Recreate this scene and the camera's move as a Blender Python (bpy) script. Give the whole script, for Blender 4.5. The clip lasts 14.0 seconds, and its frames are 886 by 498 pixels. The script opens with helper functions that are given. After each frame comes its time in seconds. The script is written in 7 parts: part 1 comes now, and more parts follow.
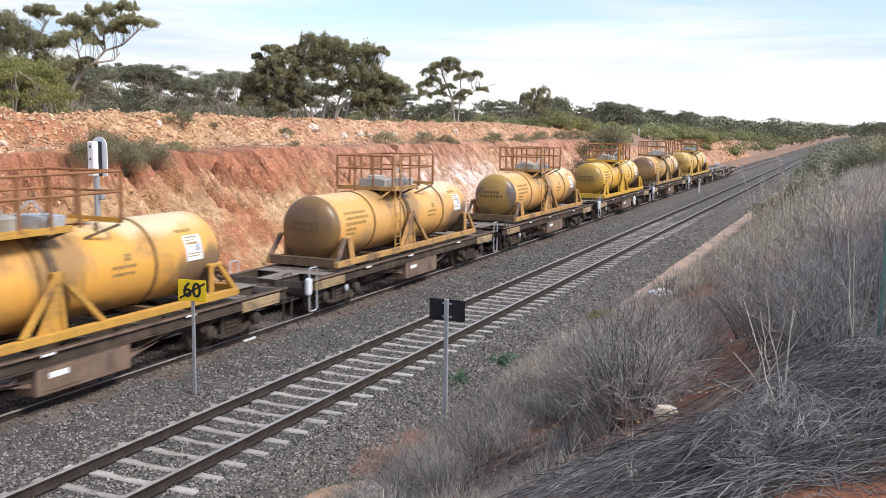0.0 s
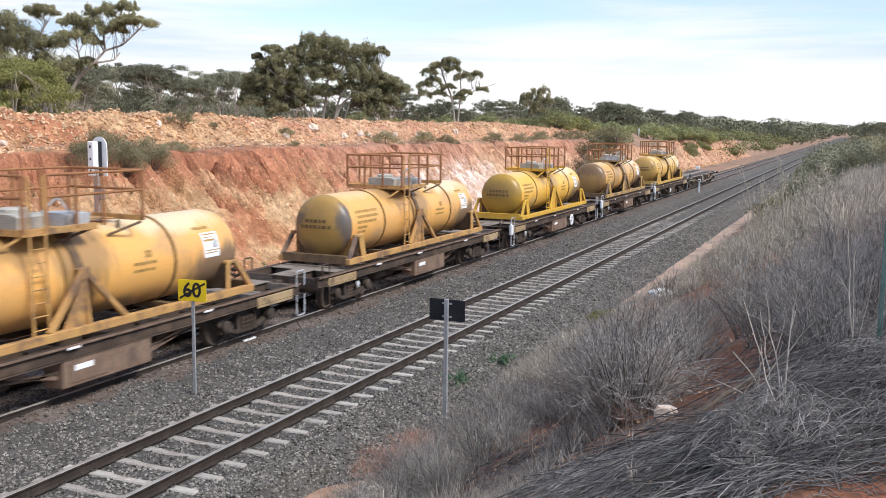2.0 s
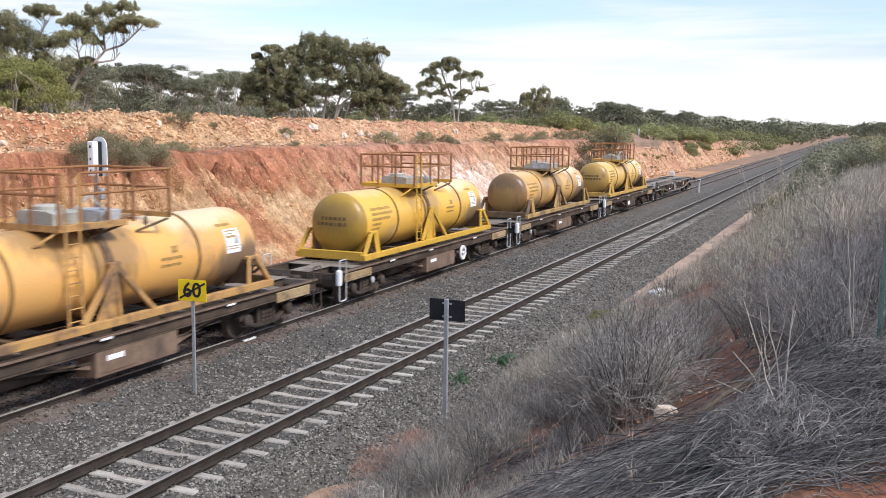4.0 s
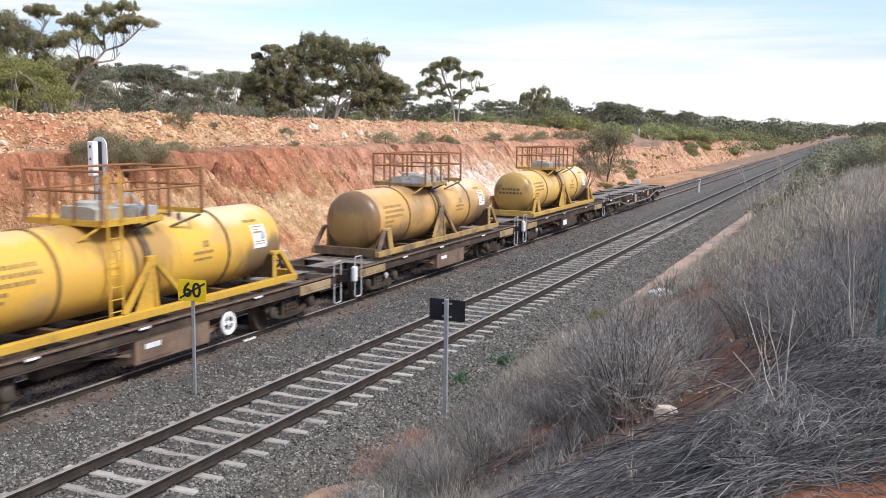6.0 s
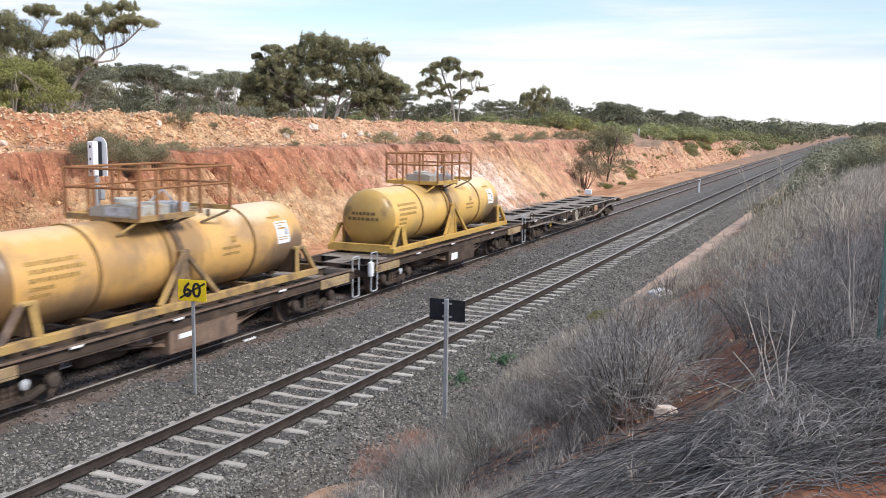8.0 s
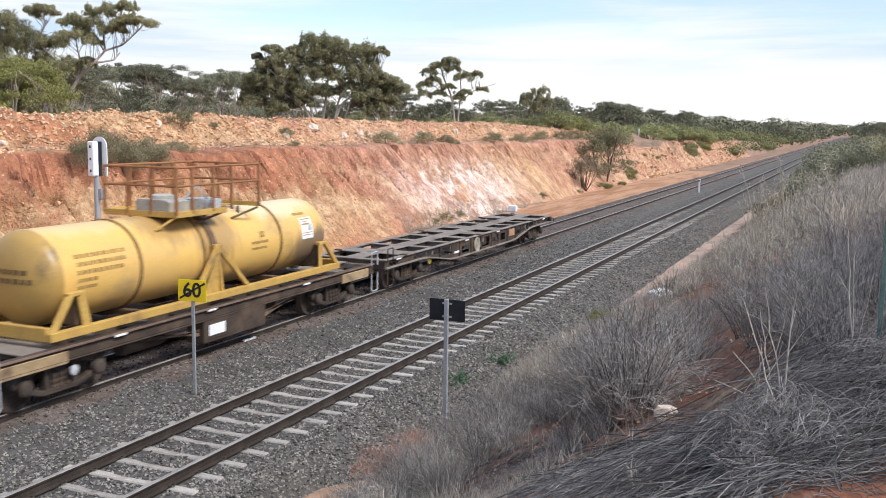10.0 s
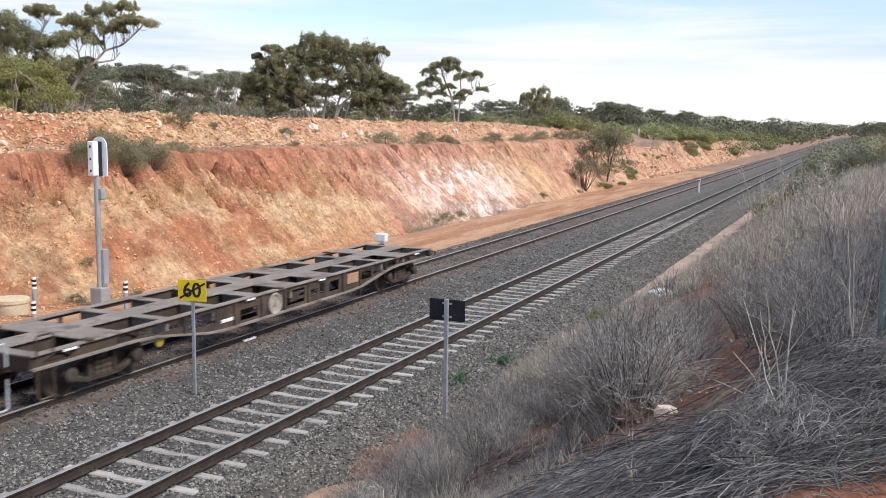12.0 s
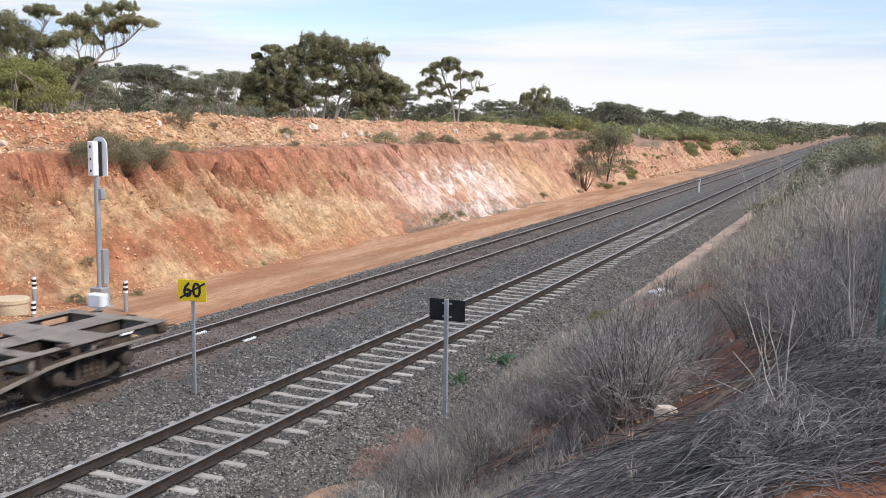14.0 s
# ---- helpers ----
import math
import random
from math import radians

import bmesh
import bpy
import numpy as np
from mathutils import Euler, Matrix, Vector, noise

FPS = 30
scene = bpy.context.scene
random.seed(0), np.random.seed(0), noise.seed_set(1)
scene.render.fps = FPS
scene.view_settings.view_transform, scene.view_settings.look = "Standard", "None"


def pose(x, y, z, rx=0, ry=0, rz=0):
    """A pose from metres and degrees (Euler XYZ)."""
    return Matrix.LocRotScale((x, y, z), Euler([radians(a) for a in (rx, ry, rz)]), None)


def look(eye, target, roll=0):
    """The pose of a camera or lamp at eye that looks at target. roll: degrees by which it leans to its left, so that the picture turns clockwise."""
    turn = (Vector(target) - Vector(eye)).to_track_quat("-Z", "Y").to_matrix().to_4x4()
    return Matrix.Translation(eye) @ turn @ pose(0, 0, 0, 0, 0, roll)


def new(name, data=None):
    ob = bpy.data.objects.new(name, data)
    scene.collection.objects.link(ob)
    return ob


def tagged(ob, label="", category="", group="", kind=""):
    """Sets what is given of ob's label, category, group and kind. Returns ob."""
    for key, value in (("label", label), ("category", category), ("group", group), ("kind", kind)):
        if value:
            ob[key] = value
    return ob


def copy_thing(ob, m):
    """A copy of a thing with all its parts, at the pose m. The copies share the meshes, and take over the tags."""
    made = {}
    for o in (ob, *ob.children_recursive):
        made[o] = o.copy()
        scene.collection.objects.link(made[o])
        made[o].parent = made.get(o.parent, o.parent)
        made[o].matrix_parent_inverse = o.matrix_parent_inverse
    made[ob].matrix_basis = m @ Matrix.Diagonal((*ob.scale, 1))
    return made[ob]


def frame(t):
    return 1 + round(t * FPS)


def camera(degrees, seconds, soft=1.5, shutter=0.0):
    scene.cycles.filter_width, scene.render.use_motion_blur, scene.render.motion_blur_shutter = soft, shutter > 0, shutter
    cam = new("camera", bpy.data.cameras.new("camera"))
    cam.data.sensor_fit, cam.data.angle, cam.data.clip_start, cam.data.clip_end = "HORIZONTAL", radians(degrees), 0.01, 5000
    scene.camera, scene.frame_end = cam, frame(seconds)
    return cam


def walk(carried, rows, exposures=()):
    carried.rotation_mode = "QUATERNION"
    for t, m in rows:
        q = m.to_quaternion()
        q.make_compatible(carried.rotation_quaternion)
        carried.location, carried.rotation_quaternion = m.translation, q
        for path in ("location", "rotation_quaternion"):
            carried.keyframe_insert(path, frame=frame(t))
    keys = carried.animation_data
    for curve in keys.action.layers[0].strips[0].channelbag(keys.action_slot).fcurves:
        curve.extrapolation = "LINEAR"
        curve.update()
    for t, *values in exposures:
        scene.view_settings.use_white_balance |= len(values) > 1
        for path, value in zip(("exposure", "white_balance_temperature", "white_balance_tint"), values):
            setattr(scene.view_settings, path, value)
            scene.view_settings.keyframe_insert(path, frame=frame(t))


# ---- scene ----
# ---- camera: one fixed stand on the cutting's edge ----
EYE = (9.8375, 0.0, 5.1729)


def stand(yaw, pitch, roll):
    """Camera pose from heading left of the line, tilt below level and lean, in degrees."""
    a, b = radians(yaw), radians(pitch)
    way = Vector((-math.sin(a) * math.cos(b), math.cos(a) * math.cos(b), -math.sin(b)))
    return look(EYE, Vector(EYE) + way, roll)


cam = camera(49.809, 14.0, soft=0.65, shutter=0.5)
VIEW = stand(23.456, 7.3606, 0.7765)
walk(cam, [(0.0, VIEW), (14.0, VIEW)], exposures=[(0.0, -0.03), (8.0, -0.03), (11.0, -0.05), (12.5, -0.08), (14.0, -0.15)])

# ---- sky and sun: bright, thinly overcast ----
SUN_EL, SUN_AZ = radians(48), radians(97)      # azimuth from +y towards +x
world = bpy.data.worlds.new("world")
scene.world = world
world.use_nodes = True
wt = world.node_tree
wt.nodes.clear()


def wnode(kind, **inputs):
    n = wt.nodes.new(kind)
    for k, v in inputs.items():
        n.inputs[k].default_value = v
    return n


sky = wnode("ShaderNodeTexSky")
sky.sky_type, sky.sun_disc, sky.sun_elevation, sky.sun_rotation = "NISHITA", False, SUN_EL, SUN_AZ
sky.air_density, sky.dust_density, sky.ozone_density = 1.0, 0.3, 1.5
tc = wnode("ShaderNodeTexCoord")
wmap = wnode("ShaderNodeMapping")
wmap.inputs["Scale"].default_value = (2.2, 2.2, 17.0)
wmap.inputs["Rotation"].default_value = (0.03, -0.04, 0.4)
wt.links.new(tc.outputs["Generated"], wmap.inputs["Vector"])
wno = wnode("ShaderNodeTexNoise", Scale=1.0, Detail=7.0, Roughness=0.55, Distortion=0.35)
wt.links.new(wmap.outputs["Vector"], wno.inputs["Vector"])
wramp = wnode("ShaderNodeMapRange")
wramp.interpolation_type = "SMOOTHSTEP"
wramp.inputs["From Min"].default_value, wramp.inputs["From Max"].default_value = -0.13, 0.16
# cloud thins out upwards: white near the horizon, blue gaps above
wsep = wnode("ShaderNodeSeparateXYZ")
wt.links.new(tc.outputs["Generated"], wsep.inputs[0])
wlift = wnode("ShaderNodeMapRange")
wlift.inputs["From Min"].default_value, wlift.inputs["From Max"].default_value = 0.0, 0.16
wlift.inputs["To Min"].default_value, wlift.inputs["To Max"].default_value = 0.22, 0.52
wt.links.new(wsep.outputs["Z"], wlift.inputs["Value"])
wsub = wnode("ShaderNodeMath")
wsub.operation = "SUBTRACT"
wt.links.new(wno.outputs["Fac"], wsub.inputs[0])
wt.links.new(wlift.outputs["Result"], wsub.inputs[1])
wt.links.new(wsub.outputs[0], wramp.inputs["Value"])
# grey-blue undersides in long flat streaks, lying above the white band at the horizon
wmap2 = wnode("ShaderNodeMapping")
wmap2.inputs["Scale"].default_value, wmap2.inputs["Rotation"].default_value = (2.0, 2.0, 26.0), (0.02, 0.03, 1.1)
wt.links.new(tc.outputs["Generated"], wmap2.inputs["Vector"])
wno2 = wnode("ShaderNodeTexNoise", Scale=1.3, Detail=5.0, Roughness=0.55, Distortion=0.2)
wt.links.new(wmap2.outputs["Vector"], wno2.inputs["Vector"])
wshade = wnode("ShaderNodeMapRange")
wshade.interpolation_type = "SMOOTHSTEP"
for wk, wv in zip(("From Min", "From Max", "To Min", "To Max"), (0.33, 0.62, 0.0, 1.0)):
    wshade.inputs[wk].default_value = wv
wt.links.new(wno2.outputs["Fac"], wshade.inputs["Value"])
wgate = wnode("ShaderNodeMapRange")
wgate.interpolation_type = "SMOOTHSTEP"
wgate.inputs["From Min"].default_value, wgate.inputs["From Max"].default_value = 0.04, 0.085
wt.links.new(wsep.outputs["Z"], wgate.inputs["Value"])
wboth = wnode("ShaderNodeMath")
wboth.operation = "MULTIPLY"
wt.links.new(wshade.outputs["Result"], wboth.inputs[0])
wt.links.new(wgate.outputs["Result"], wboth.inputs[1])
wcloud = wnode("ShaderNodeMix")
wcloud.data_type = "RGBA"
wcloud.inputs[6].default_value, wcloud.inputs[7].default_value = (0.985, 0.99, 1.0, 1), (0.63, 0.78, 0.98, 1)
wt.links.new(wboth.outputs[0], wcloud.inputs[0])
bg_sky, bg_cloud = wnode("ShaderNodeBackground", Strength=0.19), wnode("ShaderNodeBackground", Color=(0.985, 0.99, 1.0, 1), Strength=1.10)
wtint = wnode("ShaderNodeMix")
wtint.data_type, wtint.blend_type = "RGBA", "MULTIPLY"
wtint.inputs[0].default_value, wtint.inputs[7].default_value = 1.0, (0.97, 0.965, 1.05, 1)
wt.links.new(sky.outputs["Color"], wtint.inputs[6])
wt.links.new(wtint.outputs[2], bg_sky.inputs["Color"])
wt.links.new(wcloud.outputs[2], bg_cloud.inputs["Color"])
wmix, wout = wnode("ShaderNodeMixShader"), wnode("ShaderNodeOutputWorld")
wt.links.new(wramp.outputs["Result"], wmix.inputs["Fac"])
wt.links.new(bg_sky.outputs["Background"], wmix.inputs[1])
wt.links.new(bg_cloud.outputs["Background"], wmix.inputs[2])
wt.links.new(wmix.outputs["Shader"], wout.inputs["Surface"])

sun_data = bpy.data.lights.new("sun", "SUN")
sun_data.energy, sun_data.angle, sun_data.color = 4.0, radians(18), (1.0, 0.947, 0.87)
sun = new("sun", sun_data)
SUN_WAY = Vector((math.sin(SUN_AZ) * math.cos(SUN_EL), math.cos(SUN_AZ) * math.cos(SUN_EL), math.sin(SUN_EL)))
sun.matrix_world = look((0, 0, 60), Vector((0, 0, 60)) - SUN_WAY)


# ---- materials ----
def material(name, a, b, scale=3.0, grain=60.0, rough=0.8, metal=0.0, bump=0.3, spread=0.0, stretch=(1, 1, 1), gloss=0.3,
             dirt=None, dirt_scale=1.2, dirt_at=(0.5, 0.7), island=False, thin=0.0, bump_d=0.02, vary=0.0, amp=0.25):
    """Two base colours mixed by broad noise, fine grain, optional dirt patches, bump; spread varies value per object or per island."""
    m = bpy.data.materials.new(name)
    m.use_nodes = True
    t = m.node_tree
    n, ln = t.nodes, t.links
    bs = n["Principled BSDF"]
    bs.inputs["Roughness"].default_value, bs.inputs["Metallic"].default_value = rough, metal
    bs.inputs["Specular IOR Level"].default_value = gloss
    co = n.new("ShaderNodeTexCoord")
    mp = n.new("ShaderNodeMapping")
    mp.inputs["Scale"].default_value = stretch
    ln.new(co.outputs["Object"], mp.inputs["Vector"])

    def noise_of(s, detail=4.0, off=0.0):
        q = n.new("ShaderNodeTexNoise")
        q.inputs["Scale"].default_value, q.inputs["Detail"].default_value = s, detail
        q.inputs["Roughness"].default_value = 0.62
        ln.new(mp.outputs["Vector"], q.inputs["Vector"])
        return q.outputs["Fac"]

    def ramp(src, lo, hi):
        r = n.new("ShaderNodeMapRange")
        r.interpolation_type = "SMOOTHSTEP"
        r.inputs["From Min"].default_value, r.inputs["From Max"].default_value = lo, hi
        ln.new(src, r.inputs["Value"])
        return r.outputs["Result"]

    def mix(f, x, y, how="MIX"):
        q = n.new("ShaderNodeMix")
        q.data_type, q.blend_type = "RGBA", how
        for s, v in ((q.inputs[0], f), (q.inputs[6], x), (q.inputs[7], y)):
            if isinstance(v, (int, float)):
                s.default_value = v
            elif isinstance(v, tuple):
                s.default_value = (*v, 1)
            else:
                ln.new(v, s)
        return q.outputs[2]

    col = mix(ramp(noise_of(scale), 0.38, 0.62), a, b)
    g = noise_of(grain, 3.0)
    gr = n.new("ShaderNodeMapRange")
    gr.inputs["From Min"].default_value, gr.inputs["From Max"].default_value = 0.3, 0.7
    gr.inputs["To Min"].default_value, gr.inputs["To Max"].default_value = 1 - 1.12 * amp, 1 + 0.88 * amp
    ln.new(g, gr.inputs["Value"])
    vm = n.new("ShaderNodeVectorMath")
    vm.operation = "SCALE"
    ln.new(col, vm.inputs[0])
    ln.new(gr.outputs["Result"], vm.inputs["Scale"])
    col = vm.outputs["Vector"]
    if dirt:
        col = mix(ramp(noise_of(dirt_scale, 6.0), *dirt_at), col, dirt)
    for spread, island in ((spread, island), (vary, False)):
        if not spread:
            continue
        if island:
            rnd = n.new("ShaderNodeNewGeometry").outputs["Random Per Island"]
        else:
            rnd = n.new("ShaderNodeObjectInfo").outputs["Random"]
        rr = n.new("ShaderNodeMapRange")
        rr.inputs["To Min"].default_value, rr.inputs["To Max"].default_value = 1 - spread, 1 + spread
        ln.new(rnd, rr.inputs["Value"])
        v2 = n.new("ShaderNodeVectorMath")
        v2.operation = "SCALE"
        ln.new(col, v2.inputs[0])
        ln.new(rr.outputs["Result"], v2.inputs["Scale"])
        col = v2.outputs["Vector"]
    ln.new(col, bs.inputs["Base Color"])
    if bump:
        bp = n.new("ShaderNodeBump")
        bp.inputs["Strength"].default_value, bp.inputs["Distance"].default_value = bump, bump_d
        ln.new(g, bp.inputs["Height"])
        ln.new(bp.outputs["Normal"], bs.inputs["Normal"])
    if thin:
        tr = n.new("ShaderNodeBsdfTranslucent")
        ln.new(col, tr.inputs["Color"])
        ms = n.new("ShaderNodeMixShader")
        ms.inputs["Fac"].default_value = thin
        ln.new(bs.outputs["BSDF"], ms.inputs[1])
        ln.new(tr.outputs["BSDF"], ms.inputs[2])
        ln.new(ms.outputs["Shader"], n["Material Output"].inputs["Surface"])
    return m


def bank_material():
    """Cut face: orange and tan rubble, a red cap towards the top, pale kaolin streaks in one stretch, downslope streaking."""
    m = material("cut_bank", (0.50, 0.285, 0.15), (0.54, 0.36, 0.21), scale=0.55, grain=5.0, rough=0.95, bump=1.0, gloss=0.1, bump_d=0.16,
                 dirt=(0.39, 0.165, 0.09), dirt_scale=0.25, dirt_at=(0.44, 0.6))
    t = m.node_tree
    n, ln = t.nodes, t.links
    bs = n["Principled BSDF"]
    base = bs.inputs["Base Color"].links[0].from_socket
    ge = n.new("ShaderNodeNewGeometry")
    sp = n.new("ShaderNodeSeparateXYZ")
    ln.new(ge.outputs["Position"], sp.inputs[0])
    mp = n.new("ShaderNodeMapping")
    mp.inputs["Scale"].default_value = (0.35, 1.3, 0.35)
    ln.new(ge.outputs["Position"], mp.inputs["Vector"])
    no = n.new("ShaderNodeTexNoise")
    no.inputs["Scale"].default_value, no.inputs["Detail"].default_value, no.inputs["Roughness"].default_value = 0.9, 6.0, 0.65
    ln.new(mp.outputs["Vector"], no.inputs["Vector"])

    def math_node(op, x, y, z=None):
        q = n.new("ShaderNodeMath")
        q.operation = op
        for i, v in enumerate((x, y) if z is None else (x, y, z)):
            if isinstance(v, (int, float)):
                q.inputs[i].default_value = v
            else:
                ln.new(v, q.inputs[i])
        return q.outputs[0]

    def step(src, lo, hi):
        r = n.new("ShaderNodeMapRange")
        r.interpolation_type = "SMOOTHSTEP"
        r.inputs["From Min"].default_value, r.inputs["From Max"].default_value = lo, hi
        ln.new(src, r.inputs["Value"])
        return r.outputs["Result"]

    def mix(f, x, y):
        q = n.new("ShaderNodeMix")
        q.data_type = "RGBA"
        ln.new(f, q.inputs[0])
        for s, v in ((q.inputs[6], x), (q.inputs[7], y)):
            if isinstance(v, tuple):
                s.default_value = (*v, 1)
            else:
                ln.new(v, s)
        return q.outputs[2]

    # red cap layer, its lower edge uneven
    h = math_node("ADD", sp.outputs["Z"], math_node("MULTIPLY", math_node("SUBTRACT", no.outputs["Fac"], 0.5), 4.0))
    cap = math_node("MULTIPLY", step(h, 2.2, 3.6), math_node("SUBTRACT", 1.0, step(sp.outputs["Z"], 3.95, 4.15)))
    col = mix(cap, base, (0.415, 0.18, 0.105))
    # pale streaks where the white seam is cut
    seam = math_node("MULTIPLY", step(sp.outputs["Y"], 44.0, 56.0), math_node("SUBTRACT", 1.0, step(sp.outputs["Y"], 61.0, 72.0)))
    low = math_node("SUBTRACT", 1.0, step(sp.outputs["Z"], 2.2, 3.4))
    pale = math_node("MULTIPLY", math_node("MULTIPLY", seam, low), step(no.outputs["Fac"], 0.34, 0.52))
    blot = n.new("ShaderNodeTexNoise")
    blot.inputs["Scale"].default_value, blot.inputs["Detail"].default_value, blot.inputs["Roughness"].default_value = 0.55, 7.0, 0.7
    ln.new(ge.outputs["Position"], blot.inputs["Vector"])
    pale = math_node("MULTIPLY", pale, step(blot.outputs["Fac"], 0.38, 0.54))
    col = mix(pale, col, (0.90, 0.80, 0.75))
    clay = math_node("MULTIPLY", math_node("MULTIPLY", step(sp.outputs["Y"], 60.0, 68.0), math_node("SUBTRACT", 1.0, step(sp.outputs["Y"], 74.0, 82.0))), step(no.outputs["Fac"], 0.40, 0.60))
    col = mix(math_node("MULTIPLY", clay, 0.7), col, (0.60, 0.40, 0.17))
    pink = math_node("MULTIPLY", step(sp.outputs["Y"], 36.0, 52.0), 0.42)
    col = mix(pink, col, (0.64, 0.39, 0.29))
    # shade of the erosion rills below the crest, painted as dark red streaks
    mr = n.new("ShaderNodeMapping")
    mr.inputs["Scale"].default_value = (0.10, 1.5, 0.10)
    ln.new(ge.outputs["Position"], mr.inputs["Vector"])
    rn = n.new("ShaderNodeTexNoise")
    rn.inputs["Scale"].default_value, rn.inputs["Detail"].default_value, rn.inputs["Roughness"].default_value = 0.8, 3.0, 0.6
    ln.new(mr.outputs["Vector"], rn.inputs["Vector"])
    line = math_node("SUBTRACT", 1.0, step(math_node("ABSOLUTE", math_node("SUBTRACT", rn.outputs["Fac"], 0.5), 0.0), 0.006, 0.030))
    band = math_node("MULTIPLY", step(sp.outputs["Z"], 2.3, 3.1), math_node("SUBTRACT", 1.0, step(sp.outputs["Z"], 3.9, 4.05)))
    rill_shade = math_node("MULTIPLY", math_node("MULTIPLY", line, band), step(blot.outputs["Fac"], 0.40, 0.54))
    col = mix(math_node("MULTIPLY", rill_shade, 0.8), col, (0.19, 0.07, 0.042))
    # light rubble flecks
    vo = n.new("ShaderNodeTexVoronoi")
    vo.inputs["Scale"].default_value = 8.0
    ln.new(ge.outputs["Position"], vo.inputs["Vector"])
    sc = n.new("ShaderNodeSeparateColor")
    ln.new(vo.outputs["Color"], sc.inputs[0])
    fleck = math_node("MULTIPLY", step(sc.outputs[0], 0.90, 0.96), math_node("SUBTRACT", 1.0, step(vo.outputs["Distance"], 0.25, 0.4)))
    col = mix(fleck, col, (0.60, 0.40, 0.25))
    dark = math_node("MULTIPLY", step(sc.outputs[1], 0.80, 0.9), math_node("SUBTRACT", 1.0, step(vo.outputs["Distance"], 0.2, 0.45)))
    col = mix(dark, col, (0.33, 0.15, 0.075))
    # relief shading put into the colour: light crowns, dark hollows, streaks down the slope
    for scale, detail, lo, hi, a0, a1, vec in ((1.1, 8.0, 0.36, 0.64, 0.76, 1.24, ge.outputs["Position"]), (7.0, 5.0, 0.34, 0.66, 0.80, 1.20, ge.outputs["Position"]), (1.6, 6.0, 0.38, 0.62, 0.80, 1.14, mp.outputs["Vector"])):
        q = n.new("ShaderNodeTexNoise")
        q.inputs["Scale"].default_value, q.inputs["Detail"].default_value, q.inputs["Roughness"].default_value = scale, detail, 0.72
        ln.new(vec, q.inputs["Vector"])
        r = n.new("ShaderNodeMapRange")
        for k, v in zip(("From Min", "From Max", "To Min", "To Max"), (lo, hi, a0, a1)):
            r.inputs[k].default_value = v
        ln.new(q.outputs["Fac"], r.inputs["Value"])
        vm = n.new("ShaderNodeVectorMath")
        vm.operation = "SCALE"
        ln.new(col, vm.inputs[0])
        ln.new(r.outputs["Result"], vm.inputs["Scale"])
        col = vm.outputs["Vector"]
    ln.new(col, bs.inputs["Base Color"])
    return m


M_BANK = bank_material()
M_ROAD = material("dirt_road", (0.52, 0.315, 0.195), (0.38, 0.195, 0.11), scale=0.9, grain=14, rough=0.95, bump=0.35, gloss=0.1, stretch=(1, 0.12, 1),
                  dirt=(0.33, 0.19, 0.115), dirt_scale=0.35, dirt_at=(0.55, 0.7))
M_SCRUB = material("scrub_soil", (0.30, 0.185, 0.115), (0.34, 0.24, 0.165), scale=0.4, grain=8, rough=0.95, bump=0.5, gloss=0.1, dirt=(0.13, 0.13, 0.07), dirt_scale=0.12)
M_REDSOIL = material("red_soil", (0.265, 0.115, 0.07), (0.23, 0.135, 0.097), scale=1.1, grain=14, rough=0.95, bump=0.8, gloss=0.1,
                     dirt=(0.13, 0.09, 0.068), dirt_scale=1.3, dirt_at=(0.5, 0.66))
M_PALESOIL = material("pale_pink_soil", (0.50, 0.36, 0.28), (0.40, 0.29, 0.23), scale=0.8, grain=12, rough=0.95, bump=0.5, gloss=0.1, dirt=(0.26, 0.22, 0.19), dirt_scale=1.2, dirt_at=(0.5, 0.66))
M_FARSOIL = material("far_verge_soil", (0.37, 0.235, 0.165), (0.29, 0.195, 0.145), scale=0.5, grain=6, rough=0.95, bump=0.5, gloss=0.1, dirt=(0.14, 0.12, 0.085), dirt_scale=0.2)
# bed under the stones: the shade of their gaps is in the colour
M_BALLAST = material("ballast", (0.085, 0.08, 0.075), (0.11, 0.104, 0.098), scale=0.8, grain=22, rough=0.9, bump=1.0, gloss=0.2, dirt=(0.12, 0.115, 0.115), dirt_scale=9.0)
# distant bed with few stones: stone tone and gap shade averaged into one colour
M_BALLASTFAR = material("ballast_far_mean", (0.137, 0.128, 0.118), (0.165, 0.154, 0.143), scale=0.8, grain=16, rough=1.0, bump=1.0, gloss=0.03, dirt=(0.085, 0.08, 0.074), dirt_scale=7.0)
M_STONE = material("ballast_stone", (0.165, 0.153, 0.137), (0.222, 0.206, 0.186), scale=2.0, grain=40, rough=0.85, bump=0.2, spread=0.7, island=True, gloss=0.25)
M_DIRTYBALLAST = material("dirty_ballast", (0.125, 0.095, 0.08), (0.17, 0.14, 0.125), scale=0.9, grain=24, rough=0.95, bump=1.0, gloss=0.15, dirt=(0.22, 0.20, 0.19), dirt_scale=6.0, dirt_at=(0.55, 0.7))
M_DIRTYSTONE = material("dirty_stone", (0.15, 0.115, 0.095), (0.20, 0.175, 0.16), scale=2.0, grain=40, rough=0.9, bump=0.2, spread=0.5, island=True, gloss=0.15)
M_RUBBLE = material("rubble", (0.56, 0.33, 0.19), (0.68, 0.47, 0.31), scale=1.0, grain=12, rough=0.95, bump=0.4, spread=0.35, island=True, gloss=0.1)
M_FACERUBBLE = material("face_rubble", (0.60, 0.31, 0.15), (0.68, 0.43, 0.25), scale=1.0, grain=12, rough=0.95, bump=0.4, spread=0.15, island=True, gloss=0.1)
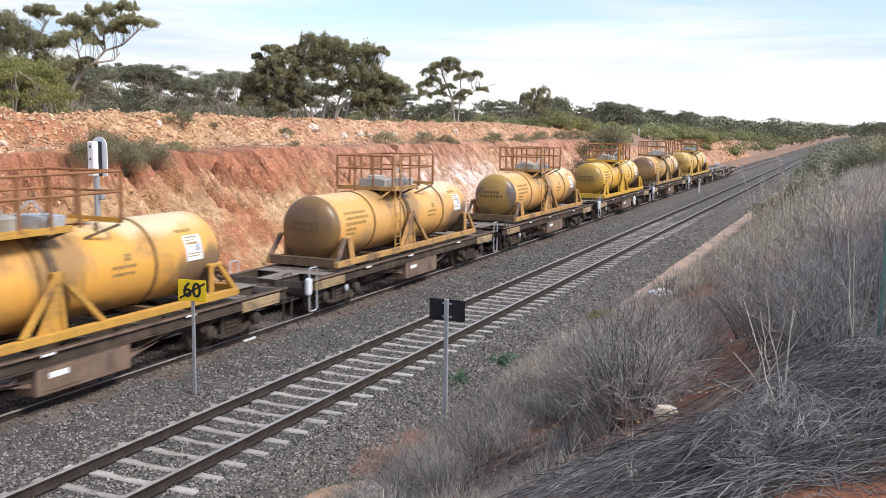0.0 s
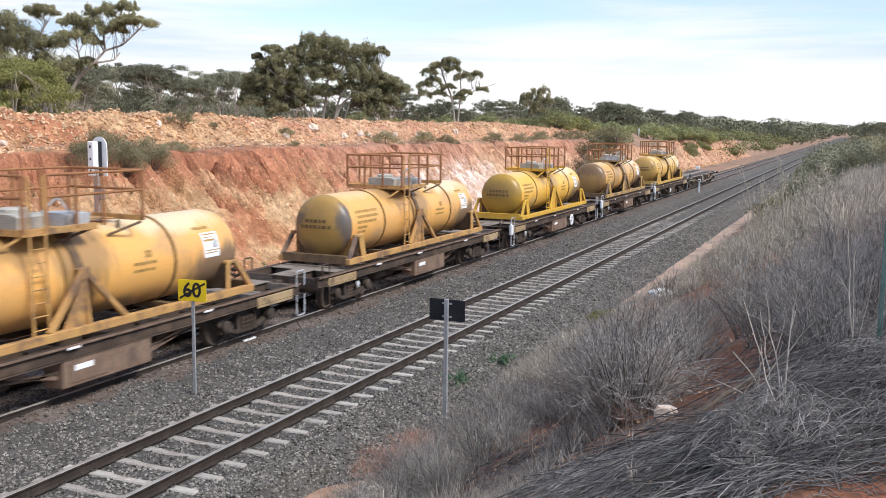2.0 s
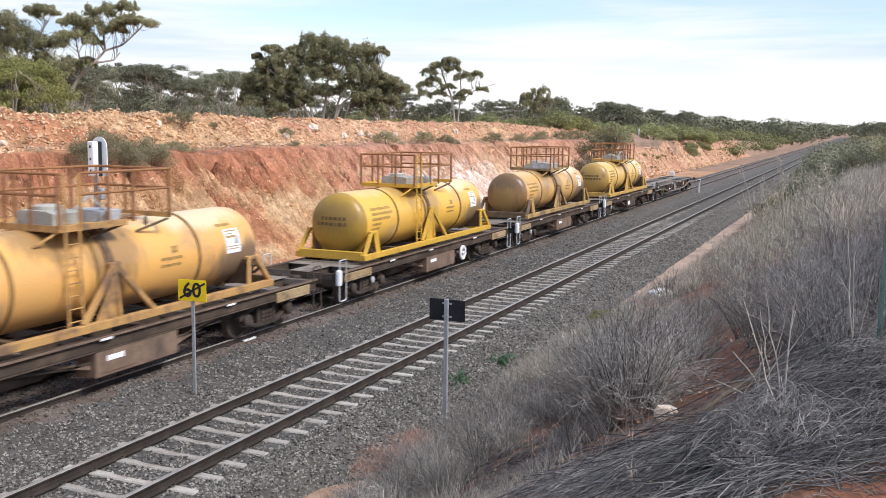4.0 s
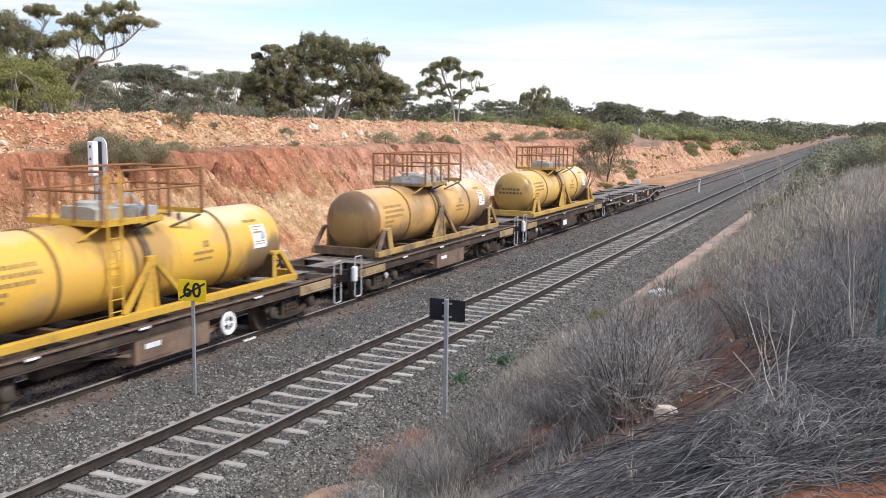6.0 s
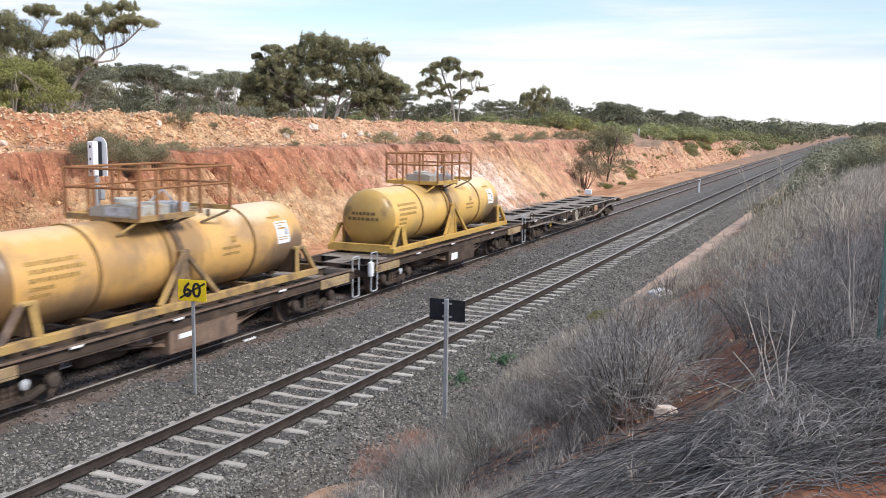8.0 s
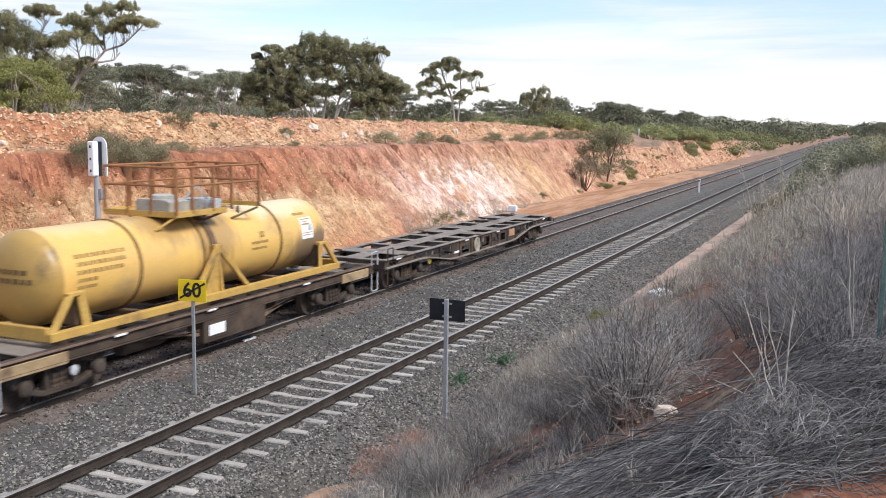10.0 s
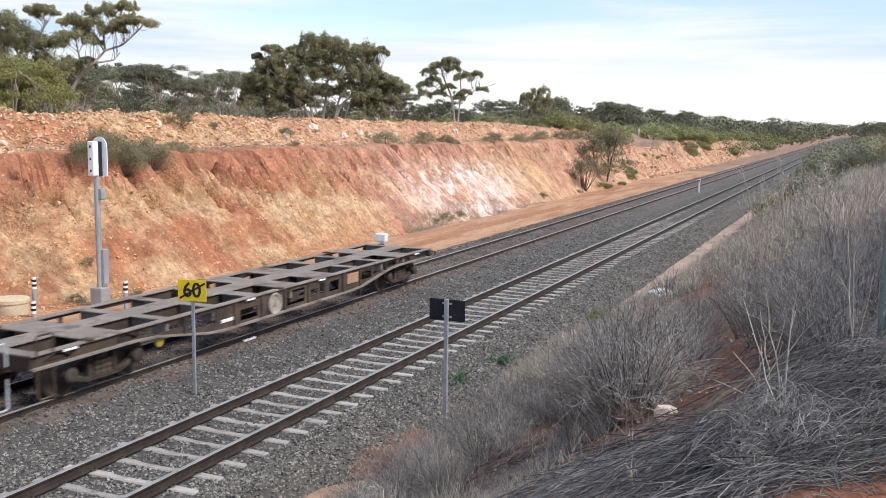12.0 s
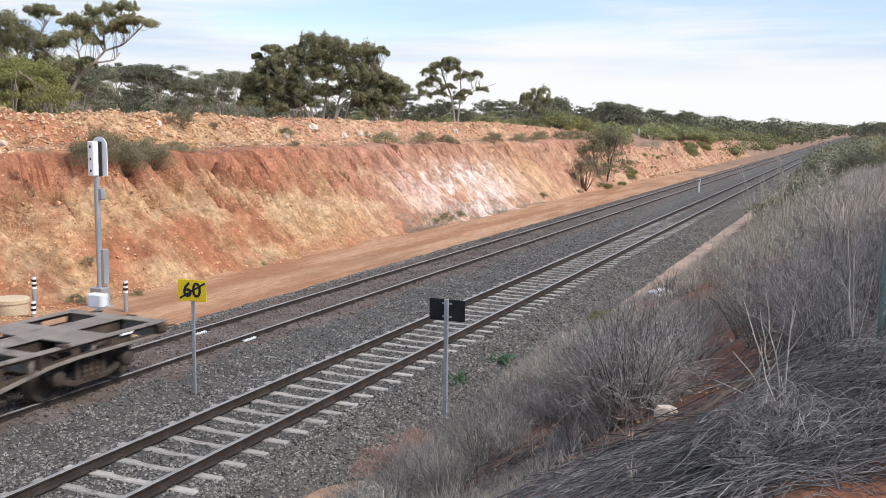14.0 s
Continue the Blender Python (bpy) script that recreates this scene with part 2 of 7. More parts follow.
M_WHITEROCK = material("white_rock", (0.76, 0.68, 0.60), (0.68, 0.52, 0.40), scale=2.0, grain=14, rough=0.9, bump=0.6, gloss=0.15)
M_RAIL = material("rail_rust", (0.045, 0.035, 0.03), (0.066, 0.052, 0.044), scale=2.5, grain=50, rough=0.85, metal=0.2, bump=0.25)
M_RAILTOP = material("rail_head", (0.36, 0.335, 0.31), (0.44, 0.415, 0.385), scale=1.5, grain=60, rough=0.45, metal=0.45, bump=0.05)
M_SLEEPER = material("sleeper_concrete", (0.45, 0.42, 0.38), (0.37, 0.335, 0.30), scale=2.5, grain=45, rough=0.92, bump=0.35, spread=0.16, gloss=0.2, dirt=(0.25, 0.21, 0.18), dirt_scale=2.5, dirt_at=(0.55, 0.75))
M_OLDSLEEPER = material("old_sleeper", (0.13, 0.10, 0.085), (0.18, 0.145, 0.125), scale=2.5, grain=45, rough=0.95, bump=0.4, spread=0.2)
M_CLIP = material("rail_clip", (0.06, 0.05, 0.045), (0.09, 0.07, 0.055), scale=8, grain=60, rough=0.75, metal=0.3, bump=0.1)
M_STEELGREY = material("galvanised", (0.40, 0.42, 0.44), (0.48, 0.49, 0.50), scale=3, grain=70, rough=0.55, metal=0.45, bump=0.08)
M_WHITE = material("white_paint", (0.90, 0.905, 0.91), (0.86, 0.865, 0.87), scale=4, grain=60, rough=0.45, bump=0.0, amp=0.04)
M_BLACK = material("black_paint", (0.016, 0.017, 0.022), (0.024, 0.025, 0.03), scale=4, grain=60, rough=0.6, bump=0.05)
M_SIGN = material("sign_yellow", (0.92, 0.66, 0.025), (0.88, 0.62, 0.025), scale=4, grain=60, rough=0.45, bump=0.03)
M_CREAM = material("cream_concrete", (0.62, 0.50, 0.34), (0.68, 0.57, 0.40), scale=3, grain=40, rough=0.9, bump=0.2)
M_BARK = material("gum_bark", (0.44, 0.36, 0.30), (0.58, 0.50, 0.43), scale=1.2, grain=12, rough=0.9, bump=0.5, stretch=(1, 1, 0.4), dirt=(0.17, 0.12, 0.09), dirt_scale=0.9)
M_DARKBARK = material("dark_bark", (0.12, 0.085, 0.065), (0.17, 0.13, 0.10), scale=2, grain=14, rough=0.95, bump=0.5)
M_LEAF = material("gum_leaf", (0.35, 0.335, 0.195), (0.42, 0.39, 0.23), scale=0.5, grain=3, rough=0.85, bump=0, vary=0.15, spread=0.16, island=True, thin=0.5)
M_LEAFDARK = material("understorey_leaf", (0.235, 0.235, 0.16), (0.295, 0.29, 0.20), scale=0.5, grain=3, rough=0.9, bump=0, vary=0.25, spread=0.2, island=True, thin=0.3)
M_LEAFFAR = material("far_wood_leaf", (0.15, 0.155, 0.10), (0.20, 0.20, 0.13), scale=0.1, grain=1, rough=0.9, bump=0, spread=0.25, island=False, thin=0.15)
M_LEAFOLIVE = material("olive_leaf", (0.245, 0.245, 0.085), (0.305, 0.29, 0.105), scale=0.5, grain=3, rough=0.85, bump=0, vary=0.2, spread=0.16, island=True, thin=0.2)
M_LEAFGREEN = material("shrub_leaf", (0.25, 0.26, 0.12), (0.31, 0.315, 0.15), scale=0.4, grain=3, rough=0.9, bump=0, vary=0.3, spread=0.14, island=True, thin=0.2)
M_LEAFGREY = material("saltbush_leaf", (0.29, 0.265, 0.155), (0.36, 0.33, 0.20), scale=0.8, grain=5, rough=0.8, bump=0, vary=0.25, spread=0.3, island=True, thin=0.4)
M_DRYLEAF = material("dry_leaf", (0.30, 0.24, 0.16), (0.36, 0.29, 0.20), scale=0.8, grain=5, rough=0.9, bump=0, vary=0.1, spread=0.3, island=True, thin=0.3)
M_TWIG = material("grey_twig", (0.305, 0.28, 0.25), (0.43, 0.395, 0.355), scale=1.2, grain=8, rough=0.9, bump=0, spread=0.55, island=True, vary=0.3)
M_TWIGDARK = material("dark_grey_twig", (0.185, 0.172, 0.162), (0.285, 0.266, 0.25), scale=1.2, grain=8, rough=0.9, bump=0, spread=0.6, island=True, vary=0.3)
M_TWIGMID = material("mid_grey_twig", (0.235, 0.22, 0.205), (0.345, 0.322, 0.30), scale=1.2, grain=8, rough=0.9, bump=0, spread=0.6, island=True, vary=0.3)
M_BRUSH = material("fallen_stem", (0.075, 0.071, 0.071), (0.19, 0.18, 0.176), scale=1.2, grain=8, rough=0.9, bump=0, spread=0.65, island=True, vary=0.3)
# dry stems, colour lifted to offset the shaded side of the farther bushes
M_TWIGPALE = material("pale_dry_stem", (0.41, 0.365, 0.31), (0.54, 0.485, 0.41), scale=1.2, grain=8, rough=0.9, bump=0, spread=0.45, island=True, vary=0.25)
M_TWIGRED = material("red_twig", (0.40, 0.225, 0.17), (0.46, 0.285, 0.22), scale=1.2, grain=8, rough=0.9, bump=0, spread=0.35, island=True)
M_STRAW = material("straw", (0.43, 0.39, 0.31), (0.56, 0.51, 0.42), scale=1.2, grain=8, rough=0.85, bump=0, spread=0.3, island=True, thin=0.15)
M_DEAD = material("dead_wood", (0.40, 0.35, 0.30), (0.52, 0.47, 0.42), scale=1.5, grain=16, rough=0.9, bump=0.2)
M_WEED = material("green_weed", (0.10, 0.18, 0.10), (0.14, 0.23, 0.135), scale=2, grain=8, rough=0.7, bump=0, spread=0.3, island=True, thin=0.2)
M_PLASTIC = material("pale_plastic", (0.74, 0.77, 0.82), (0.82, 0.84, 0.87), scale=6, grain=30, rough=0.35, bump=0.2)


# ---- mesh helpers ----
class Build:
    """Collects faces for one mesh."""

    def __init__(self):
        self.v, self.f, self.m = [], [], []

    def add(self, verts, faces, slot=0):
        k = len(self.v)
        self.v.extend(tuple(p) for p in verts)
        self.f.extend(tuple(i + k for i in f) for f in faces)
        self.m.extend([slot] * len(faces))
        return self

    def box(self, x0, x1, y0, y1, z0, z1, bevel=0.012, slot=0, place=None):
        """Chamfered box."""
        lo, hi = (x0, y0, z0), (x1, y1, z1)
        c = min(bevel, 0.45 * min(hi[i] - lo[i] for i in range(3)))
        idx, vs = {}, []
        for sx in (0, 1):
            for sy in (0, 1):
                for sz in (0, 1):
                    s = (sx, sy, sz)
                    for ax in range(3):
                        p = [(hi[i] if s[i] else lo[i]) for i in range(3)]
                        for i in range(3):
                            if i != ax:
                                p[i] += -c if s[i] else c
                        idx[s, ax] = len(vs)
                        vs.append(Vector(p))
        fs = []
        for ax in range(3):
            o = [i for i in range(3) if i != ax]
            for side in (0, 1):
                q = []
                for a, b in ((0, 0), (1, 0), (1, 1), (0, 1)):
                    s = [0, 0, 0]
                    s[ax], s[o[0]], s[o[1]] = side, a, b
                    q.append(idx[tuple(s), ax])
                fs.append(q if (side == 1) == (ax != 1) else q[::-1])
        for ax in range(3):
            o = [i for i in range(3) if i != ax]
            for a in (0, 1):
                for b in (0, 1):
                    s0, s1 = [0, 0, 0], [0, 0, 0]
                    s0[o[0]] = s1[o[0]] = a
                    s0[o[1]] = s1[o[1]] = b
                    s1[ax] = 1
                    q = [idx[tuple(s0), o[0]], idx[tuple(s1), o[0]], idx[tuple(s1), o[1]], idx[tuple(s0), o[1]]]
                    fs.append(q)
        for sx in (0, 1):
            for sy in (0, 1):
                for sz in (0, 1):
                    fs.append([idx[(sx, sy, sz), i] for i in range(3)])
        if place is not None:
            vs = [place @ p for p in vs]
        return self.add(vs, fs, slot)

    def beam(self, p, q, w, h, slot=0, bevel=0.008, up=(0, 0, 1)):
        """Rectangular bar from p to q; w across, h along up."""
        p, q = Vector(p), Vector(q)
        d = q - p
        z = d.normalized()
        x = Vector(up).cross(z)
        if x.length < 1e-4:
            x = Vector((1, 0, 0)).cross(z)
        x.normalize()
        y = z.cross(x)
        m = Matrix((x, y, z)).transposed().to_4x4()
        m.translation = p
        return self.box(-w / 2, w / 2, -h / 2, h / 2, 0, d.length, bevel, slot, m)

    def rod(self, points, r, n=8, slot=0, caps=True):
        """Round bar along points."""
        pts = [Vector(p) for p in points]
        vs, fs = [], []
        side = None
        for i, p in enumerate(pts):
            d = (pts[min(i + 1, len(pts) - 1)] - pts[max(i - 1, 0)]).normalized()
            if side is None:
                side = d.orthogonal().normalized()
            side = (side - d * side.dot(d)).normalized()
            up = d.cross(side)
            rr = r[i] if isinstance(r, (list, tuple)) else r
            vs += [p + (side * math.cos(k * math.tau / n) + up * math.sin(k * math.tau / n)) * rr for k in range(n)]
        for i in range(len(pts) - 1):
            fs += [(i * n + k, i * n + (k + 1) % n, (i + 1) * n + (k + 1) % n, (i + 1) * n + k) for k in range(n)]
        if caps:
            fs += [tuple(range(n))[::-1], tuple((len(pts) - 1) * n + k for k in range(n))]
        return self.add(vs, fs, slot)

    def lathe(self, profile, m, n=24, slot=0, caps=True):
        """Turned shape: (radius, height) pairs about the local z of m."""
        vs, fs = [], []
        for r, h in profile:
            vs += [m @ Vector((r * math.cos(k * math.tau / n), r * math.sin(k * math.tau / n), h)) for k in range(n)]
        for i in range(len(profile) - 1):
            fs += [(i * n + k, i * n + (k + 1) % n, (i + 1) * n + (k + 1) % n, (i + 1) * n + k) for k in range(n)]
        if caps and profile[0][0] > 1e-4:
            fs.append(tuple(range(n))[::-1])
        if caps and profile[-1][0] > 1e-4:
            fs.append(tuple((len(profile) - 1) * n + k for k in range(n)))
        return self.add(vs, fs, slot)

    def prism(self, outline, axis, lo, hi, slot=0):
        """Extrudes a 2D outline along an axis (0 x, 1 y, 2 z)."""
        n = len(outline)

        def put(u, v, w):
            return ((w, u, v), (u, w, v), (u, v, w))[axis]
        vs = [put(u, v, lo) for u, v in outline] + [put(u, v, hi) for u, v in outline]
        fs = [(k, (k + 1) % n, n + (k + 1) % n, n + k) for k in range(n)] + [tuple(range(n))[::-1], tuple(range(n, 2 * n))]
        return self.add(vs, fs, slot)

    def mesh(self, name, mats, smooth=False):
        me = bpy.data.meshes.new(name)
        me.from_pydata(self.v, [], self.f)
        for x in (mats if isinstance(mats, (list, tuple)) else [mats]):
            me.materials.append(x)
        if any(self.m):
            me.polygons.foreach_set("material_index", self.m)
        bm = bmesh.new()
        bm.from_mesh(me)
        bmesh.ops.recalc_face_normals(bm, faces=bm.faces)
        bm.to_mesh(me)
        bm.free()
        if smooth:
            soft_shade(me)
        me.update()
        return me


def soft_shade(me, angle=40):
    me.polygons.foreach_set("use_smooth", [True] * len(me.polygons))
    me.set_sharp_from_angle(angle=radians(angle))


def part(name, b, mats, parent, label="", smooth=False, data=None):
    """Links a Build (or mesh data) as one mesh object under a thing or a part."""
    ob = new(name, data or b.mesh(name, mats, smooth))
    ob.parent = parent
    if label:
        ob["label"] = label
    return ob


def array_mesh(name, verts, faces, mats, smooth=False, slots=None):
    """Mesh from numpy arrays; faces is (n, 3) or (n, 4)."""
    me = bpy.data.meshes.new(name)
    k = faces.shape[1]
    me.vertices.add(len(verts))
    me.vertices.foreach_set("co", np.asarray(verts, np.float32).ravel())
    me.loops.add(faces.size)
    me.loops.foreach_set("vertex_index", np.asarray(faces, np.int32).ravel())
    me.polygons.add(len(faces))
    me.polygons.foreach_set("loop_start", np.arange(len(faces), dtype=np.int32) * k)
    for x in (mats if isinstance(mats, (list, tuple)) else [mats]):
        me.materials.append(x)
    if slots is not None:
        me.polygons.foreach_set("material_index", np.asarray(slots, np.int32))
    me.polygons.foreach_set("use_smooth", np.full(len(faces), smooth))
    me.update(calc_edges=True)
    me.validate()
    return me


def join_arrays(chunks):
    vs, fs, k = [], [], 0
    for v, f in chunks:
        vs.append(v)
        fs.append(f + k)
        k += len(v)
    return np.concatenate(vs), np.concatenate(fs)


def hash01(i, j, seed):
    h = (i.astype(np.int64) * 374761393 + j.astype(np.int64) * 668265263 + seed * 1442695041) & 0xFFFFFFFF
    h = ((h ^ (h >> 13)) * 1274126177) & 0xFFFFFFFF
    return ((h ^ (h >> 16)) & 0xFFFFFF) / float(0xFFFFFF)


def vnoise(x, y, seed=0):
    x, y = np.asarray(x, float), np.asarray(y, float)
    i, j = np.floor(x), np.floor(y)
    u, v = x - i, y - j
    u, v = u * u * (3 - 2 * u), v * v * (3 - 2 * v)
    a, b = hash01(i, j, seed), hash01(i + 1, j, seed)
    c, d = hash01(i, j + 1, seed), hash01(i + 1, j + 1, seed)
    return (a * (1 - u) + b * u) * (1 - v) + (c * (1 - u) + d * u) * v - 0.5


def fbm(x, y, seed=0, octaves=4):
    t, a = 0, 1.0
    for k in range(octaves):
        t = t + a * vnoise(np.asarray(x) * 2 ** k, np.asarray(y) * 2 ** k, seed + k)
        a *= 0.5
    return t


def smooth01(x, lo, hi):
    t = np.clip((np.asarray(x, float) - lo) / (hi - lo), 0, 1)
    return t * t * (3 - 2 * t)


# ---- the ground: one sheet, cutting, bench, spoil mound, plain ----
TRACK_B = -4.53          # centre of the line the train is on
PITCH, SLEEPER_0 = 0.6142, 10.83


def crest_h(y):
    return np.interp(y, [-60, 20, 115, 145, 210, 350, 520], [3.95, 3.95, 3.85, 3.3, 2.8, 0.9, 0.6])


def mound_h(y):
    return np.interp(y, [-60, 80, 95, 110, 150, 230, 400], [5.22, 5.22, 5.05, 4.65, 4.05, 3.3, 1.4])


def right_h(y):
    return np.interp(y, [-60, 34, 70, 160, 400], [3.5, 3.5, 2.7, 1.7, 0.9])


def height(x, y):
    x, y = np.asarray(x, float), np.asarray(y, float)
    toe = -11.7 + 0.5 * fbm(y * 0.11, y * 0 + 3.3, 5, 3) - 1.4 * smooth01(y, 95, 125) * (1 - smooth01(y, 125, 190))
    toe = toe - 1.1 * (1 - smooth01(y, 20, 29))
    ramp = 1 - 0.34 * smooth01(y, 110, 121) * (1 - smooth01(y, 127, 137))
    hc, hm = crest_h(y) * ramp + 0.22 * fbm(y * 0.35, y * 0, 11, 3), mound_h(y) * (0.4 + 0.6 * ramp) + 0.28 * fbm(y * 0.25, y * 0, 12, 4)
    d = toe - x
    dc = (hc + 0.42) / 1.04
    face = -0.42 + 1.04 * np.clip(d, 0, None)
    rise = smooth01(d, dc + 1.9, dc + 4.2)
    fall = smooth01(d, dc + 5.0, dc + 9.0)
    back = hc + 0.12 * smooth01(d, dc, dc + 1.5) + (hm - hc) * rise - (hm - hc - 0.3) * fall
    k = smooth01(d, dc - 0.25, dc + 0.15)
    left = face * (1 - k) + back * k
    # gullies below the crest, rubble on the face and the mound
    on = smooth01(d, 0.1, 0.8)
    s = y + 0.25 * d
    g = np.abs(vnoise(s * 0.95, d * 0.10, 21)) * 2
    g2 = np.abs(vnoise(s * 1.9, d * 0.2 + 9, 22)) * 2
    high = smooth01(d, dc - 2.5, dc - 0.8) * (1 - smooth01(d, dc - 0.15, dc + 0.5))
    left -= high * (1.6 * (1 - smooth01(g, 0.03, 0.19)) + 0.75 * (1 - smooth01(g2, 0.02, 0.24)))
    mid = on * (1 - smooth01(d, dc - 0.6, dc + 0.2))
    lump = np.abs(fbm(s * 1.3, d * 1.0, 37, 3))
    left += mid * (0.40 * fbm(s * 0.4, d * 0.22, 31, 3) + 0.16 * fbm(s * 1.5, d * 0.9, 35, 4) - 0.4 * lump + 0.3 * fbm(s * 2.4, d * 2.0, 39, 3)) + mid * smooth01(y, 85, 110) * 0.5 * fbm(y * 0.3, d * 0.3, 49, 3)
    left += rise * (1 - fall) * (0.35 * fbm(x * 1.1, y * 1.1, 41, 4) + 0.25 * fbm(x * 3.1, y * 3.1, 43, 2)) + on * 0.05 * fbm(x * 2, y * 2, 45, 2)
    left += smooth01(d, dc + 9, dc + 60) * 0.8 * fbm(x * 0.03, y * 0.03, 47, 2)
    # right-hand bank up to the camera
    hr = right_h(y)
    e = x - 3.0 - 0.5 * smooth01(y, 28, 38) - 0.25 * fbm(y * 0.3, y * 0, 51, 3)
    up = -0.62 + (np.interp(e, [0, 1, 3, 5, 6.8, 9], [0, 0.6, 1.75, 3.0, 4.0, 4.35])) * (hr + 0.62) / 4.12
    up += smooth01(e, 0.1, 1.0) * (0.22 * fbm(x * 0.5, y * 0.5, 53, 3) + 0.06 * fbm(x * 2.5, y * 2.5, 55, 3))
    up += 0.15 * smooth01(e, 6, 30)
    bed = np.where(x < -7.2, -0.42, -0.72) + 0.03 * fbm(x * 0.6, y * 0.15, 61, 3)
    return np.where(d > 0, left, np.where(e > 0, up, bed))


def build_ground():
    xs = np.concatenate([-np.geomspace(1500, 32, 24), np.arange(-30, -21, 0.9), np.arange(-21, -16.6, 0.22), np.arange(-16.6, -11, 0.11),
                         np.arange(-11, -7.3, 0.3), np.array([-7.25, -7.15, -5, -2, 1, 1.6, 1.9, 2.1, 2.3]), np.arange(2.6, 13, 0.2), np.arange(13, 30, 1.2), np.geomspace(31, 1500, 20)])
    ys = np.concatenate([np.arange(-60, 4, 4.0), np.arange(4, 75, 0.17), np.arange(75, 150, 0.5), np.arange(150, 400, 4.0), np.geomspace(400, 4000, 30)])
    X, Y = np.meshgrid(xs, ys)
    Z = height(X, Y)
    nx, ny = len(xs), len(ys)
    i = (np.arange(ny - 1)[:, None] * nx + np.arange(nx - 1)[None, :]).ravel()
    f = np.stack([i, i + 1, i + nx + 1, i + nx], 1)
    cx, cy = (X[:-1, :-1] + X[1:, 1:]).ravel() / 2, (Y[:-1, :-1] + Y[1:, 1:]).ravel() / 2
    wob = fbm(cx * 0.8, cy * 0.8, 71, 3)
    slot = np.where(cx + 0.5 * wob < -11.6, 0, np.where(cx < 2.4, 1, 3))
    slot = np.where((cx > 2.2) & (cx + 0.7 * wob < 4.0) & (cy > 27), 4, slot)
    slot = np.where((cx > 0.9) & (cx + 0.7 * wob < 3.1) & (cy < 13.6), 5, slot)
    slot = np.where(((cx - 6.6) / 0.5) ** 2 + ((cy - 8.8) / 1.2) ** 2 + 0.9 * wob < 1, 5, slot)
    slot = np.where(cx + 1.5 * wob < -22.5, 2, slot)
    slot = np.where((cx > 14) & (cy > 60), 2, slot)
    slot = np.where((cx < -16 + 2 * wob) & (cy > 130), 5, slot)
    slot = np.where((cx < -7.8 + wob) & ((cy + 6 * wob > 132) & (cx > -11.6) | (cy > 215)), 5, slot)
    slot = np.where((cy > 330) & (np.abs(cx) > 8) | (cy > 880), 5, slot)
    me = array_mesh("ground", np.stack([X.ravel(), Y.ravel(), Z.ravel()], 1), f, [M_BANK, M_ROAD, M_SCRUB, M_REDSOIL, M_PALESOIL, M_FARSOIL], True, slot)
    return tagged(new("ground", me), "orange-red earth of a railway cutting with a dirt road", "ground", kind="structure")


ground = build_ground()


def bed_h(x, y):
    """Top of the ballast."""
    x, y = np.asarray(x, float), np.asarray(y, float)
    z = np.interp(x, [-7.7, -7.3, -6.6, -6.1, -5.4, -5.1, -3.9, -3.6, -3.0, -2.3, -1.7, -1.3, 1.3, 1.55, 2.1, 2.7],
                  [-0.62, -0.42, -0.24, -0.14, -0.12, -0.13, -0.13, -0.12, -0.20, -0.30, -0.24, -0.205, -0.205, -0.23, -0.46, -0.72])
    z = z - 0.42 * smooth01(x, 1.75, 2.25) * (1 - smooth01(y, 12.3, 14.0))
    z = z + 0.035 * fbm(x * 1.1, y * 1.1, 81, 3) * (np.abs(x) > 1.3) + 0.012 * fbm(x * 5, y * 5, 83, 2)
    return z


def build_ballast():
    xs = np.concatenate([np.arange(-7.7, -7.0, 0.1), np.arange(-7.0, 1.2, 0.16), np.arange(1.2, 2.75, 0.09)])
    ys = np.concatenate([np.arange(-40, 5, 3.0), np.arange(5, 70, 0.16), np.arange(70, 160, 1.0), np.arange(160, 900, 12.0)])
    X, Y = np.meshgrid(xs, ys)
    edge = 0.25 * fbm(Y * 0.9, Y * 0, 91, 3)
    X2 = X + np.where(X < -6.9, edge, 0)
    Z = bed_h(X, Y)
    nx, ny = len(xs), len(ys)
    i = (np.arange(ny - 1)[:, None] * nx + np.arange(nx - 1)[None, :]).ravel()
    f = np.stack([i, i + 1, i + nx + 1, i + nx], 1)
    cx, cy = (X[:-1, :-1] + X[1:, 1:]).ravel() / 2, (Y[:-1, :-1] + Y[1:, 1:]).ravel() / 2
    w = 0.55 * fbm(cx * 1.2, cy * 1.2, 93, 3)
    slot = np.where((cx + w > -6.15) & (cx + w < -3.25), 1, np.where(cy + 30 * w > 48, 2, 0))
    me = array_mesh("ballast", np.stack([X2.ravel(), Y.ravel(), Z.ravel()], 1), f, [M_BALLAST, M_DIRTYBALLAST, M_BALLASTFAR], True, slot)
    return tagged(new("ballast", me), "grey crushed-stone ballast bed under two rail lines", "ballast", kind="structure")


ballast = build_ballast()


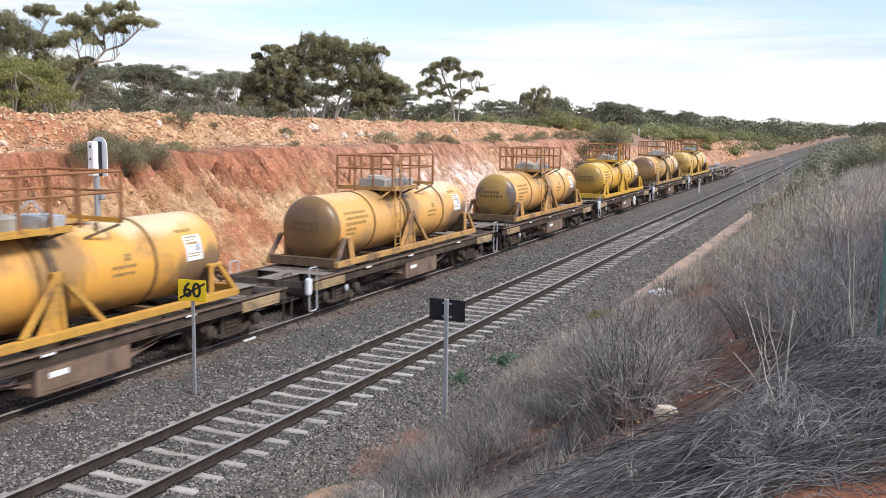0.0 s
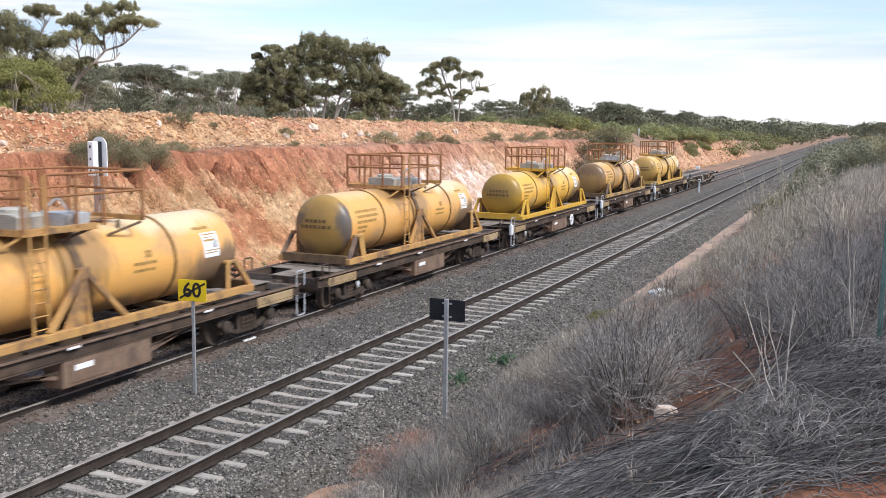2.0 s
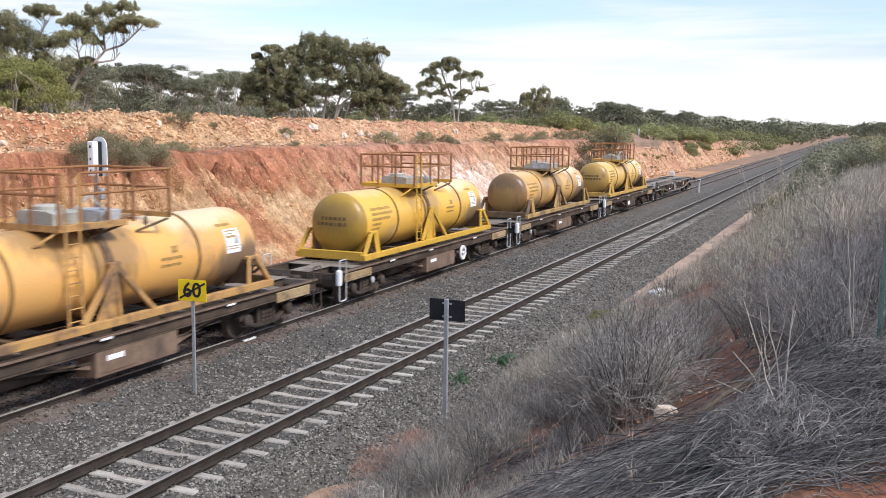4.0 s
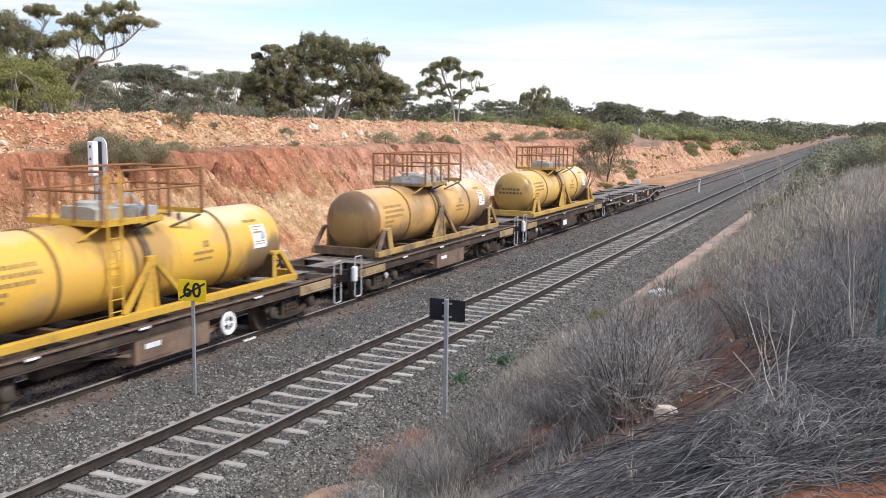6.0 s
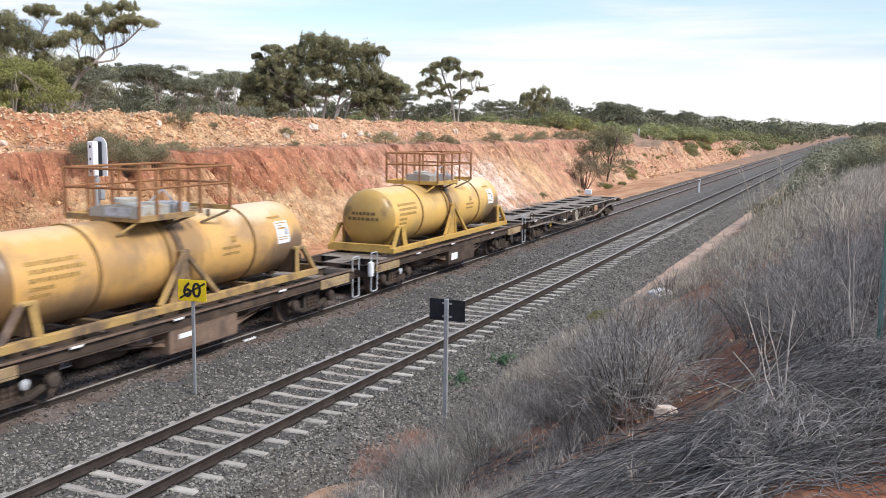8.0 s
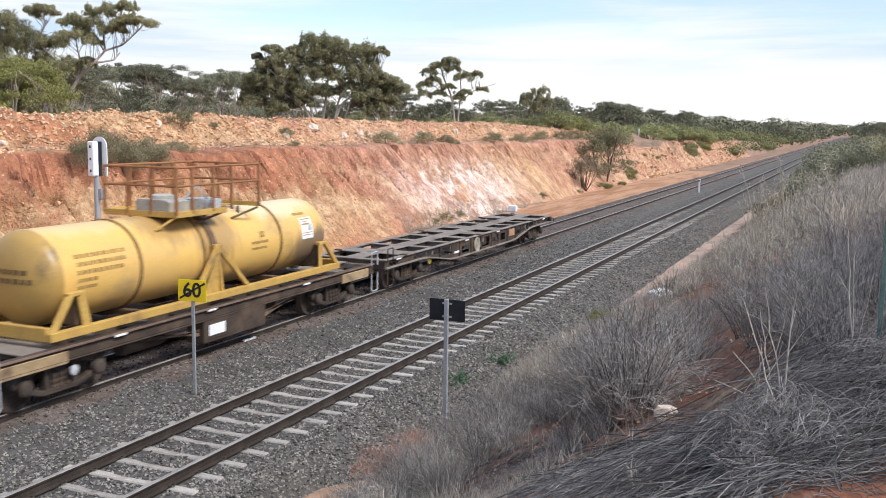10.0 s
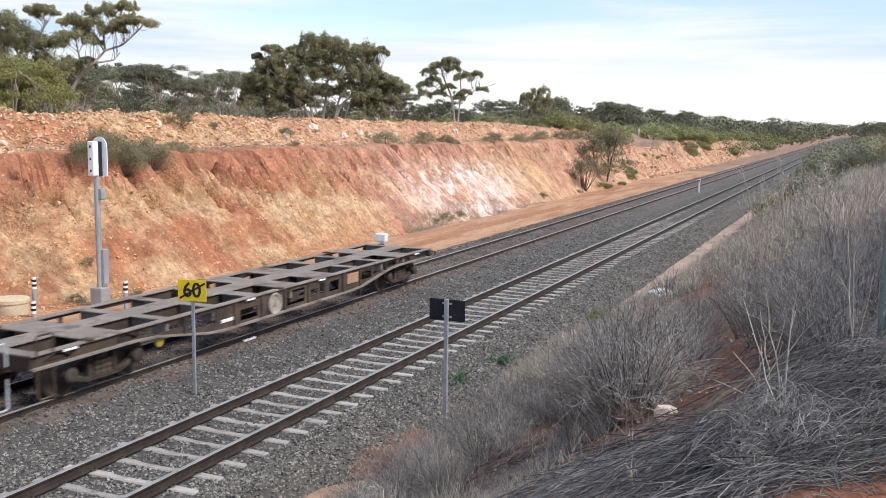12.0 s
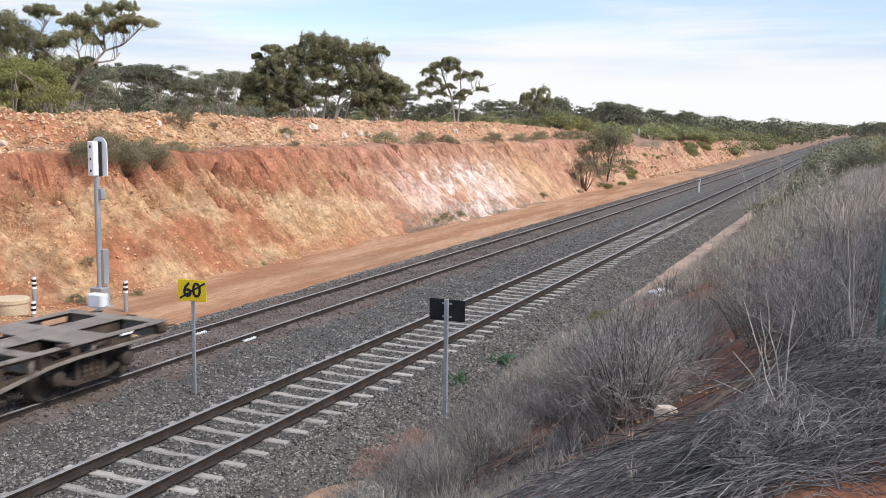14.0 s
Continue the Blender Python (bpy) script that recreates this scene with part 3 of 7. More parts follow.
def stones(rng, x, y, z, size, flat=0.75):
    """Small angular stones: squashed, tilted double pyramids with uneven corners."""
    n = len(x)
    base = np.array([[1, 0, 0], [-0.5, 0.87, 0], [-0.5, -0.87, 0], [0, 0, 0.95], [0, 0, -0.95]], float)
    tri = np.array([[0, 1, 3], [1, 2, 3], [2, 0, 3], [1, 0, 4], [2, 1, 4], [0, 2, 4]])
    v = base[None] * rng.uniform(0.7, 1.25, (n, 5, 1)) + rng.uniform(-0.3, 0.3, (n, 5, 3))
    q = rng.normal(size=(n, 4))
    q /= np.linalg.norm(q, axis=1, keepdims=True)
    a, b, c, d = q.T
    rot = np.stack([1 - 2 * (c * c + d * d), 2 * (b * c - a * d), 2 * (b * d + a * c), 2 * (b * c + a * d), 1 - 2 * (b * b + d * d), 2 * (c * d - a * b),
                    2 * (b * d - a * c), 2 * (c * d + a * b), 1 - 2 * (b * b + c * c)], 1).reshape(n, 3, 3)
    v = np.einsum("nij,nkj->nki", rot, v) * np.asarray(size)[:, None, None]
    v[:, :, 2] *= flat
    v += np.stack([x, y, z], 1)[:, None, :]
    return v.reshape(-1, 3), (tri[None] + 5 * np.arange(n)[:, None, None]).reshape(-1, 3)


def build_ballast_stones():
    rng = np.random.default_rng(5)
    n = 150000
    y = 6.5 + 105 * rng.random(n) ** 2.4
    x = np.where(rng.random(n) < 0.16, rng.uniform(1.25, 2.65, n), rng.uniform(-7.4, 2.65, n))
    sz = rng.uniform(0.018, 0.039, n) * (1 + 0.012 * (y - 6.5)) * (1 - 0.65 * smooth01(y, 32, 75))
    rail = np.min(np.abs(x[:, None] - np.array([-0.7525, 0.7525, TRACK_B - 0.7525, TRACK_B + 0.7525])), axis=1)
    phase = np.abs((y - SLEEPER_0 + PITCH / 2) % PITCH - PITCH / 2)
    on_sleeper = (np.abs(x) < 1.29) & (phase < 0.075)
    dirty_zone = (x + 0.55 * fbm(x * 1.2, y * 1.2, 93, 3))
    dirty = (dirty_zone > -6.15) & (dirty_zone < -3.25)
    ok = (rail > 0.10) & ~(on_sleeper & (rng.random(n) > 0.035)) & ~(dirty & (rng.random(n) > 0.55))
    x, y, sz, dirty = x[ok], y[ok], sz[ok], dirty[ok]
    z = bed_h(x, y) + sz * 0.25
    for name, pick, m, lab in (("ballast_stones", ~dirty, M_STONE, "loose grey crushed stone ballast"), ("soiled_ballast_stones", dirty, M_DIRTYSTONE, "brown oil-soiled ballast stones between rails")):
        v, f = stones(rng, x[pick], y[pick], z[pick], sz[pick])
        tagged(new(name, array_mesh(name, v, f, m)), lab, "gravel", kind="stuff")


build_ballast_stones()


# ---- the two rail lines ----
def rail_build(y0, y1):
    """Flat-bottomed rail, head at z = 0."""
    o = [(-0.07, -0.172), (0.07, -0.172), (0.07, -0.158), (0.016, -0.138), (0.010, -0.05), (0.034, -0.040), (0.036, -0.010), (0.028, 0.0),
         (-0.028, 0.0), (-0.036, -0.010), (-0.034, -0.040), (-0.010, -0.05), (-0.016, -0.138), (-0.07, -0.158)]
    n, cuts = len(o), 40
    vs, fs, sl = [], [], []
    for k in range(cuts + 1):
        y = y0 + (y1 - y0) * k / cuts
        vs += [(u, y, w) for u, w in o]
    for k in range(cuts):
        for j in range(n):
            fs.append((k * n + j, k * n + (j + 1) % n, (k + 1) * n + (j + 1) % n, (k + 1) * n + j))
            sl.append(1 if j in (6, 7, 8) else 0)
    b = Build()
    b.v, b.f, b.m = vs, fs, sl
    return b


def sleeper_mesh(m, name="sleeper"):
    """Concrete sleeper, waisted and lower between the rail seats."""
    secs = [(-1.25, 0.075, -0.19), (-1.235, 0.085, -0.18), (-0.45, 0.088, -0.176), (-0.25, 0.072, -0.19), (0.25, 0.072, -0.19), (0.45, 0.088, -0.176), (1.235, 0.085, -0.18), (1.25, 0.075, -0.19)]
    vs, fs = [], []
    for x, w, z in secs:
        vs += [(x, -w - 0.015, -0.36), (x, -w, z - 0.02), (x, -w + 0.02, z), (x, w - 0.02, z), (x, w, z - 0.02), (x, w + 0.015, -0.36)]
    for k in range(len(secs) - 1):
        fs += [(k * 6 + j, k * 6 + j + 1, k * 6 + 7 + j, k * 6 + 6 + j) for j in range(5)]
    fs += [tuple(range(6)), tuple(range(42, 48))[::-1]]
    return Build().add(vs, fs).mesh(name, m)


def build_track(name, cx, label, m_sleeper, drop, y0, count, m_top):
    track = tagged(new(name), label, "railway track", kind="structure")
    track.location = (cx, 0, 0)
    for side in (-0.7525, 0.7525):
        r = part("rail", rail_build(-30, 900), [M_RAIL, m_top], track, "steel rail with worn head")
        r.location = (side, 0, 0)
    me = sleeper_mesh(m_sleeper)
    rng = random.Random(3)
    clips = Build()
    for k in range(count):
        y = y0 + k * PITCH
        s = part("sleeper", None, None, track, data=me)
        s.location = (rng.uniform(-0.012, 0.012), y + rng.uniform(-0.012, 0.012), drop + rng.uniform(-0.008, 0.006) - 0.035 * min(1.0, max(0.0, (y - 48) / 25)))
        s.rotation_euler = (0, 0, rng.uniform(-0.008, 0.008))
        if 6 < y < 46:
            for rx in (-0.7525, 0.7525):
                for sx in (-1, 1):
                    clips.rod([(rx + sx * 0.05, y - 0.05, -0.15 + drop), (rx + sx * 0.11, y - 0.055, -0.135 + drop), (rx + sx * 0.125, y, -0.14 + drop),
                               (rx + sx * 0.10, y + 0.05, -0.13 + drop), (rx + sx * 0.05, y + 0.03, -0.145 + drop)], 0.011, 5)
    tagged(part("rail_clips", clips, M_CLIP, track, "spring clips that hold the rails"), kind="stuff")
    return track


build_track("track_near", 0.0, "railway line on pale concrete sleepers in grey ballast", M_SLEEPER, 0.0, SLEEPER_0 - 14 * PITCH, 290, M_RAILTOP)
build_track("track_far", TRACK_B, "railway line half buried in brown soiled ballast", M_OLDSLEEPER, 0.035, SLEEPER_0 - 14 * PITCH + 0.2, 200, M_RAILTOP)


# ---- the train ----
def paint(name, a, b, dirt, at=(0.52, 0.72)):
    return material(name, a, b, scale=0.7, grain=35, rough=0.38, bump=0.03, gloss=0.5, amp=0.07, dirt=dirt, dirt_scale=0.9, dirt_at=at, stretch=(1, 0.6, 1))


def stain_and_glare(m, colour, spots, breakup=2.0, streak=(1.0, 2.2, 0.5)):
    """Lays ragged stains or painted sky glare on a paint: each spot is a centre, a half size (tank space, metres) and a
    strength.
    """
    t = m.node_tree
    n, ln = t.nodes, t.links
    bs = n["Principled BSDF"]
    base = bs.inputs["Base Color"].links[0].from_socket
    co = n.new("ShaderNodeTexCoord")
    mp = n.new("ShaderNodeMapping")
    mp.inputs["Scale"].default_value = streak
    ln.new(co.outputs["Object"], mp.inputs["Vector"])
    no = n.new("ShaderNodeTexNoise")
    no.inputs["Scale"].default_value, no.inputs["Detail"].default_value, no.inputs["Roughness"].default_value = breakup, 6.0, 0.65
    ln.new(mp.outputs["Vector"], no.inputs["Vector"])
    for centre, half, strength in spots:
        sub = n.new("ShaderNodeVectorMath")
        sub.operation = "SUBTRACT"
        sub.inputs[1].default_value = centre
        ln.new(co.outputs["Object"], sub.inputs[0])
        div = n.new("ShaderNodeVectorMath")
        div.operation = "DIVIDE"
        div.inputs[1].default_value = half
        ln.new(sub.outputs["Vector"], div.inputs[0])
        lg = n.new("ShaderNodeVectorMath")
        lg.operation = "LENGTH"
        ln.new(div.outputs["Vector"], lg.inputs[0])
        ad = n.new("ShaderNodeMath")
        ad.operation = "MULTIPLY_ADD"
        ad.inputs[1].default_value, ad.inputs[2].default_value = 1.5, -0.75
        ln.new(no.outputs["Fac"], ad.inputs[0])
        su = n.new("ShaderNodeMath")
        su.operation = "ADD"
        ln.new(lg.outputs["Value"], su.inputs[0])
        ln.new(ad.outputs[0], su.inputs[1])
        r = n.new("ShaderNodeMapRange")
        r.interpolation_type = "SMOOTHSTEP"
        for k, v in zip(("From Min", "From Max", "To Min", "To Max"), (0.5, 1.15, strength, 0.0)):
            r.inputs[k].default_value = v
        ln.new(su.outputs[0], r.inputs["Value"])
        mx = n.new("ShaderNodeMix")
        mx.data_type = "RGBA"
        ln.new(r.outputs["Result"], mx.inputs[0])
        ln.new(base, mx.inputs[6])
        mx.inputs[7].default_value = (*colour, 1)
        base = mx.outputs[2]
    ln.new(base, bs.inputs["Base Color"])
    return m


PAINTS = {
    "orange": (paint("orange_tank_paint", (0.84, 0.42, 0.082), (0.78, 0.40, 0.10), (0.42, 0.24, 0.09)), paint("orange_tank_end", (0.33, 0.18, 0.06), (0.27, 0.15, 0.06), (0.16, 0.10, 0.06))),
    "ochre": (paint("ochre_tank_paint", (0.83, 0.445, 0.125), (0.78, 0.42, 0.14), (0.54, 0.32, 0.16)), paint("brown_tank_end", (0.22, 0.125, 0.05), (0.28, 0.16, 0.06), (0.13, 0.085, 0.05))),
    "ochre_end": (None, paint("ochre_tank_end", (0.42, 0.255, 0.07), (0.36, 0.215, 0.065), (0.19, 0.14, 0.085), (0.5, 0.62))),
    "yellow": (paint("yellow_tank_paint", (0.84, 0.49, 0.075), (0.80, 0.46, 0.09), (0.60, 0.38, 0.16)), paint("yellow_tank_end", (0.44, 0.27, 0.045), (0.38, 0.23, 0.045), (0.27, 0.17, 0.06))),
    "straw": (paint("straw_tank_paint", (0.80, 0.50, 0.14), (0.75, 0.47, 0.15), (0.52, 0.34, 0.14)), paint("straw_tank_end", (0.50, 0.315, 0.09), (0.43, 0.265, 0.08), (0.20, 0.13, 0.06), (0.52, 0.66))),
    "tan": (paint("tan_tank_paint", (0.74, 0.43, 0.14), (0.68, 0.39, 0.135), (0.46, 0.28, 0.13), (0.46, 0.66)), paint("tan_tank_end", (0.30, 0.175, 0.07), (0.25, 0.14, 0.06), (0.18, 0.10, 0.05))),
}
# overflow round the hatch and strap, dark grey-brown smudge low at the rear
for key, hard in (("orange", 0.95), ("ochre", 0.95), ("yellow", 0.75), ("straw", 0.75), ("tan", 1.0)):
    # pale top: bleaching plus sky reflection painted into the colour
    stain_and_glare(PAINTS[key][0], (0.80, 0.68, 0.46), (((0.3, 8.3, 3.2), (1.2, 2.2, 0.5), 0.75), ((0.4, 1.6, 3.2), (1.2, 1.6, 0.28), 0.35)), 1.2)
    stain_and_glare(PAINTS[key][0], (0.33, 0.20, 0.085), (((0.7, 5.3, 2.75), (0.9, 0.95, 1.1), 0.85 * hard), ((0.6, 3.8, 3.0), (0.9, 0.95, 0.55), 0.85 * hard), ((0.9, 5.05, 1.9), (0.8, 0.45, 0.9), 0.7 * hard)), 2.0)
    stain_and_glare(PAINTS[key][0], (0.16, 0.12, 0.095), (((0.8, 9.7, 1.85), (1.0, 1.5, 0.62), 0.85), ((0.5, 5.9, 1.35), (0.9, 1.6, 0.35), 0.5 * hard)), 1.6)
stain_and_glare(PAINTS["tan"][0], (0.25, 0.165, 0.09), (((0.7, 1.6, 1.5), (0.9, 1.7, 0.55), 0.7), ((0.8, 3.4, 2.3), (0.7, 0.8, 0.5), 0.4)), 1.8)
stain_and_glare(PAINTS["ochre_end"][1], (0.12, 0.105, 0.10), (((0.95, 0.45, 2.35), (0.42, 0.6, 0.95), 0.9), ((-0.6, 0.3, 1.5), (0.6, 0.5, 0.35), 0.5)), 1.5)
stain_and_glare(PAINTS["ochre"][1], (0.13, 0.085, 0.055), (((0.0, 0.2, 2.5), (0.8, 0.5, 0.5), 0.6),), 2.5, (3.0, 1.0, 0.5))
stain_and_glare(PAINTS["tan"][1], (0.46, 0.29, 0.10), (((-0.1, 0.2, 1.9), (0.8, 0.5, 0.9), 0.55),), 2.2, (4.0, 1.0, 0.35))
stain_and_glare(PAINTS["tan"][1], (0.15, 0.095, 0.06), (((0.3, 0.3, 2.8), (1.0, 0.6, 0.45), 0.6),), 2.2, (3.0, 1.0, 0.5))
stain_and_glare(PAINTS["yellow"][1], (0.26, 0.165, 0.06), (((0.1, 0.2, 2.4), (0.9, 0.5, 0.5), 0.5),), 2.0, (3.0, 1.0, 0.5))
FRAMES = {
    "orange": material("orange_frame_paint", (0.66, 0.36, 0.07), (0.58, 0.31, 0.07), 1.5, 40, 0.6, dirt=(0.22, 0.13, 0.07), dirt_scale=1.4, dirt_at=(0.52, 0.72)),
    "ochre": material("ochre_frame_paint", (0.58, 0.34, 0.12), (0.50, 0.28, 0.11), 1.5, 40, 0.6, dirt=(0.21, 0.13, 0.08), dirt_scale=1.4, dirt_at=(0.47, 0.64)),
    "yellow": material("yellow_frame_paint", (0.70, 0.42, 0.06), (0.63, 0.37, 0.06), 1.5, 40, 0.6, dirt=(0.32, 0.20, 0.07), dirt_scale=1.4, dirt_at=(0.56, 0.76)),
    "straw": material("straw_frame_paint", (0.60, 0.38, 0.10), (0.54, 0.33, 0.09), 1.5, 40, 0.6, dirt=(0.26, 0.17, 0.08), dirt_scale=1.4, dirt_at=(0.52, 0.72)),
    "tan": material("tan_frame_paint", (0.52, 0.34, 0.12), (0.42, 0.27, 0.12), 1.5, 40, 0.65, dirt=(0.19, 0.13, 0.085), dirt_scale=1.4, dirt_at=(0.45, 0.62)),
}
M_RING = material("tank_ring", (0.30, 0.18, 0.06), (0.22, 0.13, 0.055), 3, 40, 0.7)
M_STRAP = material("tank_strap", (0.13, 0.085, 0.055), (0.20, 0.13, 0.07), 3, 40, 0.75)
M_RUSTRAIL = material("rusty_handrail", (0.36, 0.17, 0.075), (0.28, 0.13, 0.06), 4, 50, 0.8, bump=0.1)
M_HATCH = material("hatch_steel", (0.40, 0.39, 0.345), (0.50, 0.48, 0.43), 2, 40, 0.6, metal=0.0, dirt=(0.30, 0.20, 0.10), dirt_scale=1.5)
M_LETTER = material("faded_lettering", (0.28, 0.17, 0.055), (0.42, 0.25, 0.08), 9, 60, 0.7, bump=0, dirt=(0.58, 0.35, 0.10), dirt_scale=14, dirt_at=(0.5, 0.62))
M_LETTERDARK = material("dark_lettering", (0.155, 0.10, 0.045), (0.20, 0.125, 0.055), 6, 60, 0.7, bump=0)
# grime, darkened further for the shade below the sill flanges
M_WAGON = material("wagon_grime", (0.062, 0.044, 0.034), (0.092, 0.066, 0.05), 1.6, 40, 0.85, bump=0.3, dirt=(0.14, 0.098, 0.07), dirt_scale=1.2, dirt_at=(0.5, 0.75))
M_DECK = material("deck_dust_lit_flange", (0.235, 0.20, 0.17), (0.30, 0.258, 0.222), 1.4, 35, 0.85, bump=0.25, dirt=(0.12, 0.095, 0.08), dirt_scale=1.5)
M_SILL = material("wagon_sill", (0.19, 0.125, 0.09), (0.26, 0.178, 0.13), 1.6, 40, 0.8, bump=0.2, dirt=(0.14, 0.10, 0.08), dirt_scale=1.7, dirt_at=(0.48, 0.66))
M_TANPLATE = material("tan_sill_plate", (0.36, 0.255, 0.14), (0.45, 0.33, 0.19), 2, 40, 0.75, bump=0.2, dirt=(0.15, 0.10, 0.07), dirt_scale=2.5, dirt_at=(0.5, 0.7))
M_BOGIE = material("bogie_iron", (0.06, 0.046, 0.038), (0.095, 0.074, 0.06), 3, 40, 0.85, metal=0.15, bump=0.3)
M_WHEEL = material("wheel_steel", (0.085, 0.066, 0.054), (0.12, 0.095, 0.078), 3, 40, 0.6, metal=0.4, bump=0.2)
M_PALEGREY = material("pale_grey_paint", (0.55, 0.57, 0.60), (0.47, 0.48, 0.50), 3, 50, 0.6, bump=0.1, dirt=(0.25, 0.22, 0.19), dirt_scale=3)
M_YELLOWPAD = material("yellow_end_cap", (0.66, 0.46, 0.08), (0.58, 0.40, 0.08), 5, 50, 0.6)

TANK_R, TANK_Z = 0.935, 2.19


def on_tank(theta, y, r=TANK_R):
    """A point on the shell: theta from the horizontal near side upward."""
    return (r * math.cos(theta), y, TANK_Z + r * math.sin(theta))


def curved_patch(y0, y1, a0, a1, r, n=4):
    """A thin plate bent on the shell."""
    b = Build()
    vs, fs = [], []
    for k in range(n + 1):
        a = a0 + (a1 - a0) * k / n
        vs += [on_tank(a, y0, r), on_tank(a, y1, r), on_tank(a, y0, r - 0.006), on_tank(a, y1, r - 0.006)]
    for k in range(n):
        i, j = 4 * k, 4 * k + 4
        fs += [(i, i + 1, j + 1, j), (i + 2, j + 2, j + 3, i + 3), (i, j, j + 2, i + 2), (i + 1, i + 3, j + 3, j + 1)]
    fs += [(0, 2, 3, 1), (4 * n, 4 * n + 1, 4 * n + 3, 4 * n + 2)]
    return b.add(vs, fs)


def tank_unit(color, label, end=None, has_ladder=True):
    """Tank in its skid frame. Local y = 0 is the frame's front end, z = 0 the rail head."""
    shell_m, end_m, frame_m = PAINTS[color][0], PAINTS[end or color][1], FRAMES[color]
    t = tagged(new("acid_tank"), label, "tank", group="tanks on the train")
    lie = Matrix.Translation((0, 0, TANK_Z)) @ pose(0, 0, 0, -90, 0, 0)
    part("shell", Build().lathe([(TANK_R, 0.62), (TANK_R, 2.7), (TANK_R, 5.1), (TANK_R, 7.9), (TANK_R, 9.95)], lie, 48), shell_m, t, smooth=True)
    dome = [(TANK_R, 0.0), (TANK_R * 0.985, 0.09), (TANK_R * 0.93, 0.20), (TANK_R * 0.80, 0.30), (TANK_R * 0.55, 0.385), (TANK_R * 0.28, 0.425), (0.001, 0.437)]
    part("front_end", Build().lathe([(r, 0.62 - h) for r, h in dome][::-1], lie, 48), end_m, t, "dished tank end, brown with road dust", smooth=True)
    part("rear_end", Build().lathe([(r, 9.95 + h) for r, h in dome], lie, 48), shell_m, t, smooth=True)
    for y, w, m in ((2.7, 0.07, M_RING), (4.78, 0.06, M_RING), (7.9, 0.07, M_RING)):
        part("ring", Build().lathe([(TANK_R + 0.001, y - w / 2), (TANK_R + 0.03, y - w / 2), (TANK_R + 0.03, y + w / 2), (TANK_R + 0.001, y + w / 2)], lie, 48, caps=False), m, t, smooth=True)
    part("strap", Build().lathe([(TANK_R + 0.001, 5.02), (TANK_R + 0.035, 5.02), (TANK_R + 0.035, 5.22), (TANK_R + 0.001, 5.22)], lie, 48, caps=False), M_STRAP, t, "dark hold-down strap", smooth=True)
    # skid frame
    for s in (-1, 1):
        part("side_rail", Build().box(s * 1.13 - 0.07, s * 1.13 + 0.07, 0.0, 10.45, 1.175, 1.345), frame_m, t)
        part("mid_brace", Build().beam((s * 1.14, 4.15, 1.33), (s * 1.03, 5.12, 2.36), 0.09, 0.13).beam((s * 1.14, 6.12, 1.33), (s * 1.03, 5.14, 2.36), 0.09, 0.11)
             .beam((s * 1.13, 5.14, 1.33), (s * 1.03, 5.13, 2.3), 0.08, 0.08).box(s * 1.0 - 0.05, s * 1.0 + 0.06, 4.98, 5.28, 2.26, 2.42), frame_m, t)
        part("mid_gusset", Build().prism([(4.55, 1.345), (5.12, 1.345), (5.12, 2.2), (5.0, 2.12)], 0, s * 1.07 - 0.012, s * 1.07 + 0.012), frame_m, t)
        for y0, d in ((0.0, 1), (10.45, -1)):
            part("corner_leg", Build().beam((s * 1.13, y0 + d * 0.07, 1.30), (s * 1.07, y0 + d * 0.62, 1.97), 0.10, 0.12), frame_m if color == "yellow" or color == "straw" or d < 0 else M_SILL, t)
            part("corner_brace", Build().beam((s * 1.13, y0 + d * 0.95, 1.30), (s * 1.07, y0 + d * 0.86, 1.97), 0.10, 0.16)
                 .box(s * 1.06 - 0.07, s * 1.06 + 0.06, y0 + d * 0.74 - 0.22, y0 + d * 0.74 + 0.22, 1.92, 2.0)
                 .beam((s * 0.98, y0 + d * 0.75, 1.96), (s * 0.55, y0 + d * 0.75, 1.33), 0.10, 0.14), frame_m, t)
    for y0, d in ((0.0, 1), (10.45, -1)):
        part("end_beam", Build().box(-1.06, 1.06, min(y0, y0 + d * 0.12), max(y0, y0 + d * 0.12), 1.175, 1.43), M_STRAP if color == "tan" or end else frame_m, t)
        yy = y0 + d * 0.85
        part("saddle", Build().prism([(-1.0, 1.345), (1.0, 1.345), (0.98, 1.95), (0.90, 1.93), (0.72, 1.58), (0.40, 1.33), (0.0, 1.25), (-0.40, 1.33), (-0.72, 1.58), (-0.90, 1.93), (-0.98, 1.95)], 1, yy - 0.05, yy + 0.05), M_STRAP, t, "dark saddle plate")
    for y in (2.7, 5.13, 7.8):
        part("cross_beam", Build().box(-1.06, 1.06, y - 0.07, y + 0.07, 1.18, 1.30), M_STRAP, t)
    # walkway on top: a wide landing by the hatch, an open narrow part behind it
    FX, Y0, Y1, YL = 0.99, 3.78, 6.85, 5.55
    big = color == "tan"
    part("platform", Build().box(-FX, FX, Y0 + 0.02, YL, 3.175, 3.205).box(-FX, 0.25, YL, Y1 - 0.02, 3.175, 3.205), frame_m, t, "walkway plate on top of the tank")
    part("kick_plate", Build().box(-FX - 0.02, FX + 0.02, Y0 - 0.012, Y0 + 0.012, 3.12, 3.25, 0.006).box(FX - 0.012, FX + 0.02, Y0, YL, 3.12, 3.25, 0.006)
         .box(-FX, FX, Y1 - 0.03, Y1 + 0.02, 3.17, 3.28, 0.006).box(-FX - 0.02, -FX + 0.012, Y0, Y1, 3.12, 3.25, 0.006), frame_m, t)
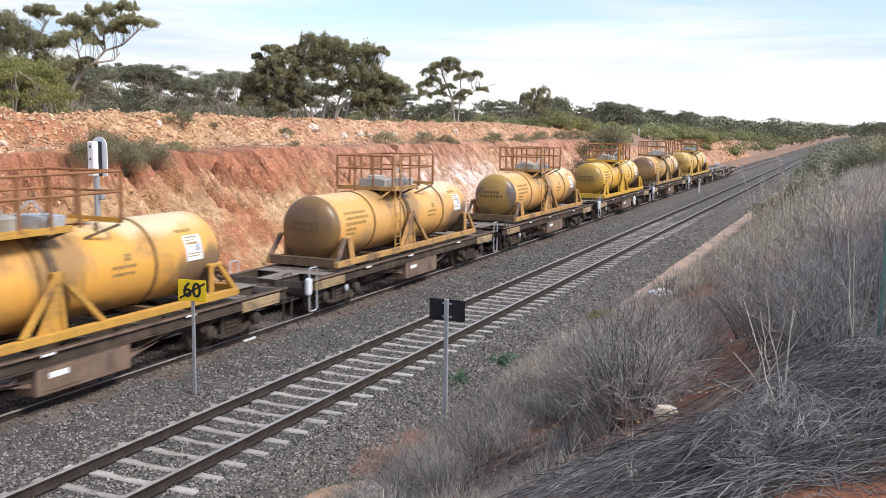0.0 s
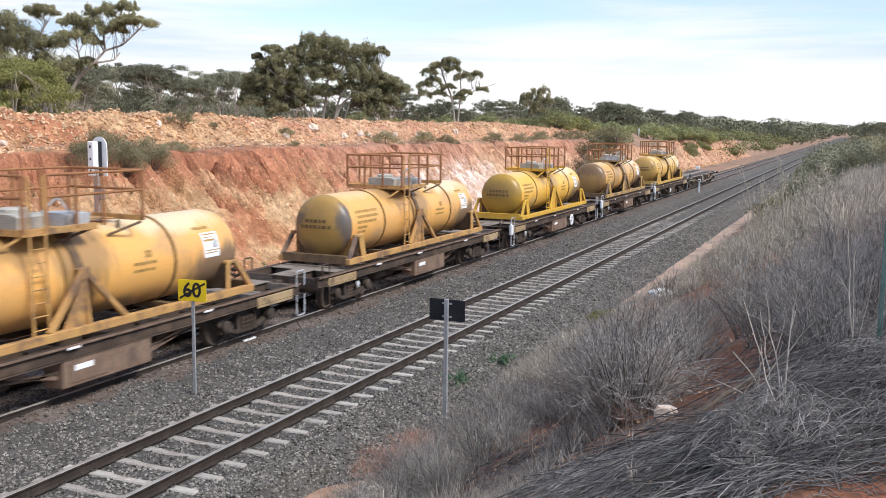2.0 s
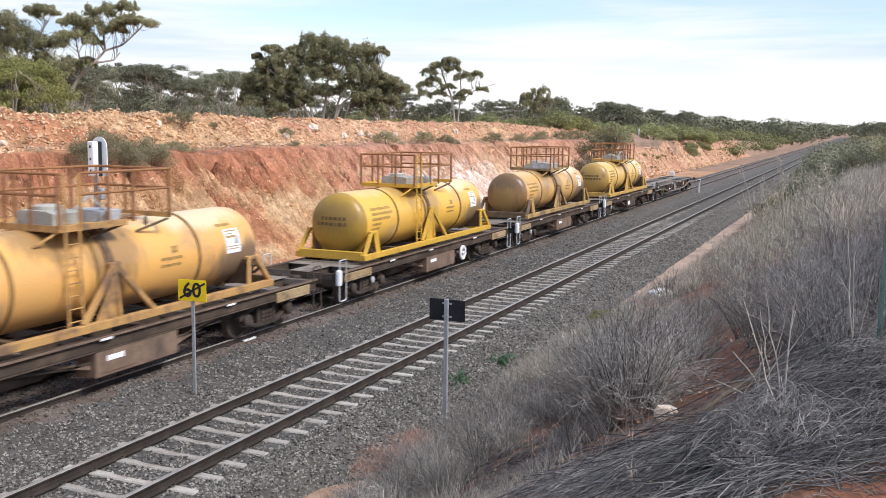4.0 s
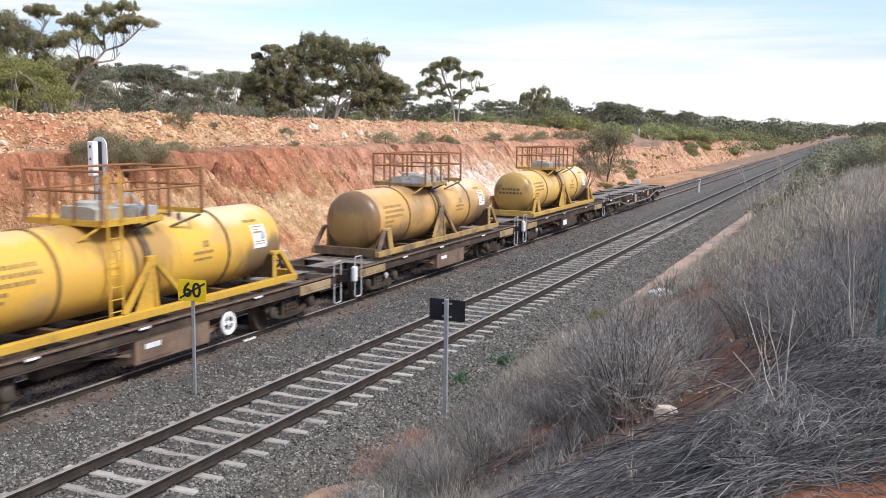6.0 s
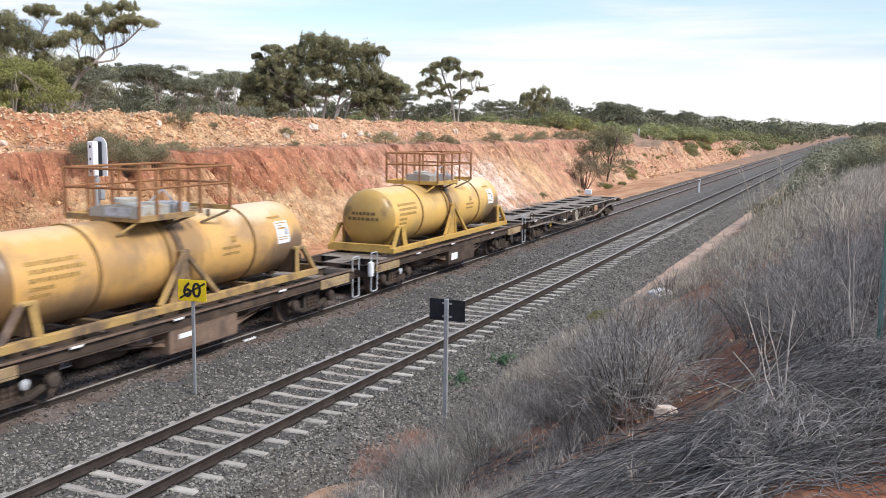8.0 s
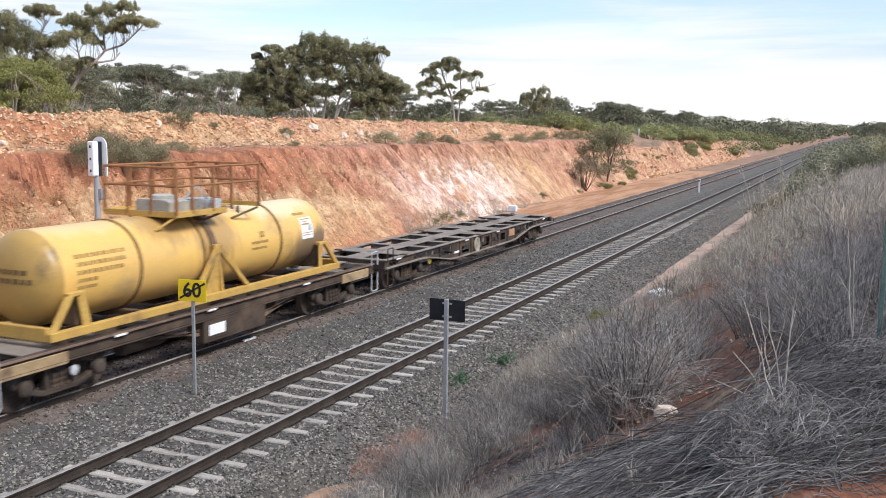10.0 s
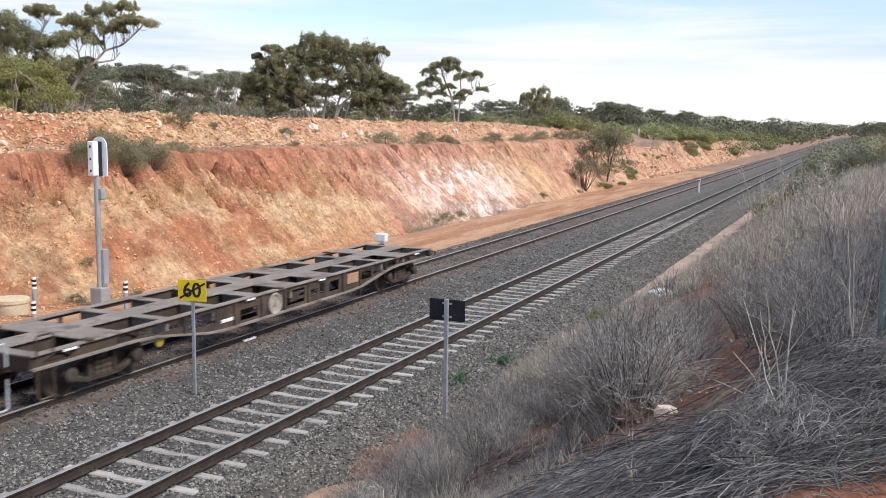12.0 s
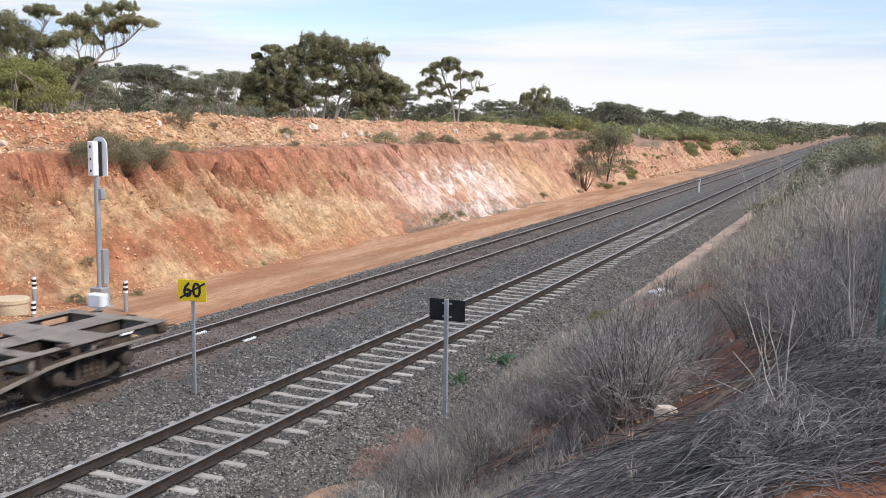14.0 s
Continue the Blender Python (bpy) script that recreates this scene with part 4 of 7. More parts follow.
    for y in (4.0, 5.4, 6.7):
        for x in (-0.47, 0.47):
            part("platform_leg", Build().box(x - 0.03, x + 0.03, y - 0.03, y + 0.03, 2.9, 3.17), M_STRAP, t)
    if big:
        part("hatch_box", Build().prism([(-0.30, 3.205), (0.96, 3.205), (0.96, 3.44), (0.55, 3.50), (-0.20, 3.42), (-0.30, 3.36)], 1, Y0 - 0.03, 4.75), M_HATCH, t, "grey-green steel hatch housing")
        part("hatch_panel", Build().box(0.12, 0.80, Y0 - 0.045, Y0 - 0.03, 3.235, 3.42, 0.006), M_PALEGREY, t, "pale panel on the hatch housing")
    else:
        part("hatch_box", Build().prism([(-0.36, 3.205), (0.56, 3.205), (0.58, 3.42), (0.40, 3.47), (-0.30, 3.47), (-0.36, 3.40)], 1, 4.05, 4.75), M_HATCH, t, "grey steel hatch housing")
    part("valve_box", Build().prism([(0.02, 3.205), (0.86, 3.205), (0.90, 3.43), (0.6, 3.45), (0.02, 3.43)], 1, 4.95, 5.5), M_PALEGREY, t, "pale grey steel valve housing")
    part("hatch_lid", Build().lathe([(0.26, 3.465), (0.26, 3.54), (0.22, 3.565), (0.001, 3.57)], Matrix.Translation((0.05, 4.45, 0)), 20), M_HATCH, t, smooth=True)
    part("stay", Build().beam((0.45, 4.72, 3.47), (0.62, 4.95, 3.75), 0.05, 0.04).beam((0.62, 4.95, 3.75), (0.86, 5.2, 3.30), 0.05, 0.04), M_PALEGREY, t)
    for s in (-1, 1):
        x = s * FX
        for y0, y1 in ((Y0, Y1),) if s < 0 or not has_ladder else ((Y0, 3.84), (4.30, Y1)):
            for z in (4.20, 3.80):
                part("handrail", Build().rod([(x, y0, z), (x, y1, z)], 0.027, 8), M_RUSTRAIL, t)
        for y in (Y0, 4.32, 5.05, 5.75, Y1) if s > 0 else (Y0, 4.6, 5.4, 6.1, Y1):
            part("rail_post", Build().beam((x, y, 3.18), (x, y, 4.215), 0.06, 0.06, up=(0, 1, 0)), M_RUSTRAIL, t)
    for y in (Y0, Y1):
        for z in (4.20, 3.80):
            part("end_handrail", Build().rod([(-FX, y, z), (FX, y, z)], 0.027, 8), M_RUSTRAIL, t)
        for x in (-0.35, 0.3) if y == Y0 else (-0.2,):
            part("rail_post", Build().beam((x, y, 3.18), (x, y, 4.20), 0.055, 0.055, up=(0, 1, 0)), M_RUSTRAIL, t)
    for x, y in ((0.97, Y1 - 0.02), (0.97, 5.5)):
        part("platform_strut", Build().beam((x, y, 3.15), (0.62, y - 0.62, 2.90), 0.05, 0.05), M_STRAP, t)
    part("platform_strut", Build().beam((0.9, 3.85, 3.13), (0.66, 3.45, 2.86), 0.045, 0.045), frame_m, t)
    if has_ladder:
        ladder = Build()
        for y in (3.88, 4.24):
            ladder.beam((1.05, y, 1.22), (1.03, y, 4.2), 0.05, 0.03)
        for k in range(8):
            ladder.rod([(1.04, 3.88, 1.42 + k * 0.245), (1.04, 4.24, 1.42 + k * 0.245)], 0.013, 6)
        part("ladder", ladder, frame_m, t, "steel ladder up the tank side")
    part("valve", Build().lathe([(0.11, 0), (0.13, 0.03), (0.13, 0.16), (0.07, 0.2), (0.07, 0.34)], pose(0.35, 9.4, 1.26, 0, 0, 0), 14), M_STRAP, t, smooth=True)
    # placard and lettering
    placard = part("placard", curved_patch(8.90, 9.46, -0.06, 0.56, TANK_R + 0.012, 6), M_WHITE, t, "white hazard placard with small print")
    for k, (u0, u1, a0, a1) in enumerate(((8.95, 9.40, 0.49, 0.52), (8.95, 9.26, 0.42, 0.44), (8.95, 9.34, 0.33, 0.38), (8.95, 9.42, 0.10, 0.12), (8.95, 9.36, 0.04, 0.06))):
        part("print_bar", curved_patch(u0, u1, a0, a1, TANK_R + 0.016, 1), M_LETTER, placard)
    part("hazard_diamond", curved_patch(9.24, 9.42, 0.16, 0.34, TANK_R + 0.0165, 2), M_PALEGREY, placard)
    rng = random.Random(len(label))
    rows = [(0.95, 2.32, 0.42, 0.51), (0.98, 2.36, 0.25, 0.34), (0.96, 2.20, 0.08, 0.17), (0.96, 1.55, -0.08, 0.0), (0.96, 1.45, -0.22, -0.15)]
    for y0, y1, a0, a1 in rows:
        y = y0
        while y < y1 - 0.06:
            w = rng.uniform(0.07, 0.15)
            part("letter_bar", curved_patch(y, min(y + w, y1), a0, a1, TANK_R + 0.004, 2), M_LETTER, t)
            y += w + 0.03
    for y0, y1, a0, a1 in ((6.62, 7.32, 0.05, 0.12), (6.62, 7.25, -0.1, -0.04), (7.0, 7.2, 0.2, 0.36), (8.75, 9.3, 0.66, 0.74)):
        part("letter_bar", curved_patch(y0, y1, a0, a1, TANK_R + 0.004, 2), M_LETTER, t)
    for z, x0, x1 in () if color == "tan" else ((2.37, -0.42, 0.36), (2.20, -0.58, 0.52)):
        x = x0
        while x < x1 - 0.05:
            w = rng.uniform(0.08, 0.15)
            rr = math.hypot(x + w / 2, z - TANK_Z)
            yy = 0.62 - np.interp(rr / TANK_R, [0, 0.28, 0.55, 0.80, 0.93], [0.437, 0.425, 0.385, 0.30, 0.20])
            slope = np.interp(rr / TANK_R, [0, 0.3, 0.7], [0.0, 0.12, 0.4]) * (1 if x + w / 2 > 0 else -1)
            part("letter_bar", Build().box(-w / 2, w / 2, -0.008, 0.006, -0.05, 0.05, 0.002, place=Matrix.Translation((x + w / 2, yy, z)) @ pose(0, 0, 0, 0, 0, math.degrees(slope))), M_LETTERDARK, t)
            x += w + 0.04
    return t


def bogie(parent, yc):
    b = part("bogie", Build().box(-1.0, 1.0, yc - 0.2, yc + 0.2, 0.42, 0.72, 0.04), M_BOGIE, parent, "grimy three-piece bogie")
    for s in (-1, 1):
        x = s * 0.98
        sf = Build()
        top = [(yc - 1.12, 0.50), (yc - 0.86, 0.64), (yc - 0.42, 0.74), (yc + 0.42, 0.74), (yc + 0.86, 0.64), (yc + 1.12, 0.50)]
        low = [(yc - 1.0, 0.44), (yc - 0.45, 0.24), (yc + 0.45, 0.24), (yc + 1.0, 0.44)]
        for line, hh in ((top, 0.13), (low, 0.11)):
            for (ya, za), (yb, zb) in zip(line[:-1], line[1:]):
                sf.beam((x, ya, za), (x, yb, zb), 0.14, hh, bevel=0.02)
        for k in (-0.33, 0.33):
            sf.box(x - 0.07, x + 0.07, yc + k - 0.06, yc + k + 0.06, 0.24, 0.74, 0.02)
        part("side_frame", sf, M_BOGIE, b)
        for k in (-0.16, 0.0, 0.16):
            part("spring", Build().lathe([(0.06, 0.26), (0.072, 0.32), (0.06, 0.36), (0.072, 0.42), (0.06, 0.46), (0.072, 0.52), (0.06, 0.58)], pose(x + s * 0.03, yc + k, 0), 10), M_WAGON, b)
        for k in (-0.9, 0.9):
            part("axle_box", Build().lathe([(0.13, 0.0), (0.15, 0.02), (0.15, 0.16), (0.10, 0.19), (0.001, 0.2)], Matrix.Translation((x, yc + k, 0.46)) @ pose(0, 0, 0, 0, s * 90, 0), 16), M_BOGIE, b)
    for k in (-0.9, 0.9):
        ws = Build()
        for s in (-1, 1):
            ws.lathe([(0.09, 0.64), (0.12, 0.67), (0.16, 0.70), (0.36, 0.72), (0.40, 0.685), (0.485, 0.685), (0.485, 0.715), (0.462, 0.73), (0.455, 0.82), (0.40, 0.82), (0.37, 0.765), (0.17, 0.78), (0.13, 0.84), (0.09, 0.86)],
                     pose(0, 0, 0, 0, 90 * s, 0), 28)
            for h in range(4):
                a = h * math.tau / 4
                ws.box(0.765 * s - 0.012, 0.765 * s + 0.012, 0.27 * math.cos(a) - 0.035, 0.27 * math.cos(a) + 0.035, 0.27 * math.sin(a) - 0.035, 0.27 * math.sin(a) + 0.035, 0.005)
        ws.rod([(-0.9, 0, 0), (0.9, 0, 0)], 0.075, 14)
        w = part("wheelset", ws, M_WHEEL, b, "steel wheels on their axle", smooth=True)
        w.location = (0, yc + k, 0.46)
    return b


def coupler(parent, y, d):
    c = part("coupler", Build().box(-0.09, 0.09, min(y, y + d * 0.33), max(y, y + d * 0.33), 0.74, 0.93, 0.02)
             .box(-0.17, 0.15, min(y + d * 0.30, y + d * 0.44), max(y + d * 0.30, y + d * 0.44), 0.68, 0.99, 0.04), M_BOGIE, parent)
    part("hose", Build().rod([(0.35, y, 0.85), (0.38, y + d * 0.14, 0.70), (0.36, y + d * 0.3, 0.55), (0.33, y + d * 0.42, 0.60)], 0.022, 8), M_BLACK, c)


def grab_iron(parent, x, y, m, wide=0.38):
    """Bent step and handle at a wagon's corner."""
    part("grab_iron", Build().rod([(x, y, 1.0), (x, y, 1.36), (x, y + 0.04, 1.40), (x, y + wide - 0.04, 1.40), (x, y + wide, 1.36), (x, y + wide, 1.0)], 0.02, 8), m, parent)
    part("step", Build().rod([(x, y, 0.78), (x, y, 0.28), (x, y + 0.05, 0.24), (x, y + wide - 0.05, 0.24), (x, y + wide, 0.28), (x, y + wide, 0.78)], 0.021, 8), m, parent)


def flat_wagon(pale_iron, hand_wheel, label, dark_box=False):
    """Skeletal wagon under a tank; local y = 0 is where the tank's frame begins."""
    y0, y1 = -1.75, 12.45
    w = tagged(new("flat_wagon"), label, "wagon", group="wagons of the train")
    part("centre_sill", Build().box(-0.26, 0.26, y0 + 0.12, y1 - 0.12, 0.62, 1.02, 0.02), M_WAGON, w)
    for s in (-1, 1):
        part("side_sill", Build().box(s * 1.15 - 0.04, s * 1.15 + 0.04, y0, y1, 0.80, 1.035, 0.01).box(s * 1.17 - 0.07, s * 1.17 + 0.075, y0, y1, 1.035, 1.065, 0.006)
             .box(s * 1.17 - 0.06, s * 1.17 + 0.06, y0, y1, 0.775, 0.80, 0.006), [M_WAGON], w)
        part("sill_flange", Build().box(s * 1.245 - 0.004, s * 1.245 + 0.012, y0, y1, 1.02, 1.066, 0.003), M_SILL, w)
        part("end_sill_plate", Build().box(s * 1.195 - 0.004, s * 1.195 + 0.035, 10.55, 12.1, 0.71, 0.97, 0.012), M_TANPLATE, w, "tan sill plate")
        part("end_sill_plate", Build().box(s * 1.195 - 0.004, s * 1.195 + 0.035, -1.25, 0.35, 0.73, 0.97, 0.012), M_TANPLATE, w, "tan sill plate")
        for y in (1.7, 4.6, 8.6):
            part("reflector", Build().box(s * 1.262 - 0.004, s * 1.262 + 0.008, y - 0.16, y + 0.16, 0.985, 1.03, 0.003), M_WHITE, w)
        part("truss_rod", Build().beam((s * 1.05, 1.9, 0.78), (s * 1.05, 3.9, 0.56), 0.05, 0.06).beam((s * 1.05, 3.9, 0.56), (s * 1.05, 7.2, 0.56), 0.05, 0.06).beam((s * 1.05, 7.2, 0.56), (s * 1.05, 9.1, 0.78), 0.05, 0.06), M_WAGON, w)
    part("box_brace", Build().beam((1.05, 6.72, 0.42), (1.05, 8.5, 0.80), 0.05, 0.10), M_SILL, w)
    part("box_brace", Build().beam((1.05, 3.2, 0.74), (1.05, 4.4, 0.45), 0.05, 0.08), M_SILL, w)
    box = part("equipment_box", Build().box(0.72, 1.22, 4.35, 6.75, 0.26, 0.79, 0.02), M_WAGON if dark_box else M_SILL, w, "grimy equipment box")
    part("box_panel", Build().box(1.222, 1.235, 4.5, 5.5, 0.34, 0.72, 0.01), M_WAGON if dark_box else M_SILL, box)
    part("box_label", Build().box(1.236, 1.242, 4.5 if dark_box else 4.62, 5.1, 0.42 if dark_box else 0.56, 0.67, 0.002), M_WHITE, box)
    part("air_tank", Build().lathe([(0.02, 2.1), (0.17, 2.16), (0.19, 2.3), (0.19, 3.3), (0.17, 3.44), (0.02, 3.5)], Matrix.Translation((0.75, 0, 0.6)) @ pose(0, 0, 0, -90, 0, 0), 16), M_WAGON, w, smooth=True)
    part("brake_cylinder", Build().lathe([(0.05, 7.4), (0.15, 7.45), (0.15, 7.9), (0.05, 8.0), (0.03, 8.6)], Matrix.Translation((0.6, 0, 0.6)) @ pose(0, 0, 0, -90, 0, 0), 14), M_WAGON, w, smooth=True)
    for y in (-1.68, -0.05, 1.4, 2.9, 4.4, 5.9, 7.4, 8.9, 10.3, 11.0, 12.38):
        wide = 0.30 if y in (-0.05, 10.3) else 0.07
        for x0, x1 in ((-1.11, -0.26), (0.26, 1.11)):
            part("cross_bearer", Build().box(x0, x1, y - wide, y + wide, 0.86, 1.03, 0.01), M_DECK, w)
    for x, ya, yb in ((1.11, -0.55, 0.35), (0.32, y0, -0.55), (0.32, 10.75, y1), (1.11, 10.1, 10.75)):
        part("deck_plate", Build().box(-x, x, ya, yb, 1.036, 1.05, 0.004), M_DECK, w, "dusty steel deck plate")
    for y, d in ((y0, -1), (y1, 1)):
        part("headstock", Build().box(-1.2, 1.2, min(y, y - d * 0.1), max(y, y - d * 0.1), 0.72, 1.04, 0.015), M_WAGON, w)
        coupler(w, y, d)
    m = M_PALEGREY if pale_iron else M_WAGON
    for s in (-1, 1):
        grab_iron(w, s * 1.26, y0 + 0.12, m)
        grab_iron(w, s * 1.26, y1 - 0.22, M_WAGON if not pale_iron else M_PALEGREY)
    if pale_iron:
        part("reservoir", Build().lathe([(0.03, 0.70), (0.085, 0.73), (0.09, 0.8), (0.09, 1.06), (0.085, 1.13), (0.03, 1.16)], pose(1.30, y0 + 0.02, 0), 14), M_WHITE, w, "white cylinder at the wagon's corner", smooth=True)
    if hand_wheel:
        part("hand_wheel", Build().lathe([(0.17, 0), (0.26, -0.01), (0.275, 0.02), (0.26, 0.05), (0.17, 0.04), (0.17, 0)], Matrix.Translation((1.27, 7.35, 0.60)) @ pose(0, 0, 0, 0, 90, 0), 28, caps=False)
             .lathe([(0.05, -0.2), (0.06, 0.05), (0.02, 0.06)], Matrix.Translation((1.27, 7.35, 0.60)) @ pose(0, 0, 0, 0, 90, 0), 12)
             .box(1.27, 1.30, 7.33, 7.37, 0.4, 0.8, 0.005).box(1.27, 1.30, 7.15, 7.55, 0.58, 0.62, 0.005), M_WHITE, w, "white hand brake wheel", smooth=True)
    at = Matrix.Translation((-0.85, y1 + 0.04, 1.28)) @ pose(0, 0, 0, -90, 0, 0)
    part("brake_wheel", Build().lathe([(0.15, 0), (0.21, -0.01), (0.225, 0.02), (0.21, 0.05), (0.15, 0.04), (0.15, 0)], at, 22, caps=False).lathe([(0.06, -0.08), (0.07, 0.05), (0.02, 0.06)], at, 12)
         .box(-0.87, -0.83, y1 + 0.03, y1 + 0.06, 0.9, 1.46, 0.004).box(-1.05, -0.65, y1 + 0.03, y1 + 0.06, 1.26, 1.30, 0.004), M_WAGON, w, "dark brake wheel at the wagon's end", smooth=True)
    part("yellow_cap", Build().lathe([(0.02, 0), (0.09, 0.01), (0.1, 0.06), (0.02, 0.08)], Matrix.Translation((1.12, 0.55, 0.56)) @ pose(0, 0, 0, 0, 90, 0), 14), M_PALEGREY, w)
    bogie(w, 0.35)
    bogie(w, 10.35)
    return w


def container_flat():
    """Empty fish-bellied container wagon at the train's end; local y runs from 0 to 17.1."""
    L = 17.1
    w = tagged(new("container_flat_wagon"), "empty dusty grey skeletal container wagon with fish-belly sides", "wagon", group="wagons of the train")
    belly = [(0.0, 0.80), (2.6, 0.80), (3.3, 0.76), (5.0, 0.50), (5.6, 0.46), (11.5, 0.46), (12.2, 0.50), (13.9, 0.76), (14.6, 0.80), (L, 0.80)]
    for s in (-1, 1):
        x = s * 1.20
        holes = ((0.35, 0.95, 0.85, 0.98), (2.15, 3.05, 0.84, 0.97), (3.15, 4.15, 0.80, 0.97), (4.25, 5.30, 0.66, 0.94), (6.25, 6.95, 0.54, 0.80), (8.25, 9.1, 0.56, 0.93), (9.4, 9.75, 0.64, 0.80),
                 (9.85, 10.1, 0.62, 0.9), (10.35, 10.9, 0.60, 0.88), (12.2, 12.85, 0.66, 0.95), (12.95, 13.7, 0.74, 0.97), (13.8, 14.5, 0.84, 0.97), (14.7, 15.5, 0.85, 0.97), (16.1, 16.8, 0.85, 0.97))
        web, at = Build(), 0.0

        def low(y):
            return float(np.interp(y, [p[0] for p in belly], [p[1] for p in belly]))
        for a, b, z0, z1 in holes + ((L, L, 0, 0),):
            cuts = [at] + [p[0] for p in belly if at < p[0] < a] + [a]
            web.prism([(y, low(y)) for y in cuts] + [(a, 1.03), (at, 1.03)], 0, x - 0.012, x + 0.012)
            if b > a:
                cuts = [a] + [p[0] for p in belly if a < p[0] < b] + [b]
                web.prism([(a, z1), (b, z1), (b, 1.03), (a, 1.03)], 0, x - 0.012, x + 0.012)
                web.prism([(y, low(y)) for y in cuts] + [(b, max(z0, low(b) + 0.02)), (a, max(z0, low(a) + 0.02))], 0, x - 0.012, x + 0.012)
            at = b
        part("side_sill", web, M_WAGON, w, "grimy side web with lightening holes")
        part("top_flange", Build().box(x - 0.10, x + 0.07, 0.0, L, 1.03, 1.065, 0.006), M_DECK, w)
        # pale deck tone also paints the light caught along the bottom flange
        fl = Build()
        for (a, za), (b, zb) in zip(belly[:-1], belly[1:]):
            fl.beam((x + s * 0.02, a, za), (x + s * 0.02, b, zb), 0.17, 0.045, bevel=0.004)
        part("bottom_flange", fl, M_DECK, w)
        for y in (4.2, 6.0, 7.1, 8.1, 9.25, 11.1, 12.1, 13.75):
            part("stiffener", Build().box(x + min(s * 0.01, s * 0.06), x + max(s * 0.01, s * 0.06), y - 0.03, y + 0.03, low(y) + 0.01, 1.03, 0.004), M_WAGON, w)
        for y in (0.9, 6.6, 9.9, 15.9):
            part("reflector", Build().box(x + s * 0.072 - 0.006, x + s * 0.072 + 0.006, y - 0.17, y + 0.17, 0.985, 1.03, 0.003), M_WHITE, w)
        for y in (1.4, 7.9, 14.3):
            part("twist_lock", Build().box(x - 0.1, x + 0.1, y - 0.09, y + 0.09, 1.063, 1.10, 0.01), M_WAGON, w)
        grab_iron(w, s * 1.28, 0.10, M_WAGON)
    part("centre_sill", Build().box(-0.24, 0.24, 0.05, L - 0.05, 0.55, 1.03, 0.02), M_WAGON, w)
    part("centre_plate", Build().box(-0.30, 0.30, 0.0, L, 1.034, 1.062, 0.005), M_DECK, w, "dusty top of the centre sill")
    for y, hw in ((0.15, 0.15), (1.9, 0.45), (3.7, 0.15), (5.3, 0.15), (6.9, 0.22), (8.5, 0.4), (10.3, 0.5), (12.1, 0.16), (13.6, 0.16), (15.1, 0.45), (16.95, 0.15)):
        for s in (-1, 1):
            part("cross_bearer", Build().box(min(s * 0.30, s * 1.10), max(s * 0.30, s * 1.10), y - hw, y + hw, 1.03, 1.058, 0.005)
                 .box(min(s * 0.24, s * 1.18), max(s * 0.24, s * 1.18), y - 0.05, y + 0.05, 0.72, 1.032, 0.01), M_DECK, w)
    for y, d in ((0.0, -1), (L, 1)):
        part("headstock", Build().box(-1.22, 1.22, min(y, y - d * 0.08), max(y, y - d * 0.08), 0.74, 1.03, 0.015), M_WAGON, w)
        coupler(w, y, d)
    part("marker_bracket", Build().box(-0.78, -0.62, L - 0.08, L + 0.16, 1.035, 1.064, 0.004), M_WAGON, w)
    part("rear_lamp_bracket", Build().box(1.22, 1.34, L - 0.32, L - 0.05, 0.84, 1.02, 0.02).rod([(1.3, L, 0.95), (1.3, L + 0.2, 0.93), (1.3, L + 0.24, 0.80)], 0.02, 8), M_WAGON, w)
    part("hand_wheel", Build().lathe([(0.001, 0.03), (0.06, 0.035), (0.07, 0.02), (0.20, 0.012), (0.22, 0.04), (0.27, 0.05), (0.285, 0.02), (0.27, -0.01)], Matrix.Translation((1.235, 7.65, 0.72)) @ pose(0, 0, 0, 0, 90, 0), 28, caps=False),
         material("dusty_cream_paint", (0.44, 0.40, 0.34), (0.34, 0.30, 0.25), 4, 40, 0.8, dirt=(0.17, 0.13, 0.10), dirt_scale=5), w, "dusty cream hand brake wheel", smooth=True)
    part("data_plate", Build().box(1.214, 1.235, 11.35, 12.0, 0.66, 0.95, 0.008), material("rust_plate", (0.50, 0.30, 0.18), (0.44, 0.25, 0.15), 4, 40, 0.8), w, "pale rusty data plate")
    part("label_plate", Build().box(1.214, 1.228, 5.5, 5.95, 0.62, 0.70, 0.004), M_WHITE, w)
    part("brake_valve", Build().box(0.95, 1.15, 8.5, 8.9, 0.58, 0.86, 0.03).rod([(1.0, 8.0, 0.7), (1.0, 9.9, 0.7)], 0.03, 8), M_BOGIE, w)
    part("air_tank", Build().lathe([(0.02, 6.0), (0.17, 6.06), (0.19, 6.2), (0.19, 7.2), (0.17, 7.34), (0.02, 7.4)], Matrix.Translation((0.7, 0, 0.7)) @ pose(0, 0, 0, -90, 0, 0), 16), M_WAGON, w, smooth=True)
    part("yellow_cap", Build().lathe([(0.02, 0), (0.11, 0.01), (0.12, 0.07), (0.02, 0.10)], Matrix.Translation((1.12, 3.45, 0.62)) @ pose(0, 0, 0, 0, 90, 0), 14), M_YELLOWPAD, w, "yellow round cap")
    bogie(w, 1.95)
    bogie(w, L - 1.95)
    return w


